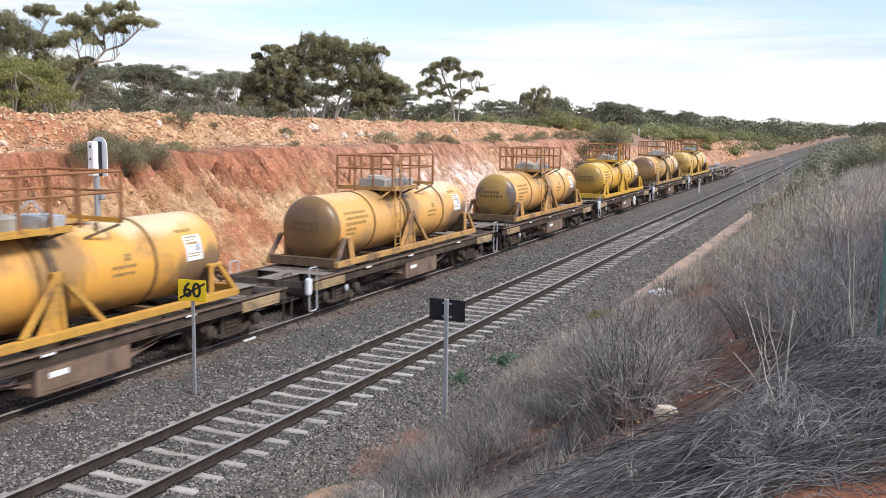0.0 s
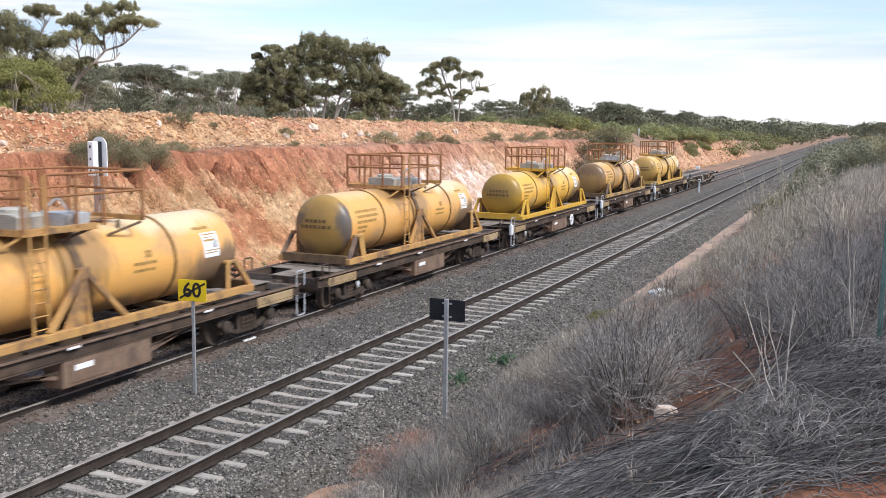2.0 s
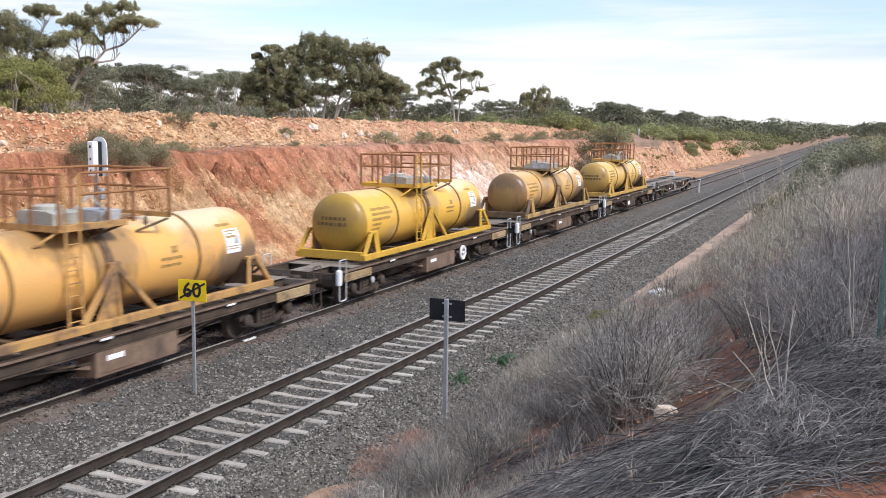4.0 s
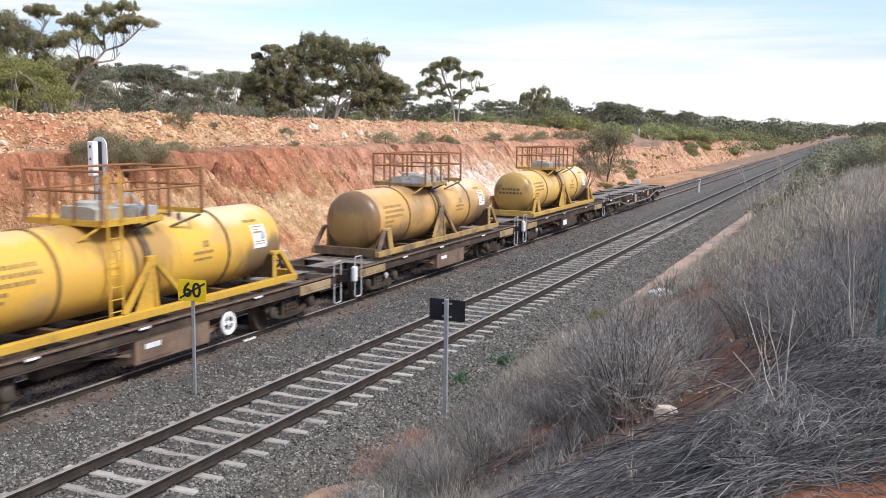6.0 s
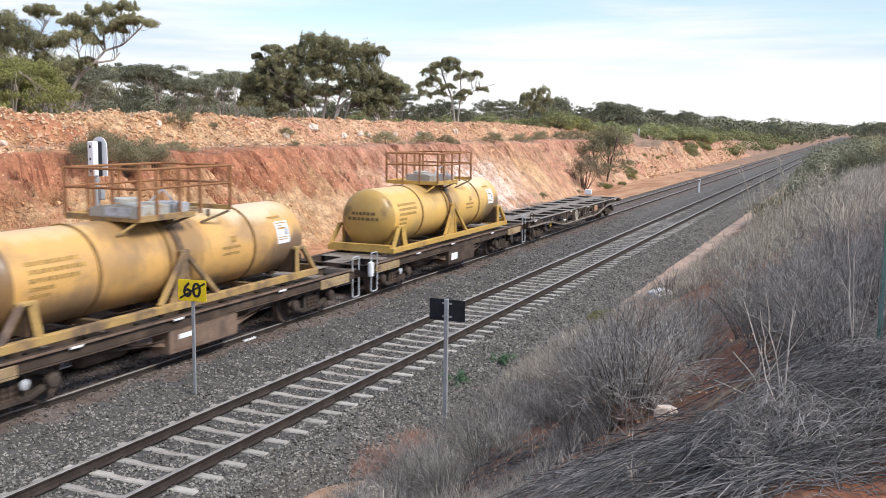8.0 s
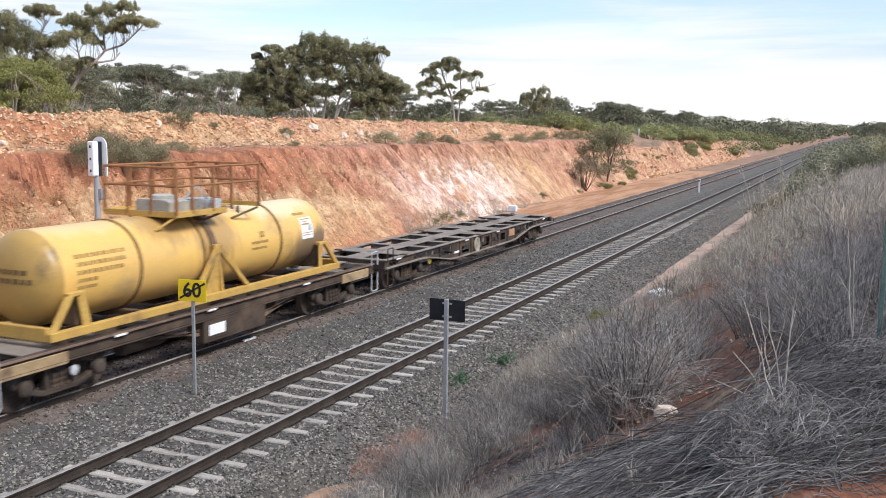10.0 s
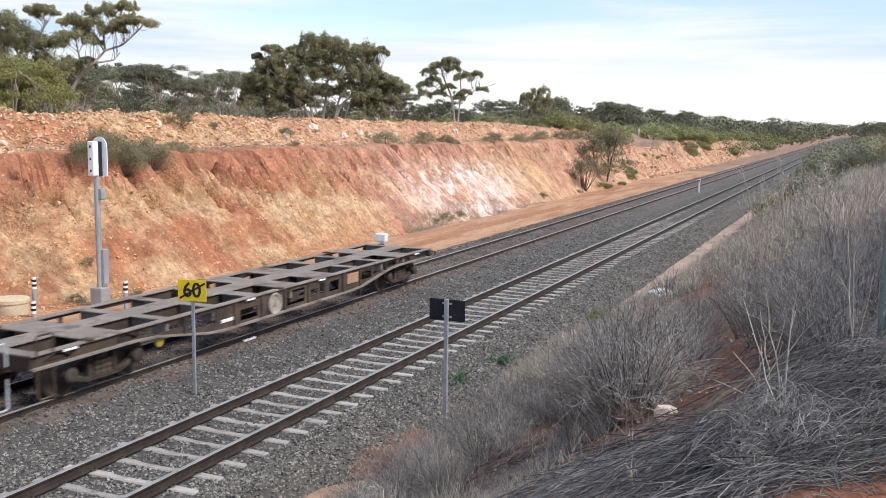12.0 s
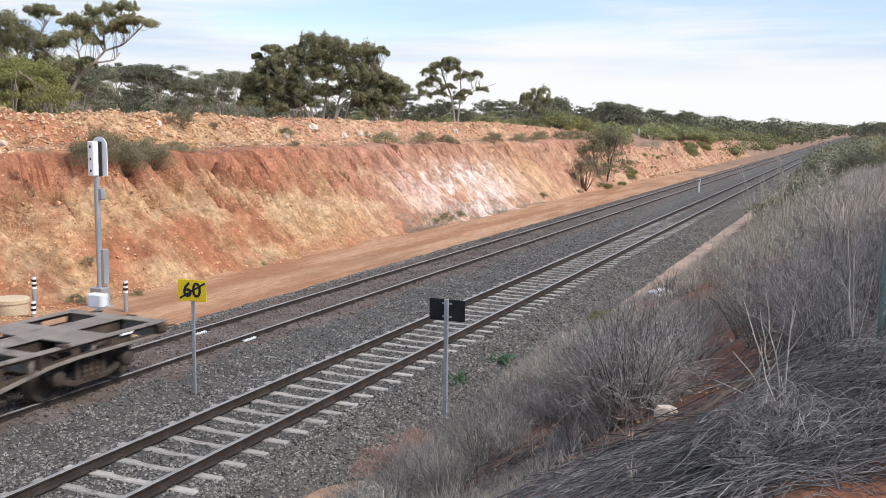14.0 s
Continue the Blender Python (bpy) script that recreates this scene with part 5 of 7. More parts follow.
TRAIN = []      # (thing, its offset from the train's last end)
for off, color, end, pale, wheel, words in (
        (-105.85, "orange", None, False, False, "orange tank with a rusty walkway cage, dusty paint"),
        (-90.75, "ochre", "ochre", True, False, "ochre tank with a dark brown dirty end"),
        (-75.6, "ochre", "ochre_end", False, False, "faded ochre tank with a grey-stained end"),
        (-60.35, "yellow", None, True, True, "bright yellow tank with a yellow frame"),
        (-45.3, "tan", None, True, False, "dull tan tank, heavily soiled, in a tan frame"),
        (-30.3, "straw", None, True, False, "straw-yellow tank with a stained end, ahead of the empty wagon")):
    unit = tank_unit(color, words, end, off in (-90.75, -75.6, -60.35))
    wag = flat_wagon(pale, wheel, "grimy brown flat wagon that carries a tank" + (", pale grab irons" if pale else ""), color == "straw")
    TRAIN += [(unit, off), (wag, off)]
TRAIN.append((container_flat(), -17.15))
eot = tagged(new("marker_box", Build().box(-0.21, 0.21, -0.11, 0.11, 0, 0.30, 0.03).box(-0.05, 0.05, -0.05, 0.05, -0.08, 0.02, 0.01).mesh("marker_box", M_WHITE)), "white box marking the end of the train on the last wagon", "train marker")
TRAIN.append((eot, 0.06))


def train_y(t):
    """Where the train's last end stands: a slow, slightly braking run towards the camera."""
    return 15.76 + 7.28 * (14.0 - t) - 0.02 * (196.0 - t * t)


def motions():
    times = [0.5 * k for k in range(29)]
    for thing, off in TRAIN:
        dx, dz = (-0.70, 1.142) if thing is eot else (0.0, 0.0)
        walk(thing, [(t, pose(TRACK_B + dx, train_y(t) + off, dz)) for t in times])
    ticks = [k / 15 for k in range(211)]
    for thing, off in TRAIN:
        for w in thing.children_recursive:
            if w.name.split(".")[0] == "wheelset":
                y = w.location.y
                walk(w, [(t, pose(0, y, 0.46, math.degrees((train_y(0) - train_y(t)) / 0.46), 0, 0)) for t in ticks])


# ---- signs, signal and small fixtures beside the lines ----
def g_at(x, y):
    return float(height(x, y))


def text_mesh(body, size, depth, m):
    cu = bpy.data.curves.new("text", "FONT")
    cu.body, cu.size, cu.extrude, cu.align_x, cu.align_y = body, size, depth, "CENTER", "CENTER"
    cu.offset = 0.007
    ob = new("text", cu)
    me = bpy.data.meshes.new_from_object(ob.evaluated_get(bpy.context.evaluated_depsgraph_get()))
    bpy.data.objects.remove(ob)
    me.materials.clear()
    me.materials.append(m)
    return me


def speed_sign(x, y):
    s = tagged(new("speed_sign"), "yellow speed board with 60 struck out on a steel post", "sign")
    s.location = (x, y, -0.45)
    s.rotation_euler = (0, 0, radians(8))
    part("post", Build().box(-0.035, 0.035, -0.02, 0.02, 0, 2.42, 0.008), M_STEELGREY, s)
    board = part("board", Build().box(-0.315, 0.315, -0.034, -0.022, 2.085, 2.52, 0.004), M_SIGN, s)
    num = part("numerals", None, None, board, "black numerals 60", data=text_mesh("60", 0.41, 0.002, M_BLACK))
    num.matrix_basis = pose(0.0, -0.036, 2.30, 90, 0, 0)
    part("strike_bar", Build().beam((-0.27, -0.039, 2.14), (0.29, -0.039, 2.46), 0.036, 0.006, up=(0, 1, 0), bevel=0.001), M_BLACK, board)
    return s


speed_sign(-2.19, 15.22)


def back_sign(x, y):
    z = g_at(x, y)
    s = tagged(new("sign_back"), "black back of a trackside sign on a steel post", "sign")
    s.location = (x, y, z)
    top = 1.83 - z
    part("post", Build().box(-0.042, 0.042, -0.03, 0.03, 0, top + 0.01, 0.01), M_STEELGREY, s)
    part("board", Build().box(-0.375, 0.375, 0.032, 0.046, top - 0.42, top, 0.004), M_BLACK, s)
    for dz in (0.08, 0.34):
        part("bracket", Build().box(-0.10, 0.10, 0.02, 0.034, top - dz - 0.02, top - dz + 0.02, 0.004), M_STEELGREY, s)
    return s


back_sign(2.66, 16.75)


def signal(x, y):
    z = -0.44
    s = tagged(new("railway_signal"), "white railway signal head on a grey steel mast, seen from behind", "signal")
    s.location = (x, y, z)
    part("mast", Build().rod([(0, 0, 0.3), (0, 0, 4.2)], 0.085, 16), M_STEELGREY, s, smooth=True)
    part("base_box", Build().box(-0.22, 0.22, -0.2, 0.2, 0.0, 0.62, 0.02), M_STEELGREY, s)
    part("base_plate", Build().box(-0.3, 0.3, -0.28, 0.28, -0.04, 0.04, 0.01), M_STEELGREY, s)
    part("junction_box", Build().box(-0.02, 0.2, -0.02, 0.20, 0.7, 1.78, 0.02), M_STEELGREY, s, "grey cable cover on the mast")
    part("bracket", Build().box(0.06, 0.22, -0.04, 0.12, 3.28, 3.62, 0.02), M_STEELGREY, s)
    housing = part("housing", Build().box(-0.13, 0.12, -0.22, 0.0, 3.98, 5.02, 0.03), M_WHITE, s, "white lamp housing")
    for hz in (4.15, 4.5, 4.86):
        part("latch", Build().box(-0.03, 0.03, -0.232, -0.22, hz - 0.035, hz + 0.035, 0.004), M_BLACK, housing)
    n, r = 14, 0.29
    out = [(-r, 3.98), (r, 3.98)] + [(r * math.cos(math.pi * k / n), 4.86 + r * math.sin(math.pi * k / n)) for k in range(n + 1)]
    part("backboard", Build().prism(out, 1, 0.14, 0.17), [M_WHITE], s, "rounded white backboard")
    part("backboard_face", Build().prism([(a * 0.95, 4.55 + (b - 4.55) * 0.96) for a, b in out], 1, 0.174, 0.18), M_BLACK, s)
    part("spacer", Build().box(-0.12, 0.11, 0.0, 0.14, 3.99, 5.01, 0.005), M_BLACK, s, "black gap frame")
    return s


signal(-11.05, 22.05)


def banded_post(x, y, h):
    z = g_at(x, y) - 0.04
    s = tagged(new("marker_post"), "grey marker post with black and white bands", "post", group="banded posts by the signal")
    s.location = (x, y, z)
    part("pole", Build().rod([(0, 0, 0), (0, 0, h - 0.01)], 0.062, 12), M_STEELGREY, s, smooth=True)
    for k in range(5):
        part("band", Build().rod([(0, 0, h - 0.37 + 0.072 * k), (0, 0, h - 0.30 + 0.072 * k)], 0.068, 12), M_WHITE if k % 2 == 0 else M_BLACK, s, smooth=True)
    return s


banded_post(-12.35, 20.75, 1.05)
banded_post(-11.5, 19.9, 0.52)
banded_post(-9.8, 21.75, 0.98)
pit = tagged(new("cable_pit", Build().lathe([(0.46, 0), (0.47, 0.02), (0.46, 0.36), (0.49, 0.37), (0.49, 0.47), (0.46, 0.50), (0.2, 0.52), (0.001, 0.52)], Matrix(), 28).mesh("cable_pit", M_CREAM, True)), "round cream concrete cable pit with a lid", "cable pit")
pit.location = (-12.55, 20.1, g_at(-12.55, 20.1) - 0.03)


def white_post(x, y, z, h, label):
    s = tagged(new("track_post"), label, "post")
    s.location = (x, y, z)
    part("pole", Build().box(-0.07, 0.07, -0.05, 0.05, 0, h, 0.012), M_WHITE, s)
    part("cap", Build().box(-0.11, 0.11, -0.06, 0.06, h - 0.02, h + 0.16, 0.012), M_WHITE, s)
    if y < 100:
        part("dark_face", Build().box(-0.08, 0.08, -0.066, -0.06, h, h + 0.13, 0.002), M_BLACK, s)
    return s


white_post(-2.75, 84.4, float(bed_h(-2.75, 84.4)) - 0.05, 1.0, "small white post standing between the two lines")
white_post(-20.0, 140.0, g_at(-20.0, 140.0) - 0.05, 1.1, "white post on top of the cutting")


def joint_marker(x, y, z):
    """White-painted toothed strip lying at a rail joint."""
    b = Build().box(-0.02, 0.02, -0.24, 0.24, 0, 0.03, 0.006)
    for k in range(6):
        b.box(-0.045, 0.045, -0.235 + k * 0.088, -0.203 + k * 0.088, 0.0, 0.045, 0.005)
    ob = tagged(new("joint_marker", b.mesh("joint_marker", M_WHITE)), "white-painted rail joint fitting beside the rail", "rail joint", group="rail joints")
    ob.location = (x, y, z)
    return ob


joint_marker(TRACK_B + 0.88, 19.2, -0.12)
joint_marker(TRACK_B - 0.62, 19.2, -0.12)


# ---- rocks ----
def rock_mesh(seed, m, name="rock"):
    rng = np.random.default_rng(seed)
    bm = bmesh.new()
    bmesh.ops.create_icosphere(bm, subdivisions=3, radius=1.0)
    for v in bm.verts:
        p = v.co.copy()
        k = 1 + 0.55 * noise.noise(p * 0.9 + Vector((seed * 3.1, 0, 0))) + 0.22 * noise.noise(p * 2.3 + Vector((0, seed, 0)))
        v.co = Vector((round(p.x * k * 3.2) / 3.2 * 0.5 + p.x * k * 0.5, round(p.y * k * 3.0) / 3.0 * 0.5 + p.y * k * 0.5, p.z * k))
    me = bpy.data.meshes.new(name)
    bm.to_mesh(me)
    bm.free()
    me.materials.append(m)
    return me


ROCKS = [rock_mesh(k, M_WHITEROCK) for k in range(3)]
# (y along the mound, height share, half size)
for k, (x, y, s) in enumerate(((-19.0, 47.5, 0.30), (-18.6, 50.4, 0.25), (-18.6, 52.3, 0.26), (-18.7, 57.5, 0.2), (-18.9, 68.3, 0.25), (-19.1, 34.5, 0.15), (-18.7, 44.2, 0.22), (-18.5, 53.4, 0.2), (-18.8, 61.3, 0.2), (-18.6, 25.4, 0.2))):
    r = tagged(new("rock", ROCKS[k % 3]), "pale orange-white boulder on the spoil mound", "rock", group="boulders on the mound")
    r.matrix_basis = Matrix.LocRotScale((x, y, g_at(x, y) + s * 0.25), Euler((k, 0.4 * k, 1.7 * k)), (s, s * 0.85, s * 0.8))


def build_rubble():
    rng = np.random.default_rng(8)
    n = 34000
    y = 14 + 100 * rng.random(n) ** 1.5
    x = np.where(rng.random(n) < 0.62, rng.uniform(-21.2, -17.2, n), rng.uniform(-16.5, -11.4, n))
    keep = (x < -17) | (x > -15.4)
    x, y = x[keep], y[keep]
    s = rng.uniform(0.03, 0.075, len(x)) * np.where(rng.random(len(x)) < 0.1, 2.0, 1.0) * np.where(x < -17, 1.25, 0.7)
    face = x > -17
    for name, pick, m, words in (("mound_rubble", ~face, M_RUBBLE, "pale orange broken stone heaped on the mound"), ("face_rubble", face, M_FACERUBBLE, "loose stones on the face of the cutting")):
        v, f = stones(rng, x[pick], y[pick], height(x[pick], y[pick]) + s[pick] * (0.2 if m is M_RUBBLE else -0.1), s[pick])
        tagged(new(name, array_mesh(name, v, f, m)), words, "rubble", kind="stuff")
    n = 3500
    x, y = rng.uniform(-16.5, -11.4, n), 108 + 95 * rng.random(n)
    x, y = np.where(rng.random(n) < 0.3, -12.0 - 4.5 * (y - 108) / 40 + rng.normal(size=n) * 0.7, x), y
    s = rng.uniform(0.06, 0.17, n) * np.where(rng.random(n) < 0.12, 2.0, 1.0)
    v, f = stones(rng, x, y, height(x, y) + s * 0.2, s)
    tagged(new("spoil_rubble", array_mesh("spoil_rubble", v, f, M_RUBBLE)), "pale broken stone tipped down the far cutting", "rubble", kind="stuff")
    n = 5000
    x, y = rng.uniform(2.5, 9.5, n), rng.uniform(3, 40, n)
    s = rng.uniform(0.008, 0.03, n)
    v, f = stones(rng, x, y, height(x, y) + s * 0.2, s)
    tagged(new("bank_pebbles", array_mesh("bank_pebbles", v, f, M_RUBBLE)), "small stones in the red soil of the near bank", "pebbles", kind="stuff")


build_rubble()


# ---- vegetation ----
def tubes(P, R, sides=3):
    """Thin tapering stems: P (n, k, 3) centre lines, R (n, k) radii."""
    n, k, _ = P.shape
    d = np.gradient(P, axis=1)
    d /= np.linalg.norm(d, axis=2, keepdims=True) + 1e-9
    ref = np.where(np.abs(d[:, :1, 2:3]) > 0.9, np.array([1.0, 0, 0]), np.array([0, 0, 1.0]))
    a = np.cross(d, np.broadcast_to(ref, d.shape))
    a /= np.linalg.norm(a, axis=2, keepdims=True) + 1e-9
    b = np.cross(d, a)
    ang = np.arange(sides) * math.tau / sides
    v = P[:, :, None, :] + R[:, :, None, None] * (a[:, :, None, :] * np.cos(ang)[:, None] + b[:, :, None, :] * np.sin(ang)[:, None])
    i = (np.arange(n)[:, None, None] * k + np.arange(k - 1)[None, :, None]) * sides
    j = np.arange(sides)[None, None, :]
    jn = (j + 1) % sides
    f = np.stack([i + j, i + jn, i + sides + jn, i + sides + j], -1).reshape(-1, 4)
    return v.reshape(-1, 3), f


def leaf_cloud(rng, centres, radii, per, length, width, shell=0.35, droop=0.5, fuzz=0.18, face=0.0):
    """Leaves as small bent quads, thick near the outside of each clump."""
    n = len(centres) * per
    u = rng.normal(size=(n, 3))
    u /= np.linalg.norm(u, axis=1, keepdims=True)
    rad = shell + (1 - shell) * rng.random(n) ** 0.5
    rad *= 1 + fuzz * rng.normal(size=n)
    c = np.repeat(centres, per, 0) + u * rad[:, None] * np.repeat(radii, per, 0)
    a = rng.normal(size=(n, 3))
    a[:, 2] -= droop
    out = u + rng.normal(size=(n, 3)) * (0.3 if face < 0.9 else 0.12)
    a -= face * out * np.sum(a * out, axis=1, keepdims=True) / np.sum(out * out, axis=1, keepdims=True)
    a /= np.linalg.norm(a, axis=1, keepdims=True)
    b = np.cross(a, out * face + rng.normal(size=(n, 3)) * (1 - face))
    b /= np.linalg.norm(b, axis=1, keepdims=True)
    L = (length * rng.uniform(0.6, 1.3, n))[:, None]
    w = (width * rng.uniform(0.6, 1.3, n))[:, None]
    v = np.stack([c - a * L / 2, c + b * w / 2, c + a * L / 2, c - b * w / 2], 1).reshape(-1, 3)
    return v, np.arange(4 * n).reshape(-1, 4)


def bezier(p0, p1, p2, k):
    s = np.linspace(0, 1, k)[None, :, None]
    return (1 - s) ** 2 * p0[:, None, :] + 2 * s * (1 - s) * p1[:, None, :] + s * s * p2[:, None, :]


def gum_tree(seed, h, spread, stems, clumps, label, leaf, per=150, low=0.5, clump_r=0.85, lean=0.0, girth=1.0, fine=5, bark=None, leaf_size=(0.24, 0.075)):
    """Gum: pale leaning stems, branches to flat-topped clumps of leaves at their tips. Origin at the base."""
    rng = np.random.default_rng(seed)
    t = tagged(new("gum_tree"), label, "tree", group="gum trees above the cutting")
    ang = rng.uniform(0, math.tau) + np.arange(stems) * math.tau / stems + rng.uniform(-0.4, 0.4, stems)
    reach = spread * 0.30 * rng.uniform(0.5, 1.2, stems)
    top = np.stack([np.cos(ang) * reach + lean * h * 0.6, np.sin(ang) * reach, h * rng.uniform(0.55, 0.75, stems)], 1)
    base = np.stack([np.cos(ang) * 0.12 * (stems > 1), np.sin(ang) * 0.12 * (stems > 1), np.full(stems, -0.15)], 1)
    midp = (base + top) / 2 + np.stack([np.cos(ang) * 0.25 * reach - lean * h * 0.1, np.sin(ang) * 0.25 * reach, -0.08 * h * np.ones(stems)], 1) + rng.normal(size=(stems, 3)) * 0.03 * h
    P = bezier(base, midp, top, 9)
    r0 = 0.021 * girth * h / math.sqrt(stems) ** 0.6
    wood = [tubes(P + rng.normal(size=P.shape) * 0.012 * h * np.linspace(0, 1, 9)[None, :, None], np.linspace(r0, r0 * 0.4, 9)[None] * rng.uniform(0.7, 1.15, (stems, 1)), 7)]
    # clump centres over an uneven dome
    a = rng.uniform(0, math.tau, clumps)
    q = np.sqrt(rng.random(clumps))
    dome = low + (1 - low) * np.sqrt(np.clip(1 - q ** 2, 0, 1))
    z = h * (dome * rng.uniform(0.80, 1.0, clumps)) - 0.35 * clump_r
    C = np.stack([np.cos(a) * q * spread / 2 * rng.uniform(0.8, 1.1, clumps) + lean * h * 0.75, np.sin(a) * q * spread / 2 * rng.uniform(0.8, 1.1, clumps), z], 1)
    near = np.argmin(np.linalg.norm(C[:, None, :2] - top[None, :, :2], axis=2) + rng.random((clumps, stems)) * spread * 0.15, axis=1)
    along = rng.integers(3, 9, clumps)
    S = P[near, along]
    Mp = S * 0.45 + C * 0.55 + np.stack([np.zeros(clumps), np.zeros(clumps), -0.10 * h * rng.random(clumps)], 1) + rng.normal(size=(clumps, 3)) * 0.03 * h
    B = bezier(S, Mp, C, 7)
    B[:, 1:-1] += rng.normal(size=B[:, 1:-1].shape) * 0.01 * h
    wood.append(tubes(B, np.linspace(r0 * 0.42, r0 * 0.12, 7)[None] * rng.uniform(0.7, 1.2, (clumps, 1)), 5))
    k = fine
    S2 = np.repeat(B[:, 4], k, 0)
    E2 = np.repeat(C, k, 0) + rng.normal(size=(clumps * k, 3)) * np.array([0.65, 0.65, 0.22]) * clump_r
    wood.append(tubes(bezier(S2, (S2 + E2) / 2 + np.array([0, 0, -0.1]), E2, 4), np.linspace(r0 * 0.13, r0 * 0.05, 4)[None] * np.ones((clumps * k, 1)), 3))
    v, f = join_arrays(wood)
    part("trunk", None, None, t, "pale smooth trunk and limbs", data=array_mesh("trunk", v, f, bark or M_BARK, True))
    # each clump is a few flattened sub-clumps
    m = 4
    CC = np.repeat(C, m, 0) + rng.normal(size=(clumps * m, 3)) * np.array([0.55, 0.55, 0.16]) * clump_r
    RR = clump_r * rng.uniform(0.40, 0.72, (clumps * m, 1)) * np.array([1.0, 1.0, 0.48])
    v, f = leaf_cloud(rng, CC, RR, per // m, *leaf_size, shell=0.4, fuzz=0.05 if fine < 3 else 0.16, face=0.75)
    part("crown", None, None, t, "grey-green leaf clumps", data=array_mesh("crown", v, f, leaf))
    return t


def put(ob, x, y, turn=0.0, s=1.0, sink=0.05, sz=None):
    ob.matrix_basis = Matrix.LocRotScale((x, y, g_at(x, y) - sink), Euler((0, 0, turn)), (s, s, sz or s))
    return ob


def copy_at(ob, x, y, turn, s, sink=0.05, sz=1.0):
    c = copy_thing(ob, Matrix())
    return put(c, x, y, turn, s, sink, s * sz)


def shaped_gum(seed, label, stems, pads, leaf, leaf_size=(0.13, 0.05), dense=420, bark=None, lift=0.9, fill=0.5):
    """Gum with a given habit, raised by lift above its foot. stems: (radius, points (across, up)) limbs; pads: (across, up, half width, half height) leaf masses. Origin at the base."""
    rng = np.random.default_rng(seed)
    t = tagged(new("gum_tree"), label, "tree", group="gum trees above the cutting")
    wood, joints = [], []
    for r, pts in stems:
        u, z = np.array(pts, float).T
        z = np.where(z > 0, z + lift, z - 0.15)
        k = np.linspace(0, len(u) - 1, 5 * len(u))
        line = np.stack([np.interp(k, range(len(u)), u), np.interp(k, range(len(u)), rng.normal(size=len(u)) * 0.05 * z), np.interp(k, range(len(u)), z)], 1)
        line[1:-1] = (line[:-2] + line[1:-1] * 2 + line[2:]) / 4
        wood.append(tubes(line[None], np.linspace(r, r * 0.45, len(k))[None], 7))
        joints.append(line[len(k) // 3:])
    joints = np.concatenate(joints)
    cs, rs = [], []
    for u, z, a, b in pads:
        m = max(9, int(14 * a / max(b, 0.3)))
        q = rng.uniform(-1, 1, (m, 3))
        c = np.stack([u + q[:, 0] * a * 0.95, q[:, 1] * a * 0.95, z + lift + b * (0.35 - 0.85 * q[:, 0] ** 2 - 0.4 * q[:, 1] ** 2) + 0.45 * b * q[:, 2]], 1)
        cs.append(c)
        wide = rng.uniform(0.15, 0.38, m)
        rs.append(np.stack([a * wide, a * wide, b * rng.uniform(0.30, 0.66, m)], 1))
    C, RR = np.concatenate(cs), np.concatenate(rs)
    # clumps that knit neighbouring masses together
    i, j = rng.integers(0, len(C), (2, 12 * len(C)))
    near = np.linalg.norm(C[i] - C[j], axis=1)
    ok = np.flatnonzero((near > 0.25 * RR[i, 0]) & (near < 3.2 * RR[i, 0]))[:int(fill * len(C))]
    i, j = i[ok], j[ok]
    C = np.concatenate([C, (C[i] + C[j]) / 2 + rng.normal(size=(len(i), 3)) * 0.2 * RR[i]])
    RR = np.concatenate([RR, (RR[i] + RR[j]) / 2 * rng.uniform(0.8, 1.15, (len(i), 1))])
    # limbs rise to every third clump from a fork below it
    foot = (C - np.array([0, 0, 0.1]) * RR[:, 2:])[::3]
    flat = np.linalg.norm(foot[:, None, :2] - joints[None, :, :2], axis=2)
    gap = flat + 0.4 * np.abs(foot[:, None, 2] - joints[None, :, 2]) + 4.0 * np.clip(joints[None, :, 2] - foot[:, None, 2] + 0.7 * flat, 0, None) + rng.random((len(foot), len(joints))) * 0.6
    S = joints[np.argmin(gap, axis=1)]
    mid = S * 0.5 + foot * 0.5 + rng.normal(size=S.shape) * 0.16
    mid[:, 2] -= 0.12
    thin = min(r for r, _ in stems) * 0.30
    limbs = []
    limbs.append(tubes(bezier(S, mid, foot, 6), np.linspace(thin, thin * 0.35, 6)[None] * rng.uniform(0.6, 1.1, (len(foot), 1)), 5))
    E = np.repeat(foot, 4, 0) + rng.normal(size=(4 * len(foot), 3)) * np.repeat(RR[::3], 4, 0) * 0.8
    B = np.repeat(mid * 0.4 + foot * 0.6, 4, 0)
    limbs.append(tubes(bezier(B, (B + E) / 2, E, 4), np.full((len(E), 4), thin * 0.22), 3))
    v, f = join_arrays(wood)
    part("trunk", None, None, t, "pale smooth trunk and stems", data=array_mesh("trunk", v, f, bark or M_BARK, True))
    v, f = join_arrays(limbs)
    part("branchwork", None, None, t, "thin dark upper limbs", data=array_mesh("branchwork", v, f, M_DARKBARK, True))["kind"] = "stuff"
    v, f = leaf_cloud(rng, C, RR, dense, *leaf_size, shell=0.3, fuzz=0.18, face=0.78)
    part("crown", None, None, t, "grey-green leaf clumps", data=array_mesh("crown", v, f, leaf))
    return t


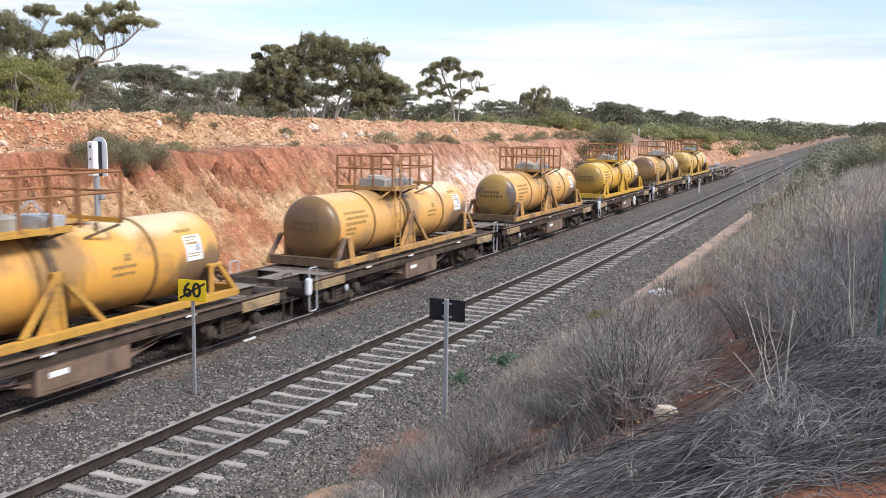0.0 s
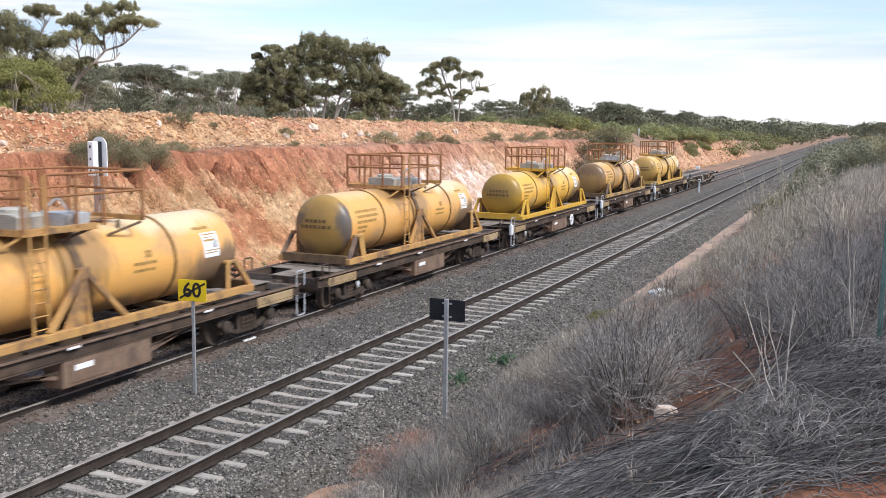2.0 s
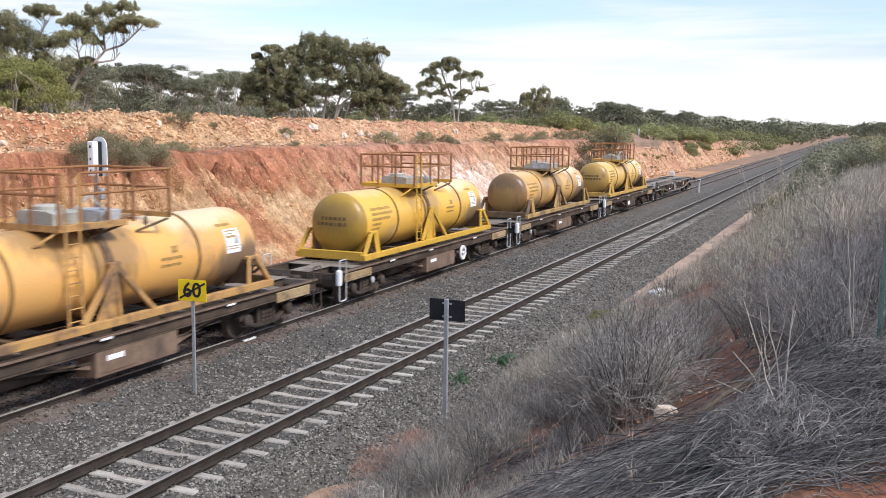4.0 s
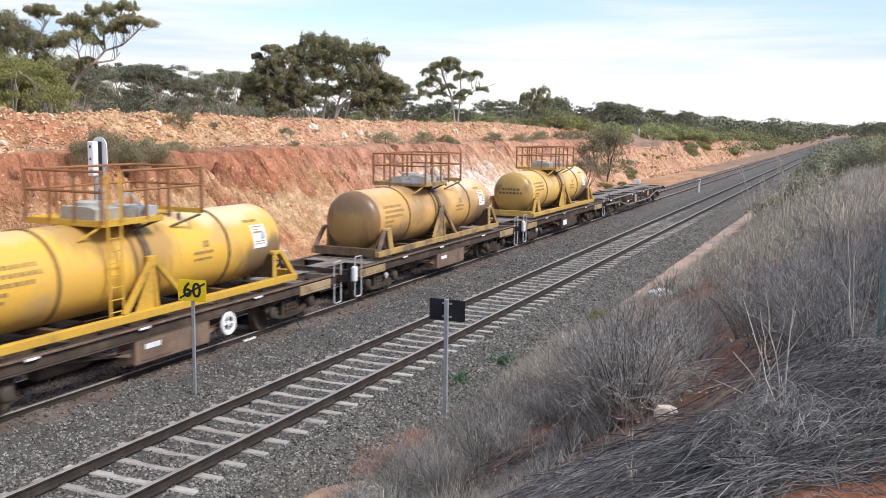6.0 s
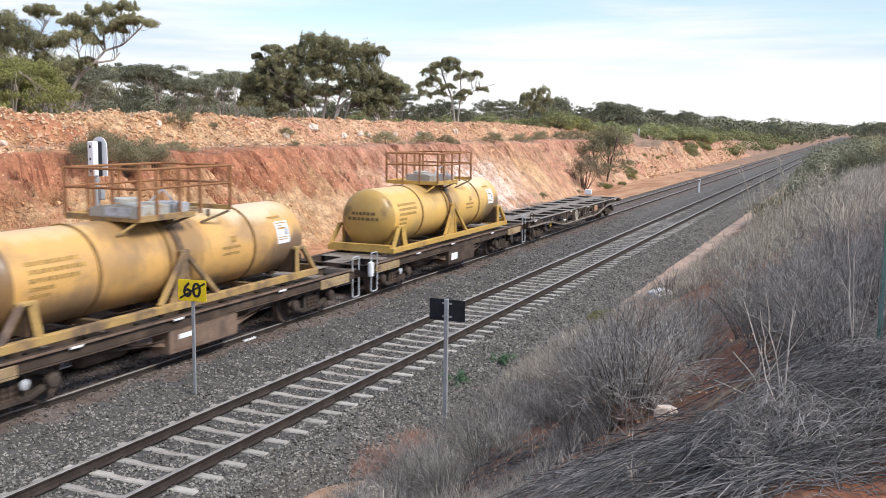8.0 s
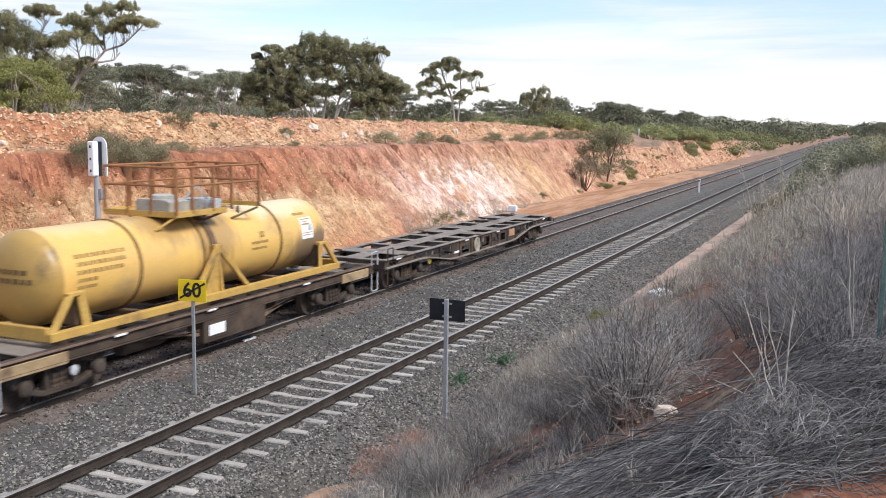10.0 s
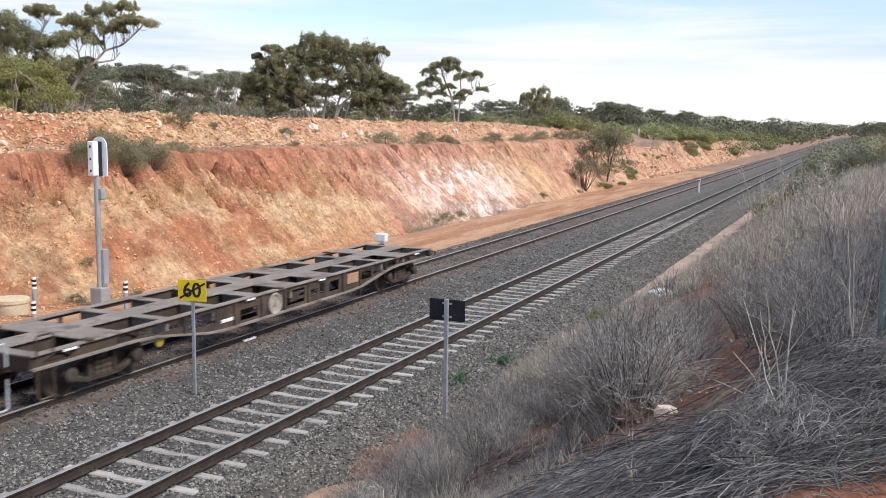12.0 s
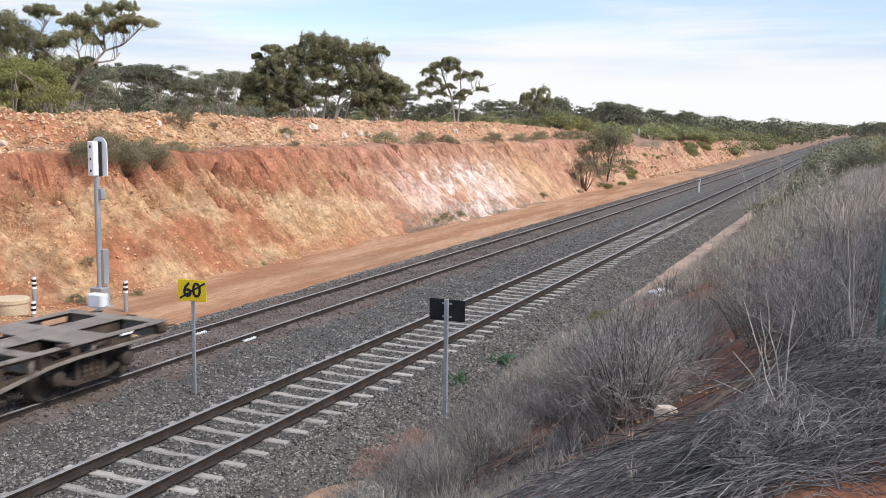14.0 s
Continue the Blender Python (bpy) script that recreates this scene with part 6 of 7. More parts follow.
TALL = (0.125, 0.045)
ACROSS = radians(23.456)
t_lean = put(shaped_gum(1, "tall leaning gum with bare pale stems and umbrella-like leaf clumps",
                        ((0.105, ((0, 0), (0.8, 1.2), (1.35, 2.2), (2.3, 2.95), (2.75, 3.6), (2.7, 4.5))), (0.06, ((2.75, 3.55), (3.7, 3.9), (4.6, 4.7), (4.85, 5.0))),
                         (0.055, ((1.35, 2.2), (1.42, 3.2), (1.35, 4.1))), (0.06, ((2.3, 2.95), (3.3, 3.1), (3.55, 3.5))), (0.05, ((2.75, 3.6), (2.4, 4.2), (2.1, 4.9)))),
                        ((2.6, 5.7, 0.85, 0.5), (2.0, 5.0, 0.75, 0.55), (4.05, 5.85, 0.6, 0.42), (4.4, 5.15, 1.0, 0.30), (3.3, 4.75, 0.6, 0.3), (1.2, 5.15, 0.6, 0.38), (1.35, 4.35, 0.95, 0.42), (2.1, 4.2, 0.5, 0.3), (0.55, 2.85, 0.85, 0.5), (1.8, 3.0, 0.5, 0.25)),
                        M_LEAF, dense=120, leaf_size=(0.13, 0.055), fill=0.15), -29.5, 38.6, ACROSS)
t_crown = put(shaped_gum(11, "tall many-stemmed gum with piled leaf clumps",
                         ((0.13, ((0, 0), (-0.8, 1.8), (-1.5, 2.9), (-1.9, 3.8))), (0.10, ((0, 0), (-0.2, 2.0), (-0.6, 3.4), (-0.3, 4.3))), (0.05, ((-0.5, 3.6), (-0.3, 4.6), (-0.35, 5.4))), (0.09, ((-0.3, 0), (-2.2, 2.4), (-3.2, 4.4)))),
                         ((-0.3, 5.95, 0.85, 0.36), (-1.3, 4.4, 1.3, 0.75), (-2.6, 5.4, 1.1, 0.55), (-2.4, 4.0, 1.2, 0.6), (-3.6, 4.6, 1.2, 0.7), (0.1, 4.2, 0.8, 0.4), (-1.9, 4.95, 0.7, 0.5), (-0.6, 3.3, 0.8, 0.45), (-4.2, 5.7, 1.0, 0.5)),
                         M_LEAF, dense=120, leaf_size=(0.13, 0.055), fill=0.3), -31.5, 40.5, ACROSS)
t_mass = put(shaped_gum(12, "dense olive-green gum with a heavy low crown",
                        ((0.08, ((0, 0), (-0.5, 0.9), (-0.9, 1.7))), (0.07, ((0.2, 0), (0.5, 0.9), (0.8, 1.5))), (0.07, ((-0.9, 0), (-1.7, 1.1), (-2.0, 1.8)))),
                        ((-0.6, 2.35, 1.3, 0.7), (0.75, 1.85, 1.0, 0.55), (-2.0, 2.3, 1.2, 0.75), (-1.1, 1.5, 1.1, 0.5), (-2.6, 1.5, 1.0, 0.5), (0.2, 2.6, 0.8, 0.4)),
                        M_LEAFOLIVE, dense=170, leaf_size=(0.13, 0.055)), -27.6, 35.4, ACROSS)
t_dome = put(shaped_gum(2, "broad dome-shaped mallee gum with many pale stems",
                        ((0.16, ((-0.2, 0), (-1.6, 2.2), (-3.0, 3.9), (-4.6, 5.2))), (0.13, ((0, 0), (0.5, 2.6), (0.7, 4.6), (0.1, 6.6))), (0.13, ((0.7, 0), (1.9, 2.2), (3.8, 3.6), (5.2, 4.6))), (0.11, ((1.0, 0), (1.6, 2.4), (2.8, 4.8), (3.2, 6.6))),
                         (0.10, ((-0.4, 0), (-1.0, 2.6), (-1.6, 4.8), (-2.6, 6.4))), (0.10, ((1.6, 0), (2.6, 2.2), (3.3, 3.4), (4.6, 5.6)))),
                        ((-5.4, 4.6, 1.3, 0.7), (-4.4, 5.4, 1.5, 0.8), (-3.0, 6.0, 1.5, 0.8), (-4.6, 3.8, 1.3, 0.7), (-3.2, 4.6, 1.6, 0.8), (-6.0, 3.7, 0.9, 0.5), (-0.8, 7.5, 1.4, 0.8), (0.6, 7.6, 1.5, 0.8), (0.2, 6.4, 1.6, 1.0), (2.2, 7.2, 1.6, 0.9),
                         (3.6, 6.9, 1.5, 0.9), (1.8, 5.8, 1.7, 1.0), (4.2, 5.6, 1.3, 0.9), (3.2, 4.9, 1.6, 0.9), (-1.4, 5.2, 1.6, 0.9), (0.6, 4.9, 1.5, 0.8), (5.3, 4.4, 1.2, 0.7), (6.2, 4.1, 1.0, 0.5), (7.0, 3.7, 0.8, 0.35), (5.4, 3.0, 1.4, 0.7), (6.3, 2.5, 0.9, 0.6),
                         (-4.3, 7.0, 0.8, 0.32), (-5.6, 6.3, 0.45, 0.28), (5.4, 6.9, 0.7, 0.35), (-2.2, 6.8, 0.9, 0.45), (-5.0, 2.5, 1.6, 0.8), (-2.6, 3.4, 1.4, 0.7), (-3.6, 1.9, 1.3, 0.7), (-6.2, 2.6, 1.0, 0.6), (0.2, 3.4, 1.1, 0.5), (4.0, 2.9, 1.3, 0.7), (2.6, 3.7, 1.2, 0.6), (4.8, 1.8, 1.2, 0.7), (-1.6, 2.4, 1.0, 0.5)),
                        M_LEAF, dense=85, leaf_size=(0.24, 0.11), lift=0.6, fill=0.9), -34.6, 74.5, ACROSS)
t_side = put(gum_tree(3, 6.4, 6.4, 3, 24, "open flat-topped gum in the belt behind the mound", M_LEAFDARK, per=520, low=0.5, clump_r=0.95, leaf_size=(0.2, 0.085)), -36, 89, 2.0)
t_thin = put(shaped_gum(4, "sparse gum with a see-through crown",
                        ((0.13, ((0, 0), (-0.6, 2.0), (-1.6, 4.2), (-2.0, 5.6))), (0.10, ((0, 0), (0.5, 2.6), (0.4, 4.0), (0.9, 5.0))), (0.07, ((0.2, 1.2), (1.8, 2.6), (3.4, 3.2), (4.6, 3.6))), (0.06, ((-0.5, 1.8), (-2.4, 3.0), (-3.6, 3.8)))),
                        ((-0.8, 6.2, 1.1, 0.42), (-2.1, 5.6, 1.2, 0.45), (-3.3, 4.9, 1.0, 0.42), (0.8, 4.4, 1.1, 0.6), (2.2, 4.7, 0.8, 0.4), (-2.8, 4.0, 0.9, 0.4), (-3.8, 3.4, 0.9, 0.4), (-1.0, 3.2, 0.9, 0.35), (1.0, 2.6, 0.8, 0.3), (3.0, 3.0, 0.7, 0.4), (-4.0, 2.2, 1.0, 0.5), (-0.4, 5.3, 0.9, 0.4), (-2.2, 2.4, 0.9, 0.4), (0.2, 1.9, 0.9, 0.4)),
                        M_LEAF, dense=55, leaf_size=(0.19, 0.08), lift=2.4, fill=0.8), -34.3, 105.2, ACROSS)
t_small = put(shaped_gum(5, "slender young gum with a narrow open crown",
                         ((0.09, ((0, 0), (-0.1, 1.8), (-0.4, 3.6), (-0.3, 5.2))), (0.08, ((0.4, 0), (0.5, 1.8), (0.9, 3.6), (1.2, 5.4)))),
                         ((-1.1, 4.7, 0.9, 0.7), (0.1, 5.3, 0.9, 0.7), (1.2, 5.6, 0.9, 0.7), (-0.4, 3.9, 1.2, 0.7), (1.1, 4.4, 1.2, 0.8), (1.9, 4.4, 0.7, 0.5), (-1.6, 3.9, 0.6, 0.5), (0.4, 3.1, 1.1, 0.5)),
                         M_LEAFGREY, dense=75, leaf_size=(0.2, 0.09), lift=1.7), -31.2, 125.2, ACROSS)
t_olive = put(gum_tree(6, 4.2, 6.4, 5, 46, "bushy yellow-green gum at the edge of the mound", M_LEAFOLIVE, per=620, low=0.22, clump_r=0.85, leaf_size=TALL), -26.5, 33.0, 0.0)
t_tall = put(gum_tree(7, 8.0, 5.6, 3, 22, "tall gum with high flat-topped leaf clumps", M_LEAF, per=640, low=0.55, clump_r=0.85, leaf_size=TALL), -56, 58, 0.7)
t_far = put(gum_tree(8, 6.6, 6.0, 3, 26, "distant gum in the scrub beyond the cutting", M_LEAFFAR, per=150, low=0.5, clump_r=1.1, leaf_size=(0.26, 0.16), fine=2), -46, 128, 0.7)
rng_t = random.Random(12)
for x, y, src, s in ((-45, 64, t_side, 0.95), (-45, 69, t_side, 0.9), (-45, 75, t_side, 1.0), (-49, 82, t_side, 0.95), (-44, 55, t_side, 0.85), (-40, 60, t_olive, 0.9), (-50, 60, t_tall, 0.8),
                     (-31, 31, t_tall, 0.95), (-36, 33, t_olive, 1.1), (-27, 29.5, t_olive, 0.85), (-38, 44, t_side, 0.75), (-46, 90, t_side, 0.9), (-44, 84, t_side, 0.9), (-33, 36.5, t_tall, 0.9),
                     (-34, 52, t_olive, 0.6), (-37, 58, t_olive, 0.75), (-36, 46, t_side, 0.7), (-58, 72, t_tall, 0.9), (-55, 110, t_side, 1.0), (-42, 66, t_side, 0.8), (-40, 51, t_side, 0.75), (-52, 52, t_side, 1.1), (-48, 45, t_side, 1.1), (-60, 62, t_side, 1.1), (-62, 70, t_side, 1.1), (-62, 78, t_side, 1.15), (-64, 86, t_side, 1.15), (-58, 56, t_olive, 1.3), (-56, 66, t_olive, 1.4), (-58, 80, t_olive, 1.4),
                     (-42, 57, t_olive, 0.8), (-41, 70, t_olive, 0.85), (-43, 79, t_olive, 0.9), (-40, 45, t_olive, 0.8), (-46, 50, t_olive, 1.1), (-30, 35, t_olive, 0.7), (-40, 96, t_olive, 0.9), (-42, 104, t_side, 0.8), (-46, 112, t_side, 0.85)):
    if (src is not t_tall or y > 48) and not (src is t_olive and x < -33):
        copy_at(src, x, y, rng_t.uniform(0, 6.28), s * rng_t.uniform(0.93, 1.07))
for k in range(95):
    y = 105 + 480 * (k / 95) ** 1.25 + rng_t.uniform(-6, 6)
    x = -rng_t.uniform(30, 60) - 0.03 * y
    copy_at(t_far, x, y, rng_t.uniform(0, 6.28), rng_t.uniform(0.85, 1.2) * (0.62 if y < 160 else 0.95 if y < 230 else 1.35))
for x, y, s in ((13.5, 280, 0.95), (16, 300, 1.1), (18.5, 290, 1.0), (21, 310, 1.15), (24, 300, 1.1), (15, 340, 1.1)):
    copy_at(t_far, x, y, rng_t.uniform(0, 6.28), s)
for k in range(14):
    copy_at(t_far, rng_t.uniform(16, 70), rng_t.uniform(230, 520), rng_t.uniform(0, 6.28), rng_t.uniform(0.7, 1.1))


def shrub(seed, h, w, label, leaf, clumps=26, per=130, name="shrub", group="green shrubs above the cutting", leaf_size=(0.16, 0.05), foot=0.25):
    rng = np.random.default_rng(seed)
    t = tagged(new(name), label, "shrub", group=group)
    a = rng.uniform(0, math.tau, clumps)
    q = np.sqrt(rng.random(clumps))
    z = h * (foot + (0.9 - foot) * np.sqrt(np.clip(1 - q ** 2, 0, 1)) * rng.uniform(0.55, 1.0, clumps))
    C = np.stack([np.cos(a) * q * w * 0.42, np.sin(a) * q * w * 0.42, z], 1)
    S = np.stack([C[:, 0] * 0.12, C[:, 1] * 0.12, np.full(clumps, -0.1)], 1)
    B = bezier(S, S * 0.5 + C * 0.5 + np.array([0, 0, -0.1 * h]) + rng.normal(size=C.shape) * 0.05 * h, C, 4)
    v, f = tubes(B, np.linspace(0.016, 0.005, 4)[None] * h * np.ones((clumps, 1)), 3)
    part("branchwork", None, None, t, data=array_mesh("branchwork", v, f, M_DARKBARK, True))
    R = np.array([0.26 * w, 0.26 * w, 0.24 * h])[None] * rng.uniform(0.55, 1.0, (clumps, 1))
    v, f = leaf_cloud(rng, C, R, per, *leaf_size, shell=0.5, droop=-0.3, fuzz=0.07, face=0.95)
    part("foliage", None, None, t, data=array_mesh("foliage", v, f, leaf))
    return t


s_green = put(shrub(21, 1.7, 2.9, "rounded green shrub above the cutting", M_LEAFGREEN, 26, 130, leaf_size=(0.12, 0.075), foot=0.08), -24, 62)
s_olive = put(shrub(22, 1.6, 2.8, "rounded olive-green shrub above the cutting", M_LEAFOLIVE, 26, 130, leaf_size=(0.12, 0.075), foot=0.08), -24, 67)
s_grey = put(shrub(23, 0.75, 1.5, "low grey-green saltbush on bare earth", M_LEAFGREY, clumps=18, per=110, group="saltbush on the bench", leaf_size=(0.085, 0.03), foot=0.1), -17.4, 30)
s_bench = put(shrub(25, 1.7, 2.4, "olive bush hanging over the crest of the cutting", M_LEAFGREY, clumps=34, per=220, name="crest_bush", group="bushes on the crest", leaf_size=(0.085, 0.03), foot=0.08), -15.6, 26.7, 0.0, 0.85)
s_under = put(shrub(27, 3.0, 4.4, "dark grey-green understorey bush among the gums", M_LEAFDARK, 34, 100, name="understorey_bush", group="understorey behind the mound", leaf_size=(0.20, 0.10), foot=0.06), -44, 62)
rng_s = random.Random(31)
for k in range(150):
    y = 30 + 105 * k / 150 + rng_s.uniform(-2, 2)
    row = (0, 7, 14)[k % 3]
    copy_at(s_under, -rng_s.uniform(36, 41) - row - 0.25 * y - (4 if y < 60 else 0), y, rng_s.uniform(0, 6.28), rng_s.uniform(0.95, 1.35) + 0.02 * row)
for k in range(125):
    y = 102 + 90 * (k / 125) ** 1.2 + rng_s.uniform(-4, 4)
    x = -16.8 - (11 if k % 2 else 20) * rng_s.random() ** 1.4 - (3.0 if y < 118 else 0) + (2.0 if y > 150 else 0)
    if abs(x + 15.9 + 0.2145 * (y - 120)) < 2.6 and y < 141:
        continue
    copy_at(rng_s.choice([s_green, s_olive, s_green]), x, y, rng_s.uniform(0, 6.28), rng_s.uniform(0.9, 1.6))
for k in range(38):
    y = 22 + k * 2.3 + rng_s.uniform(-1, 1)
    copy_at(rng_s.choice([s_green, s_olive, s_grey]), -rng_s.uniform(23.5, 30), y, rng_s.uniform(0, 6.28), rng_s.uniform(0.55, 0.95))
for k in range(32):
    y = 20 + 95 * rng_s.random()
    copy_at(s_grey, -rng_s.choice([16.6, 17.0, 17.4, 17.6, 19.0]) + rng_s.uniform(-0.4, 0.4), y, rng_s.uniform(0, 6.28), rng_s.uniform(0.25, 0.7))
for x, y, s in ((-15.8, 30.0, 0.8), (-15.5, 28.2, 0.78)):
    copy_at(s_bench, x, y, rng_s.uniform(0, 6.28), s)
# bushes that stand out along the crest and on the mound
for x, y, s in ((-18.9, 35.6, 1.0), (-18.8, 44.3, 0.7), (-16.6, 52.1, 1.2), (-17.0, 58.0, 1.2), (-16.4, 61, 1.0), (-16.6, 70.2, 1.2), (-16.9, 78.5, 1.2), (-17.0, 91, 1.4), (-17.2, 96, 1.5), (-17.0, 103, 1.6), (-17, 84, 1.1)):
    copy_at(s_grey, x, y, rng_s.uniform(0, 6.28), s)
for k in range(20):
    y = 84 + 60 * rng_s.random()
    copy_at(rng_s.choice([s_grey, s_olive]), -rng_s.uniform(11.5, 15.5), y, rng_s.uniform(0, 6.28), rng_s.uniform(0.25, 0.6))
# right-hand scrub in the distance
def room_at(x, y):
    """Height left under the line of sight to the dirt verge."""
    edge = float(np.interp(y * 6.8 / max(0.4, 9.84 - x), [24, 34, 60], [2.3, 3.2, 3.7]))
    return max(0.2, -0.66 + 5.85 / (9.84 - edge) * (x - edge) - g_at(x, y)) if x < 9.2 else 0.75


for k in range(90):
    y = 46 + 150 * (k / 90) ** 1.1
    x = rng_s.uniform(4.2 if y > 108 else 6.4, 13)
    top = rng_s.uniform(0.8, 1.15) * (2.6 if x > 5.5 else 2.0)
    if y < 100:
        top = min(top, room_at(x, y) + 0.25 + (0.9 if x > 7.5 else 0))
    src, h = rng_s.choice([(s_under, 3.0), (s_grey, 0.75), (s_grey, 0.75), (s_under, 3.0)])
    if top > 0.4:
        copy_at(src, x, y, rng_s.uniform(0, 6.28), top / h if h > 1 else min(1.7, top / h), sz=1.0 if h > 1 else max(1.0, top / h / 1.7))


def far_scrub():
    """Shrubs past the near ones, down to the line."""
    rng = np.random.default_rng(98)
    n = 420
    y = 180 + 330 * rng.random(n) ** 1.2
    x = np.where(rng.random(n) < 0.75, -12.5 - 30 * rng.random(n) ** 1.4, 6.5 + 14 * rng.random(n))
    r = rng.uniform(0.9, 1.9, n)
    C = np.stack([x, y, height(x, y) + r * 0.55], 1)
    v, f = leaf_cloud(rng, C, np.stack([r * 1.25, r * 1.25, r * 0.8], 1), 180, 0.38, 0.30, shell=0.62, droop=0.0, fuzz=0.04, face=0.95)
    tagged(new("far_scrub", array_mesh("far_scrub", v, f, M_LEAFGREEN)), "green scrub along the line in the distance", "scrub", kind="stuff")


far_scrub()


def far_woods():
    """Scrub and woodland out to the skyline on both sides of the line."""
    rng = np.random.default_rng(99)
    chunks = []
    for n, y0, y1, per, big in ((380, 230, 520, 280, 0.20), (800, 480, 2200, 110, 0.32)):
        y = y0 + (y1 - y0) * rng.random(n) ** 1.5
        x = np.where(rng.random(n) < 0.72, -rng.uniform(np.where(y > 300, 11, 22), 60 + 0.35 * y, n), rng.uniform(np.where(y > 300, 8, 18), 40 + 0.25 * y, n))
        x = np.where(y > 930, rng.uniform(-0.35 * y, 0.2 * y, n), x)
        r = rng.uniform(1.8, 3.6, n) * (1 + y / 900)
        C = np.stack([x, y, height(x, y) + r * 0.85], 1)
        chunks.append(leaf_cloud(rng, C, np.stack([r * 1.25, r * 1.25, r * 0.8], 1), per, np.repeat(r * big, per), np.repeat(r * big * 0.72, per), shell=0.6, droop=0.0, fuzz=0.03, face=0.95))
    v, f = join_arrays(chunks)
    tagged(new("far_woods", array_mesh("far_woods", v, f, M_LEAFFAR)), "distant grey-green woodland along the skyline", "woodland", kind="stuff")


far_woods()

# the small tree and its dry neighbour on the cutting's foot
t_slope = put(gum_tree(9, 3.9, 3.2, 3, 40, "small olive gum growing from the foot of the cutting", M_LEAFGREY, per=230, low=0.1, clump_r=0.75, bark=M_DARKBARK, leaf_size=(0.15, 0.05)), -12.5, 90.5, 0.4, 1.5, sink=0.2)
s_dry = put(shrub(24, 2.5, 2.6, "half-dry brown-grey shrub with a dark stem", M_DRYLEAF, clumps=22, per=90, name="dry_tree", group="bushes at the cutting's foot"), -12.0, 81.0, 0.0, 1.25)
for x, y, s in ((-11.9, 50.5, 0.75), (-11.8, 52.5, 0.6), (-11.9, 48.8, 0.5), (-12.1, 69.5, 0.6), (-11.9, 23.0, 0.4), (-11.4, 24.0, 0.33), (-12.2, 22.2, 0.45), (-13.2, 23.8, 0.35), (-11.6, 31.5, 0.25), (-12.0, 86, 0.7), (-11.8, 78.8, 0.5)):
    copy_at(s_grey, x, y, rng_s.uniform(0, 6.28), s)


def dry_bush(seed, h, w, stems, twigs, label, m=None, name="dry_shrub", flop=0.3, r=0.004, group="dry shrubs on the near bank", k1=5, k2=4):
    """Leafless shrub: many thin curved stems with finer twigs."""
    rng = np.random.default_rng(seed)
    t = tagged(new(name), label, "shrub", group=group)
    a = rng.uniform(0, math.tau, stems)
    q = rng.random(stems) ** 0.6
    top = np.stack([np.cos(a) * q * w / 2, np.sin(a) * q * w / 2, h * (1 - 0.5 * q ** 2) * rng.uniform(0.5, 1.0, stems)], 1)
    base = np.stack([np.cos(a) * 0.14 * w * rng.random(stems), np.sin(a) * 0.14 * w * rng.random(stems), np.full(stems, -0.05)], 1)
    mid = base * 0.5 + top * 0.5 + np.stack([-np.cos(a) * q * w * 0.10, -np.sin(a) * q * w * 0.10, 0.08 * h * np.ones(stems)], 1) + rng.normal(size=(stems, 3)) * 0.07 * h
    P = bezier(base, mid, top, k1)
    P[:, 1:] += rng.normal(size=P[:, 1:].shape) * 0.022 * h
    v, f = tubes(P, np.linspace(r * 1.5, r * 0.5, k1)[None] * rng.uniform(0.6, 1.4, (stems, 1)))
    tagged(part("branchwork", None, None, t, data=array_mesh("branchwork", v, f, m or M_TWIG)), kind="stuff")
    i, j = rng.integers(0, stems, twigs), rng.integers(1, k1 - 1, twigs)
    u = rng.random((twigs, 1))
    S = P[i, j] * (1 - u) + P[i, j + 1] * u
    d = P[i, j + 1] - P[i, j - 1]
    d /= np.linalg.norm(d, axis=1, keepdims=True) + 1e-9
    d = d + rng.normal(size=d.shape) * 0.65
    d[:, 2] += 0.15 - flop * rng.random(twigs)
    d /= np.linalg.norm(d, axis=1, keepdims=True)
    L = h * rng.uniform(0.12, 0.38, twigs)[:, None]
    E = S + d * L
    T = bezier(S, S + d * L * 0.5 + rng.normal(size=d.shape) * 0.06 * h, E + np.array([0, 0, -0.05 * flop]) * L, k2)
    v, f = tubes(T, np.linspace(r * 0.6, r * 0.28, k2)[None] * np.ones((twigs, 1)))
    tagged(part("spray", None, None, t, "fine dry twigs", data=array_mesh("spray", v, f, m or M_TWIG)), "fine dry twigs", kind="stuff")
    return t


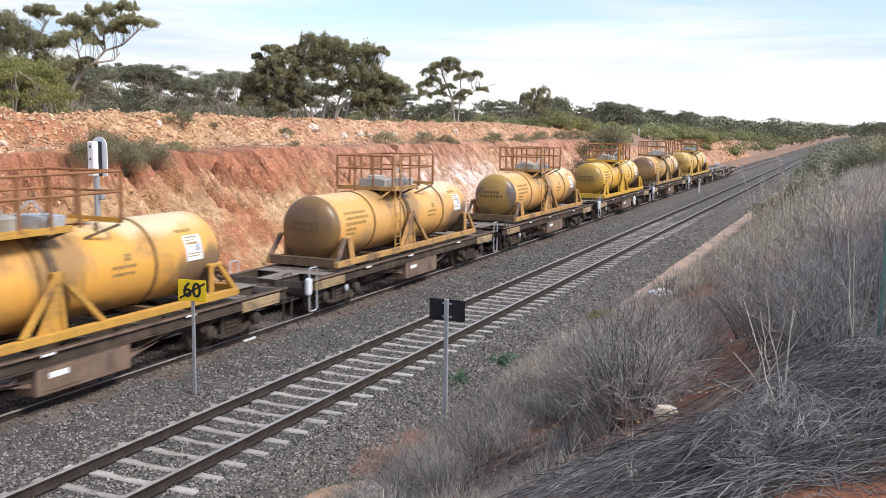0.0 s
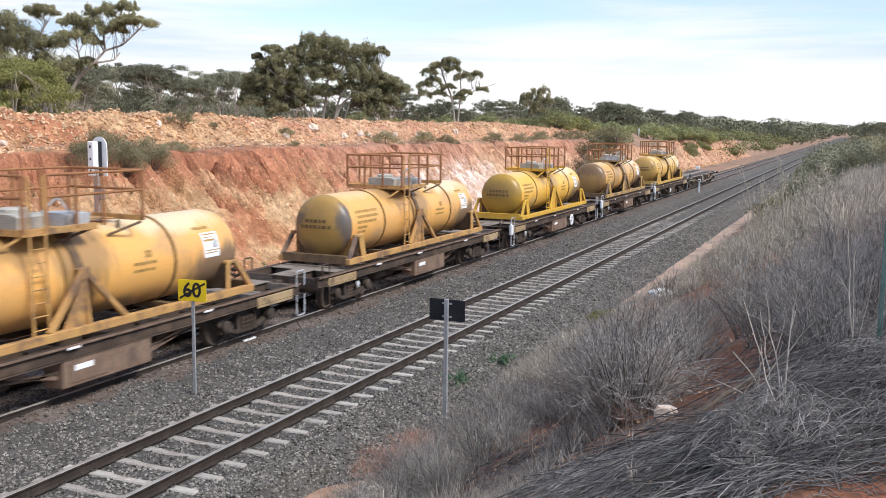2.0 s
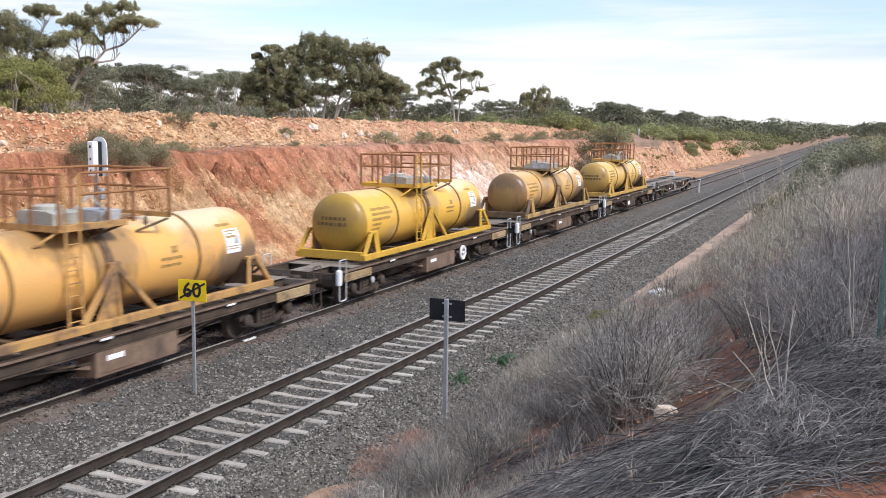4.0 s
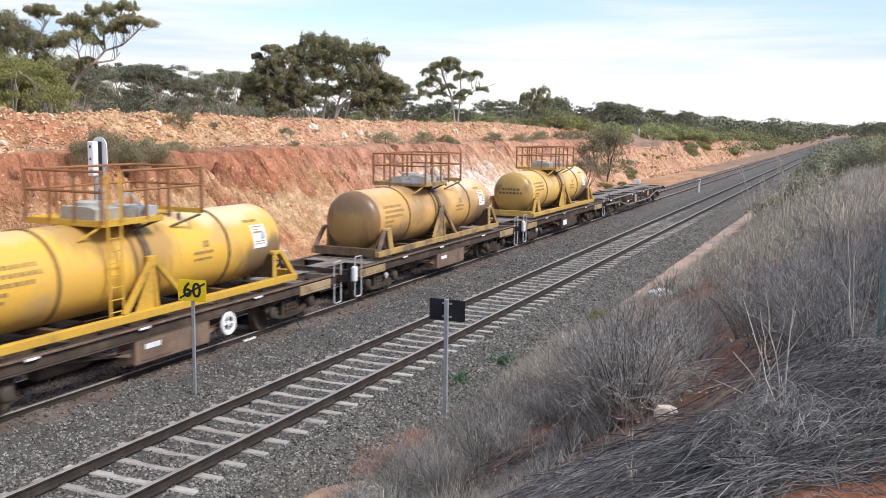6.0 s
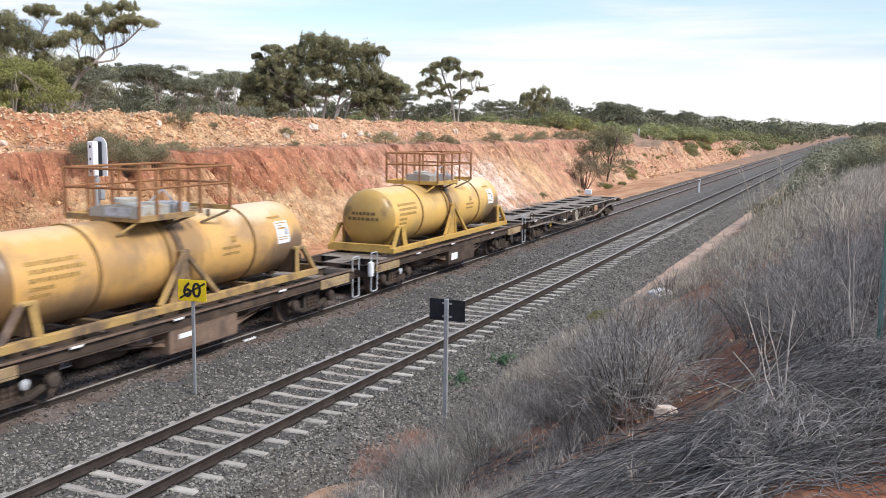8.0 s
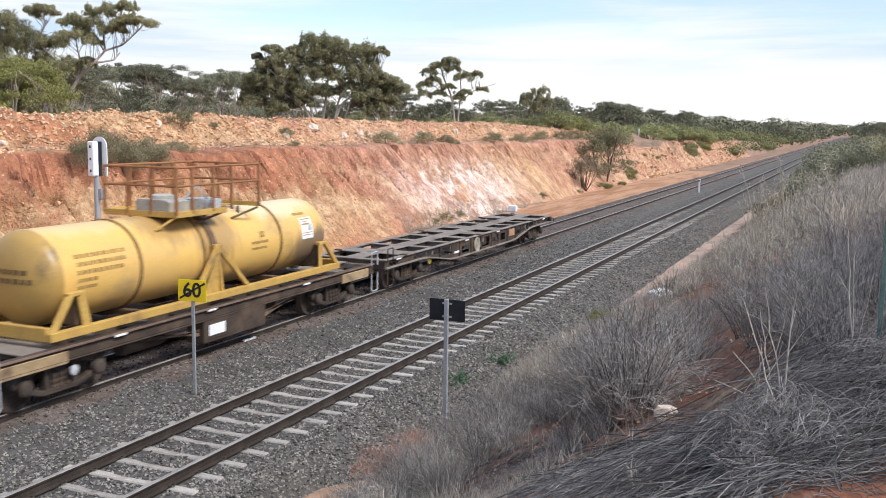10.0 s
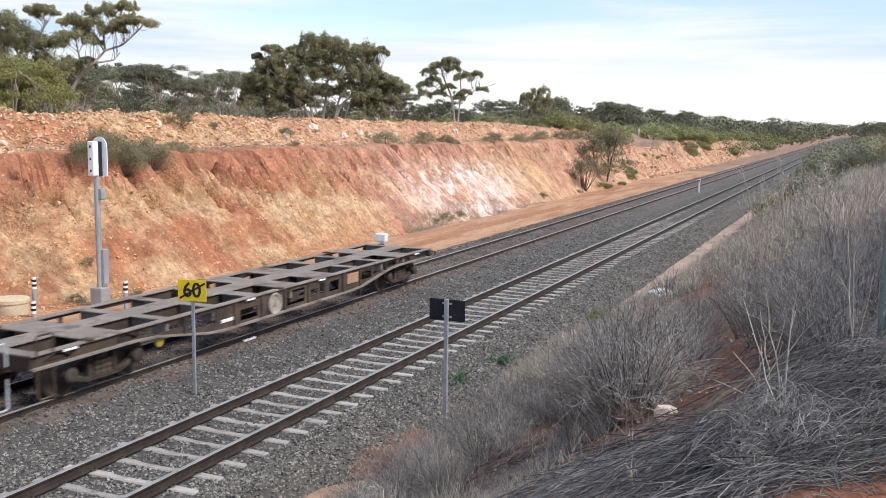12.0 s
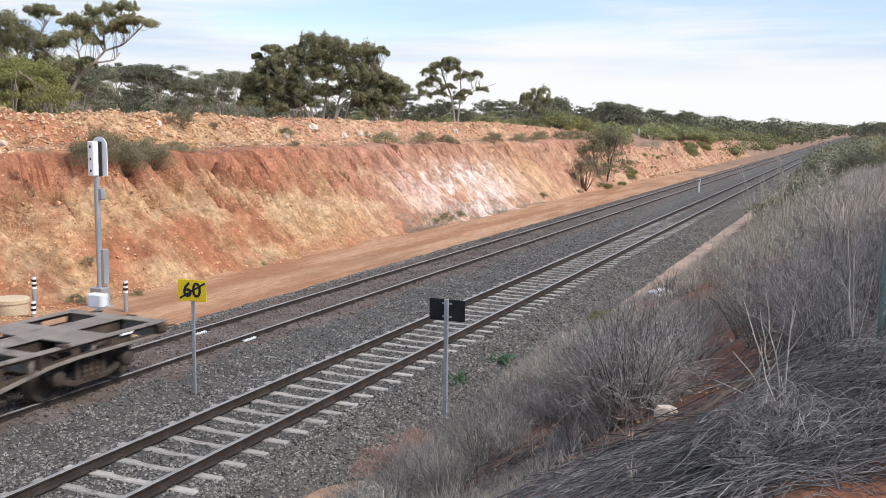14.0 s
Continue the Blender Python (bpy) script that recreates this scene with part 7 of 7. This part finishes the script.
def swept_brush(seed, cx, cy, along, across, way, n, deep, label, r=0.0037):
    """Fallen stems lying mostly one way (degrees from +x) in a heap that follows the slope, with side twigs."""
    rng = np.random.default_rng(seed)
    t = tagged(new("brush_pile"), label, "brushwood", group="fallen brush on the near bank")
    z0 = g_at(cx, cy)
    a0 = radians(way)
    a = a0 + rng.normal(size=n) * 0.30 + np.where(rng.random(n) < 0.12, rng.normal(size=n) * 0.9, 0)
    p, q = rng.normal(size=n) * along, rng.normal(size=n) * across
    x, y = cx + p * math.cos(a0) - q * math.sin(a0), cy + p * math.sin(a0) + q * math.cos(a0)
    L = rng.uniform(0.35, 1.25, n)
    k = np.linspace(-0.5, 0.5, 8)[None, :]
    bend = rng.normal(size=(n, 1)) * 0.26
    d = k * L[:, None]
    X = x[:, None] + d * np.cos(a)[:, None] - bend * (k * k - 0.08) * L[:, None] * 4 * np.sin(a)[:, None]
    Y = y[:, None] + d * np.sin(a)[:, None] + bend * (k * k - 0.08) * L[:, None] * 4 * np.cos(a)[:, None]
    lay = deep * rng.random((n, 1)) ** 1.3
    Z = height(X, Y) * 0.6 + height(x, y)[:, None] * 0.4 + 0.01 + lay * (1 - 2.4 * (k - 0.1) ** 2) + rng.normal(size=(n, 1)) * 0.15 * k * L[:, None]
    Z = np.maximum(Z, height(X, Y) + 0.004)
    P = np.stack([X - cx, Y - cy, Z - z0], 2) + rng.normal(size=(n, 8, 3)) * 0.006
    v, f = tubes(P, np.linspace(1.0, 0.42, 8)[None] * (r * rng.uniform(0.45, 1.15, (n, 1))), 4)
    tagged(part("branchwork", None, None, t, data=array_mesh("branchwork", v, f, M_BRUSH)), kind="stuff")
    m = n * 2
    i, j = rng.integers(0, n, m), rng.integers(2, 7, m)
    S = P[i, j]
    d = P[i, np.minimum(j + 1, 7)] - P[i, j - 1]
    d /= np.linalg.norm(d, axis=1, keepdims=True) + 1e-9
    d = d + rng.normal(size=d.shape) * 0.45
    E = S + d * rng.uniform(0.08, 0.3, (m, 1))
    v, f = tubes(bezier(S, (S + E) / 2 + rng.normal(size=S.shape) * 0.02, E, 4), np.linspace(r * 0.45, r * 0.2, 4)[None] * np.ones((m, 1)))
    part("spray", None, None, t, data=array_mesh("spray", v, f, M_BRUSH))["kind"] = "stuff"
    t.location = (cx, cy, z0)
    return t


def curled_bush(seed, cx, cy, wide, tall, n, upright, label, m=None, r=0.0030):
    """Dead shrub of curling grey stems: each winds as it rises and hooks over at its tip."""
    rng = np.random.default_rng(seed)
    t = tagged(new("curled_shrub"), label, "shrub", group="curled dead shrubs on the near bank")
    a, q = rng.uniform(0, math.tau, n), np.sqrt(rng.random(n)) * wide / 2
    b = np.stack([np.cos(a) * q, np.sin(a) * q, rng.uniform(-0.02, 0.5 * (1 - upright) * tall + 0.01, n)], 1)
    k = np.linspace(0, 1, 10)[None, :]
    h = tall * rng.uniform(0.3, 1.0, (n, 1)) * np.clip(1.15 - (2 * q / wide)[:, None] ** 2 * 0.5, 0.3, 1)
    out = rng.uniform(0, math.tau, (n, 1))
    reach = (1 - upright) * rng.uniform(0.06, 0.2, (n, 1)) + 0.05
    hook = rng.uniform(1.8, 4.6, (n, 1))
    side = reach * np.sin(hook * k * 0.9) + 0.025 * np.sin(9 * k + rng.uniform(0, 6, (n, 1)))
    X = b[:, :1] + np.cos(out) * side + 0.02 * np.sin(11 * k + rng.uniform(0, 6, (n, 1)))
    Y = b[:, 1:2] + np.sin(out) * side + 0.02 * np.sin(10 * k + rng.uniform(0, 6, (n, 1)))
    Z = b[:, 2:] + h * np.where(k < 0.75, k / 0.75, 1 - (1 - upright * 0.6) * (k - 0.75) * 1.8)
    z0 = g_at(cx, cy)
    Z = np.maximum(Z, height(X + cx, Y + cy) - z0 - 0.01)
    v, f = tubes(np.stack([X, Y, Z], 2), np.linspace(1.0, 0.4, 10)[None] * (r * rng.uniform(0.5, 1.2, (n, 1))), 4)
    tagged(part("branchwork", None, None, t, data=array_mesh("branchwork", v, f, m or M_TWIG)), kind="stuff")
    t.location = (cx, cy, z0)
    return t


d_a = put(dry_bush(41, 0.95, 1.25, 80, 640, "grey leafless shrub of fine upright twigs", M_TWIGDARK, r=0.0034), 7.75, 9.1)
d_b = put(dry_bush(42, 0.75, 1.5, 80, 440, "grey leafless spreading shrub of thin stems", M_TWIGDARK, flop=0.6), 9.6, 8.6)
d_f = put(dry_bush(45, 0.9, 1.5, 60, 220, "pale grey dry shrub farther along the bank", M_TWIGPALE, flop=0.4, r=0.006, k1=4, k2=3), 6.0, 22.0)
d_g = put(dry_bush(46, 0.45, 0.9, 90, 260, "tuft of fine grey dry grass and twigs", name="dry_tuft", flop=0.1, r=0.003, k2=3, group="dry tufts on the near bank"), 4.4, 12.0)
d_red = put(dry_bush(44, 0.5, 1.0, 90, 420, "low reddish-brown dry shrub beside the ballast", M_TWIGRED, name="red_shrub", group="reddish shrubs"), 2.75, 14.3)
rng_d = random.Random(77)


def bare(x, y):
    """Patches of open red soil."""
    return any((x - a) ** 2 / p ** 2 + (y - b) ** 2 / q ** 2 < 1 for a, b, p, q in ((8.45, 9.2, 0.62, 1.6), (6.5, 9.4, 0.45, 0.95), (10.0, 4.9, 0.5, 0.35), (6.9, 19.4, 0.7, 1.6), (5.4, 24.5, 0.55, 2.6), (2.9, 40, 0.9, 12), (2.4, 12.0, 0.5, 1.0), (7.9, 10.6, 0.3, 0.4)))


spots = []
for k in range(6000):
    y = 4.6 + 44 * rng_d.random() ** 1.4
    x = rng_d.uniform(2.75, 12.5)
    if bare(x, y) or y < 5.2 and x > 8.4 or y < 9.1 and 7.6 < x < 9.5 or y < 8 and x > 9.3 or y < 9.9 and 5.9 < x < 7.1 or y < 9.4 and 5.5 < x < 7.75:
        continue
    gap = 0.40 + 0.010 * y + (0.2 if x > 4.5 else 0)
    if any((x - a) ** 2 + (y - b) ** 2 < gap * gap for a, b in spots):
        continue
    spots.append((x, y))
spots = spots[:430]
for x, y in spots:
    room = room_at(x, y)
    far = y > 17
    if (x - 8.2) ** 2 < 0.8 and (y - 17) ** 2 < 12 and rng_d.random() < 0.6:
        continue
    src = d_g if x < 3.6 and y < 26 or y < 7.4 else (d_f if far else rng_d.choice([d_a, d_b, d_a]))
    tall = {id(d_a): 0.95, id(d_b): 0.75, id(d_f): 0.9, id(d_g): 0.45}[id(src)]
    s = min(rng_d.uniform(0.6, 1.15), 1.0 * room / tall)
    if x > 9.3 and y > 9:
        s = rng_d.uniform(0.7, 1.05)
    copy_at(src, x, y, rng_d.uniform(0, 6.28), s)
for x, y, s in ((2.7, 15.0, 1.1), (2.35, 14.2, 1.0), (2.95, 14.9, 1.0), (2.5, 13.7, 0.8), (3.1, 14.0, 1.2), (2.6, 15.6, 0.8)):
    copy_at(d_red, x, y, rng_d.uniform(0, 6.28), s)
for x, y, s in ((7.0, 10.9, 1.0), (7.2, 11.4, 1.1), (9.7, 10.3, 0.9), (9.95, 9.3, 0.9)):
    copy_at(d_a, x, y, rng_d.uniform(0, 6.28), s)


# fallen brush swept across the slope, curled dead shrubs standing out of it
for k, (cx, cy, along, across, way, n, deep) in enumerate(((8.5, 6.6, 0.42, 0.24, 24, 330, 0.16), (9.0, 6.15, 0.40, 0.34, 34, 380, 0.22), (9.35, 6.9, 0.30, 0.28, 42, 210, 0.14), (9.95, 7.1, 0.42, 0.42, 36, 300, 0.26),
                                                               (9.1, 5.55, 0.34, 0.20, 44, 240, 0.14), (10.1, 8.1, 0.45, 0.4, 38, 220, 0.3), (8.1, 7.3, 0.36, 0.2, 18, 150, 0.12), (10.2, 9.3, 0.5, 0.5, 30, 200, 0.35), (9.85, 6.2, 0.34, 0.26, 48, 260, 0.2), (10.1, 5.75, 0.3, 0.16, 40, 150, 0.14), (9.6, 5.3, 0.3, 0.14, 34, 170, 0.10))):
    swept_brush(201 + k, cx, cy, along, across, way, n, deep, "tangle of fallen grey stems lying across red soil")
for k, (cx, cy, wide, tall, n, upright, m, words) in enumerate((
        (9.58, 5.8, 0.66, 0.30, 300, 0.35, M_TWIGDARK, "heap of curled grey dry stems"), (9.45, 5.5, 0.5, 0.2, 200, 0.35, M_TWIGDARK, "heap of curled grey dry stems"), (9.62, 8.35, 0.62, 0.5, 210, 0.85, M_TWIGDARK, "upright grey shrub of wavy dead stems"),
        (9.9, 8.0, 0.5, 0.42, 120, 0.7, M_TWIGDARK, "upright grey shrub of wavy dead stems"), (9.75, 7.3, 0.5, 0.3, 110, 0.3, M_BRUSH, "heap of curled grey dry stems"), (10.25, 6.6, 0.6, 0.3, 120, 0.2, M_BRUSH, "heap of curled grey dry stems"))):
    curled_bush(221 + k, cx, cy, wide, tall, n, upright, words, m)
d_dark = put(dry_bush(49, 1.3, 1.7, 90, 1900, 'tall grey shrub with dark stems above bare soil', M_TWIGMID, name='dry_shrub', r=0.0036), 7.93, 8.95, 0.0)
d_dark.children[0].data.materials[0] = M_DARKBARK


branch = tagged(new("fallen_branch", Build().rod([(8.62, 7.45, g_at(8.62, 7.45) + 0.05), (8.95, 7.75, g_at(8.95, 7.75) + 0.12), (9.3, 8.05, g_at(9.3, 8.05) + 0.16), (9.55, 8.15, g_at(9.55, 8.15) + 0.22)], [0.014, 0.02, 0.026, 0.02], 8)
                .rod([(9.1, 7.88, g_at(9.1, 7.88) + 0.13), (9.2, 8.15, g_at(9.2, 8.15) + 0.22), (9.25, 8.4, g_at(9.25, 8.4) + 0.36)], [0.014, 0.01, 0.006], 6).mesh("fallen_branch", M_DARKBARK, True)), "dark fallen branch on the red soil", "branch")
copy_at(d_red, 8.02, 8.75, 1.0, 0.55)
for k in range(16):
    copy_at(d_g, rng_d.uniform(4.9, 5.9), rng_d.uniform(8.6, 11.5), rng_d.uniform(0, 6.28), rng_d.uniform(0.9, 1.5))


def grass_blades(name, seed, n, xr, yr, hgt, m, label, lean=0.35, r=0.003):
    rng = np.random.default_rng(seed)
    x, y = rng.uniform(*xr, n), yr[0] + (yr[1] - yr[0]) * rng.random(n) ** 1.3
    k = fbm(x * 0.7, y * 0.7, seed, 3)
    pick = (k > -0.12) & ~np.array([bare(a, b) and rng.random() < 0.93 for a, b in zip(x, y)])
    x, y = x[pick], y[pick]
    n = len(x)
    z = height(x, y)
    b = np.stack([x, y, z - 0.02], 1)
    L = rng.uniform(*hgt, n)[:, None]
    d = np.concatenate([rng.normal(size=(n, 2)) * lean, np.ones((n, 1))], 1)
    d /= np.linalg.norm(d, axis=1, keepdims=True)
    e = b + d * L
    mid = (b + e) / 2 + np.array([0, 0, 0.12]) * L
    v, f = tubes(bezier(b, mid, e, 4), np.linspace(r, r * 0.35, 4)[None] * np.ones((n, 1)))
    tagged(new(name, array_mesh(name, v, f, m)), label, "grass", kind="stuff")


grass_blades("dry_grass", 51, 9000, (3.0, 8.5), (7, 34), (0.12, 0.4), M_TWIG, "grey dry grass over the near bank", 0.4)
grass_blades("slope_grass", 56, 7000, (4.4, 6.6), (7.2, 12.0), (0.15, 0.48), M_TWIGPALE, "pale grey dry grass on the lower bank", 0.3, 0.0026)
grass_blades("verge_grass", 52, 11000, (2.3, 3.8), (9, 32), (0.10, 0.36), M_TWIG, "grey dry grass along the ballast's edge", 0.3)
grass_blades("straw_grass", 53, 2200, (3.0, 8.8), (15.5, 34), (0.25, 0.7), M_STRAW, "straw-coloured grass among the shrubs", 0.3, 0.004)


def litter(seed, n, xr, yr):
    rng = np.random.default_rng(seed)
    x, y = rng.uniform(*xr, n), rng.uniform(*yr, n)
    a, L = rng.uniform(0, math.tau, n), rng.uniform(0.03, 0.16, n)
    x2, y2 = x + np.cos(a) * L, y + np.sin(a) * L
    b = np.stack([x, y, height(x, y) + 0.006], 1)
    e = np.stack([x2, y2, height(x2, y2) + rng.uniform(0.004, 0.03, n)], 1)
    v, f = tubes(bezier(b, (b + e) / 2 + rng.normal(size=b.shape) * 0.012 + np.array([0, 0, 0.006]), e, 3), np.full((n, 3), 0.0018))
    tagged(new("litter", array_mesh("litter", v, f, M_BRUSH)), "broken twigs and litter on the soil", "litter", kind="stuff")


grass_blades("bench_grass", 54, 6500, (-18.3, -15.9), (16, 110), (0.08, 0.3), M_TWIG, "grey dry grass along the bench above the cutting", 0.5, 0.006)
grass_blades("foot_grass", 57, 4500, (-12.5, -11.3), (44, 68), (0.12, 0.42), M_STRAW, "straw-grey dry grass at the foot of the cutting", 0.5, 0.006)
litter(58, 6000, (6.4, 11.2), (4.0, 10.5))
litter(59, 3500, (5.9, 7.5), (7.4, 10.4))
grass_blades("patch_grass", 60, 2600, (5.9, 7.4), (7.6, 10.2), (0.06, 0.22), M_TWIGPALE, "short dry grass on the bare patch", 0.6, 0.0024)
post = tagged(new("star_picket", Build().box(-0.018, 0.018, -0.004, 0.004, 0, 1.2, 0.002).box(-0.004, 0.004, 0.003, 0.03, 0, 1.2, 0.002).mesh("star_picket", material("green_steel", (0.10, 0.17, 0.15), (0.14, 0.20, 0.18), 4, 50, 0.7))), "thin grey-green steel fence picket in the scrub", "post")
post.location = (10.06, 8.0, g_at(10.06, 8.0) - 0.05)
copy_at(s_olive, 3.3, 26.8, 0.3, 0.34)


def tall_stalk(seed, x, y, h, n, m, label, r=0.008, sway=0.22):
    rng = np.random.default_rng(seed)
    t = tagged(new("tall_grass"), label, "grass", group="tall stalks on the near bank")
    b = rng.normal(size=(n, 3)) * 0.10
    b[:, 2] = -0.05
    e = np.concatenate([rng.normal(size=(n, 2)) * sway * h, (h * rng.uniform(0.6, 1.05, n))[:, None]], 1)
    P = bezier(b, b * 0.5 + e * 0.5 * np.array([0.6, 0.6, 1.0]) + np.array([0, 0, 0.06 * h]), e, 8)
    out = [tubes(P, np.linspace(r, r * 0.4, 8)[None] * np.ones((n, 1)), 4)]
    # feathery heads
    k = 10
    S = np.repeat(P[:, 5], k, 0) + (np.repeat(P[:, 7] - P[:, 5], k, 0)) * rng.random((n * k, 1))
    out.append(tubes(bezier(S, S + rng.normal(size=S.shape) * 0.03, S + rng.normal(size=S.shape) * 0.06, 3), np.full((n * k, 3), r * 0.5)))
    v, f = join_arrays(out)
    part("stalks", None, None, t, data=array_mesh("stalks", v, f, m))
    return put(t, x, y)


for k, (x, y, h, n) in enumerate(((8.7, 15.5, 1.5, 20), (8.5, 17.0, 1.4, 18), (8.2, 18.0, 1.3, 18), (8.9, 16.5, 1.7, 12), (7.7, 18.0, 1.0, 18), (8.4, 14.2, 0.9, 18), (9.1, 19.5, 1.6, 14), (7.4, 20.0, 1.0, 16), (8.0, 15.8, 1.1, 18), (8.9, 14.4, 1.2, 14),
                                   (6.9, 17.0, 0.8, 14), (7.2, 22.5, 1.0, 14), (8.6, 21.0, 1.3, 14), (6.3, 24.0, 0.9, 12), (9.2, 13.0, 1.0, 14))):
    tall_stalk(61 + k, x, y, h, n * 2 // 3, M_STRAW, "tall straw-coloured grass stalks with feathery heads", 0.006)
tall_stalk(95, 9.36, 15.2, 2.15, 2, M_STRAW, "very tall straw-coloured grass stalk", 0.011, 0.05)
tall_stalk(96, 8.95, 16.6, 1.75, 4, M_STRAW, "tall straw-coloured grass stalks with feathery heads", 0.010, 0.12)
tall_stalk(97, 8.55, 17.4, 1.6, 4, M_STRAW, "tall straw-coloured grass stalks with feathery heads", 0.010, 0.14)
rng_g = random.Random(5)
for k in range(22):
    x, y = rng_g.choice([(8.9, 21), (9.2, 22.5), (8.5, 23.5), (8.1, 26.5), (7.4, 29), (7.0, 30.5), (9.0, 24), (8.7, 27), (8.6, 19.5)])
    tall_stalk(140 + k, x + rng_g.uniform(-0.4, 0.4), y + rng_g.uniform(-1.2, 1.2), rng_g.uniform(1.1, 2.0) * (0.75 if x < 7.2 else 1), rng_g.randint(3, 5), M_STRAW, "tall straw-coloured grass stalks with feathery heads", 0.012, 0.14)


def dead_stems(seed, x, y, limbs, label):
    """Bare pale stems: each limb leans (across, back) over its height and carries a fork."""
    rng = random.Random(seed)
    t = tagged(new("dead_stems"), label, "dead shrub", group="dead stems")
    for across, back, h, r in limbs:
        pts = []
        for k in range(8):
            u = k / 7
            pts.append((across * u ** 1.2 + rng.uniform(-1, 1) * 0.012, back * u ** 1.1 + rng.uniform(-1, 1) * 0.012, h * u - 0.03))
        part("stem", Build().rod(pts, [r * (1 - 0.62 * k / 7) for k in range(8)], 6), M_DEAD, t, smooth=True)
        for f in range(2):
            k = rng.randint(3, 5)
            p = Vector(pts[k])
            e = p + Vector((rng.uniform(-0.16, 0.16), rng.uniform(-0.1, 0.1), rng.uniform(0.1, 0.28)))
            part("twig", Build().rod([p, (p + e) / 2 + Vector((rng.uniform(-0.02, 0.02), 0, 0.02)), e], [r * 0.42, r * 0.3, r * 0.15], 5), M_DEAD, t)
    return put(t, x, y, ACROSS)


dead_stems(301, 9.5, 6.15, ((0.03, 0.0, 0.98, 0.007), (-0.12, 0.1, 0.95, 0.006), (-0.20, 0.3, 0.85, 0.006)), "pale bare dead stems rising from fallen brush")
dead_stems(302, 9.36, 7.3, ((-0.42, 0.1, 0.22, 0.010), (-0.26, 0.15, 0.42, 0.009), (-0.1, 0.1, 0.75, 0.007)), "pale forked dead stems leaning over red soil")
dead_stems(303, 9.88, 7.9, ((-0.02, 0.2, 1.15, 0.007), (0.06, 0.25, 1.1, 0.006), (0.12, 0.0, 0.8, 0.005)), "pale bare dead stems in the scrub")
dead_stems(304, 8.72, 5.75, ((-0.10, 0.0, 0.30, 0.011), (0.02, 0.0, 0.22, 0.009)), "broken pale dead stem")


def weed(seed, x, y, w):
    rng = np.random.default_rng(seed)
    t = tagged(new("weed"), "small green weed on the ballast's edge", "weed", group="green weeds")
    C = np.concatenate([rng.normal(size=(14, 2)) * w * 0.25, rng.uniform(0.03, 0.16, (14, 1))], 1)
    v, f = leaf_cloud(rng, C, np.full((14, 3), 0.09), 60, 0.06, 0.018)
    part("leaves", None, None, t, data=array_mesh("leaves", v, f, M_WEED))
    P = bezier(C * np.array([0.2, 0.2, 0]), C * 0.6, C, 4)
    v, f = tubes(P, np.full((14, 4), 0.004))
    part("stalks", None, None, t, data=array_mesh("stalks", v, f, M_WEED))
    t.location = (x, y, max(float(bed_h(x, y)), g_at(x, y)) - 0.01)
    return t


weed(91, 2.15, 21.2, 1.0)
weed(92, 2.1, 19.0, 0.7)

def jagged_mesh(seed, m, name):
    """Broken slab: a coarse crystal with sharp, uneven corners."""
    rng = random.Random(seed)
    bm = bmesh.new()
    bmesh.ops.create_icosphere(bm, subdivisions=2, radius=1.0)
    for v in bm.verts:
        v.co = Vector([c * rng.uniform(0.55, 1.25) + rng.uniform(-0.12, 0.12) for c in v.co])
    me = bpy.data.meshes.new(name)
    bm.to_mesh(me)
    bm.free()
    me.materials.append(m)
    return me


for x, y, a, b, c in ((7.98, 10.0, 0.16, 0.09, 0.07), (8.12, 9.75, 0.06, 0.05, 0.04), (8.45, 9.3, 0.05, 0.04, 0.03), (9.45, 8.75, 0.13, 0.08, 0.05)):
    slab = tagged(new("bank_rock", jagged_mesh(int(100 * x), M_WHITEROCK, "bank_rock")), "broken pale yellowish stone lying on red soil", "rock", group="stones on the near bank")
    slab.matrix_basis = Matrix.LocRotScale((x, y, g_at(x, y) + c * 0.4), Euler((0.2, 0.1, x)), (a, b, c))
rock = tagged(new("bank_rock", jagged_mesh(7, M_WHITEROCK, "bank_rock")), "jagged cream-white stone lying on red soil", "rock")
rock.matrix_basis = Matrix.LocRotScale((8.42, 8.2, g_at(8.42, 8.2) + 0.05), Euler((0.3, 0.35, 0.7)), (0.11, 0.07, 0.10))
bag = tagged(new("plastic_bag", rock_mesh(9, M_PLASTIC, "plastic_bag")), "crumpled pale plastic bag caught in the dry grass", "litter")
bag.matrix_basis = Matrix.LocRotScale((5.1, 26.2, g_at(5.1, 26.2) + 0.1), Euler((0.2, 0.1, 0.5)), (0.38, 0.2, 0.17))

motions()
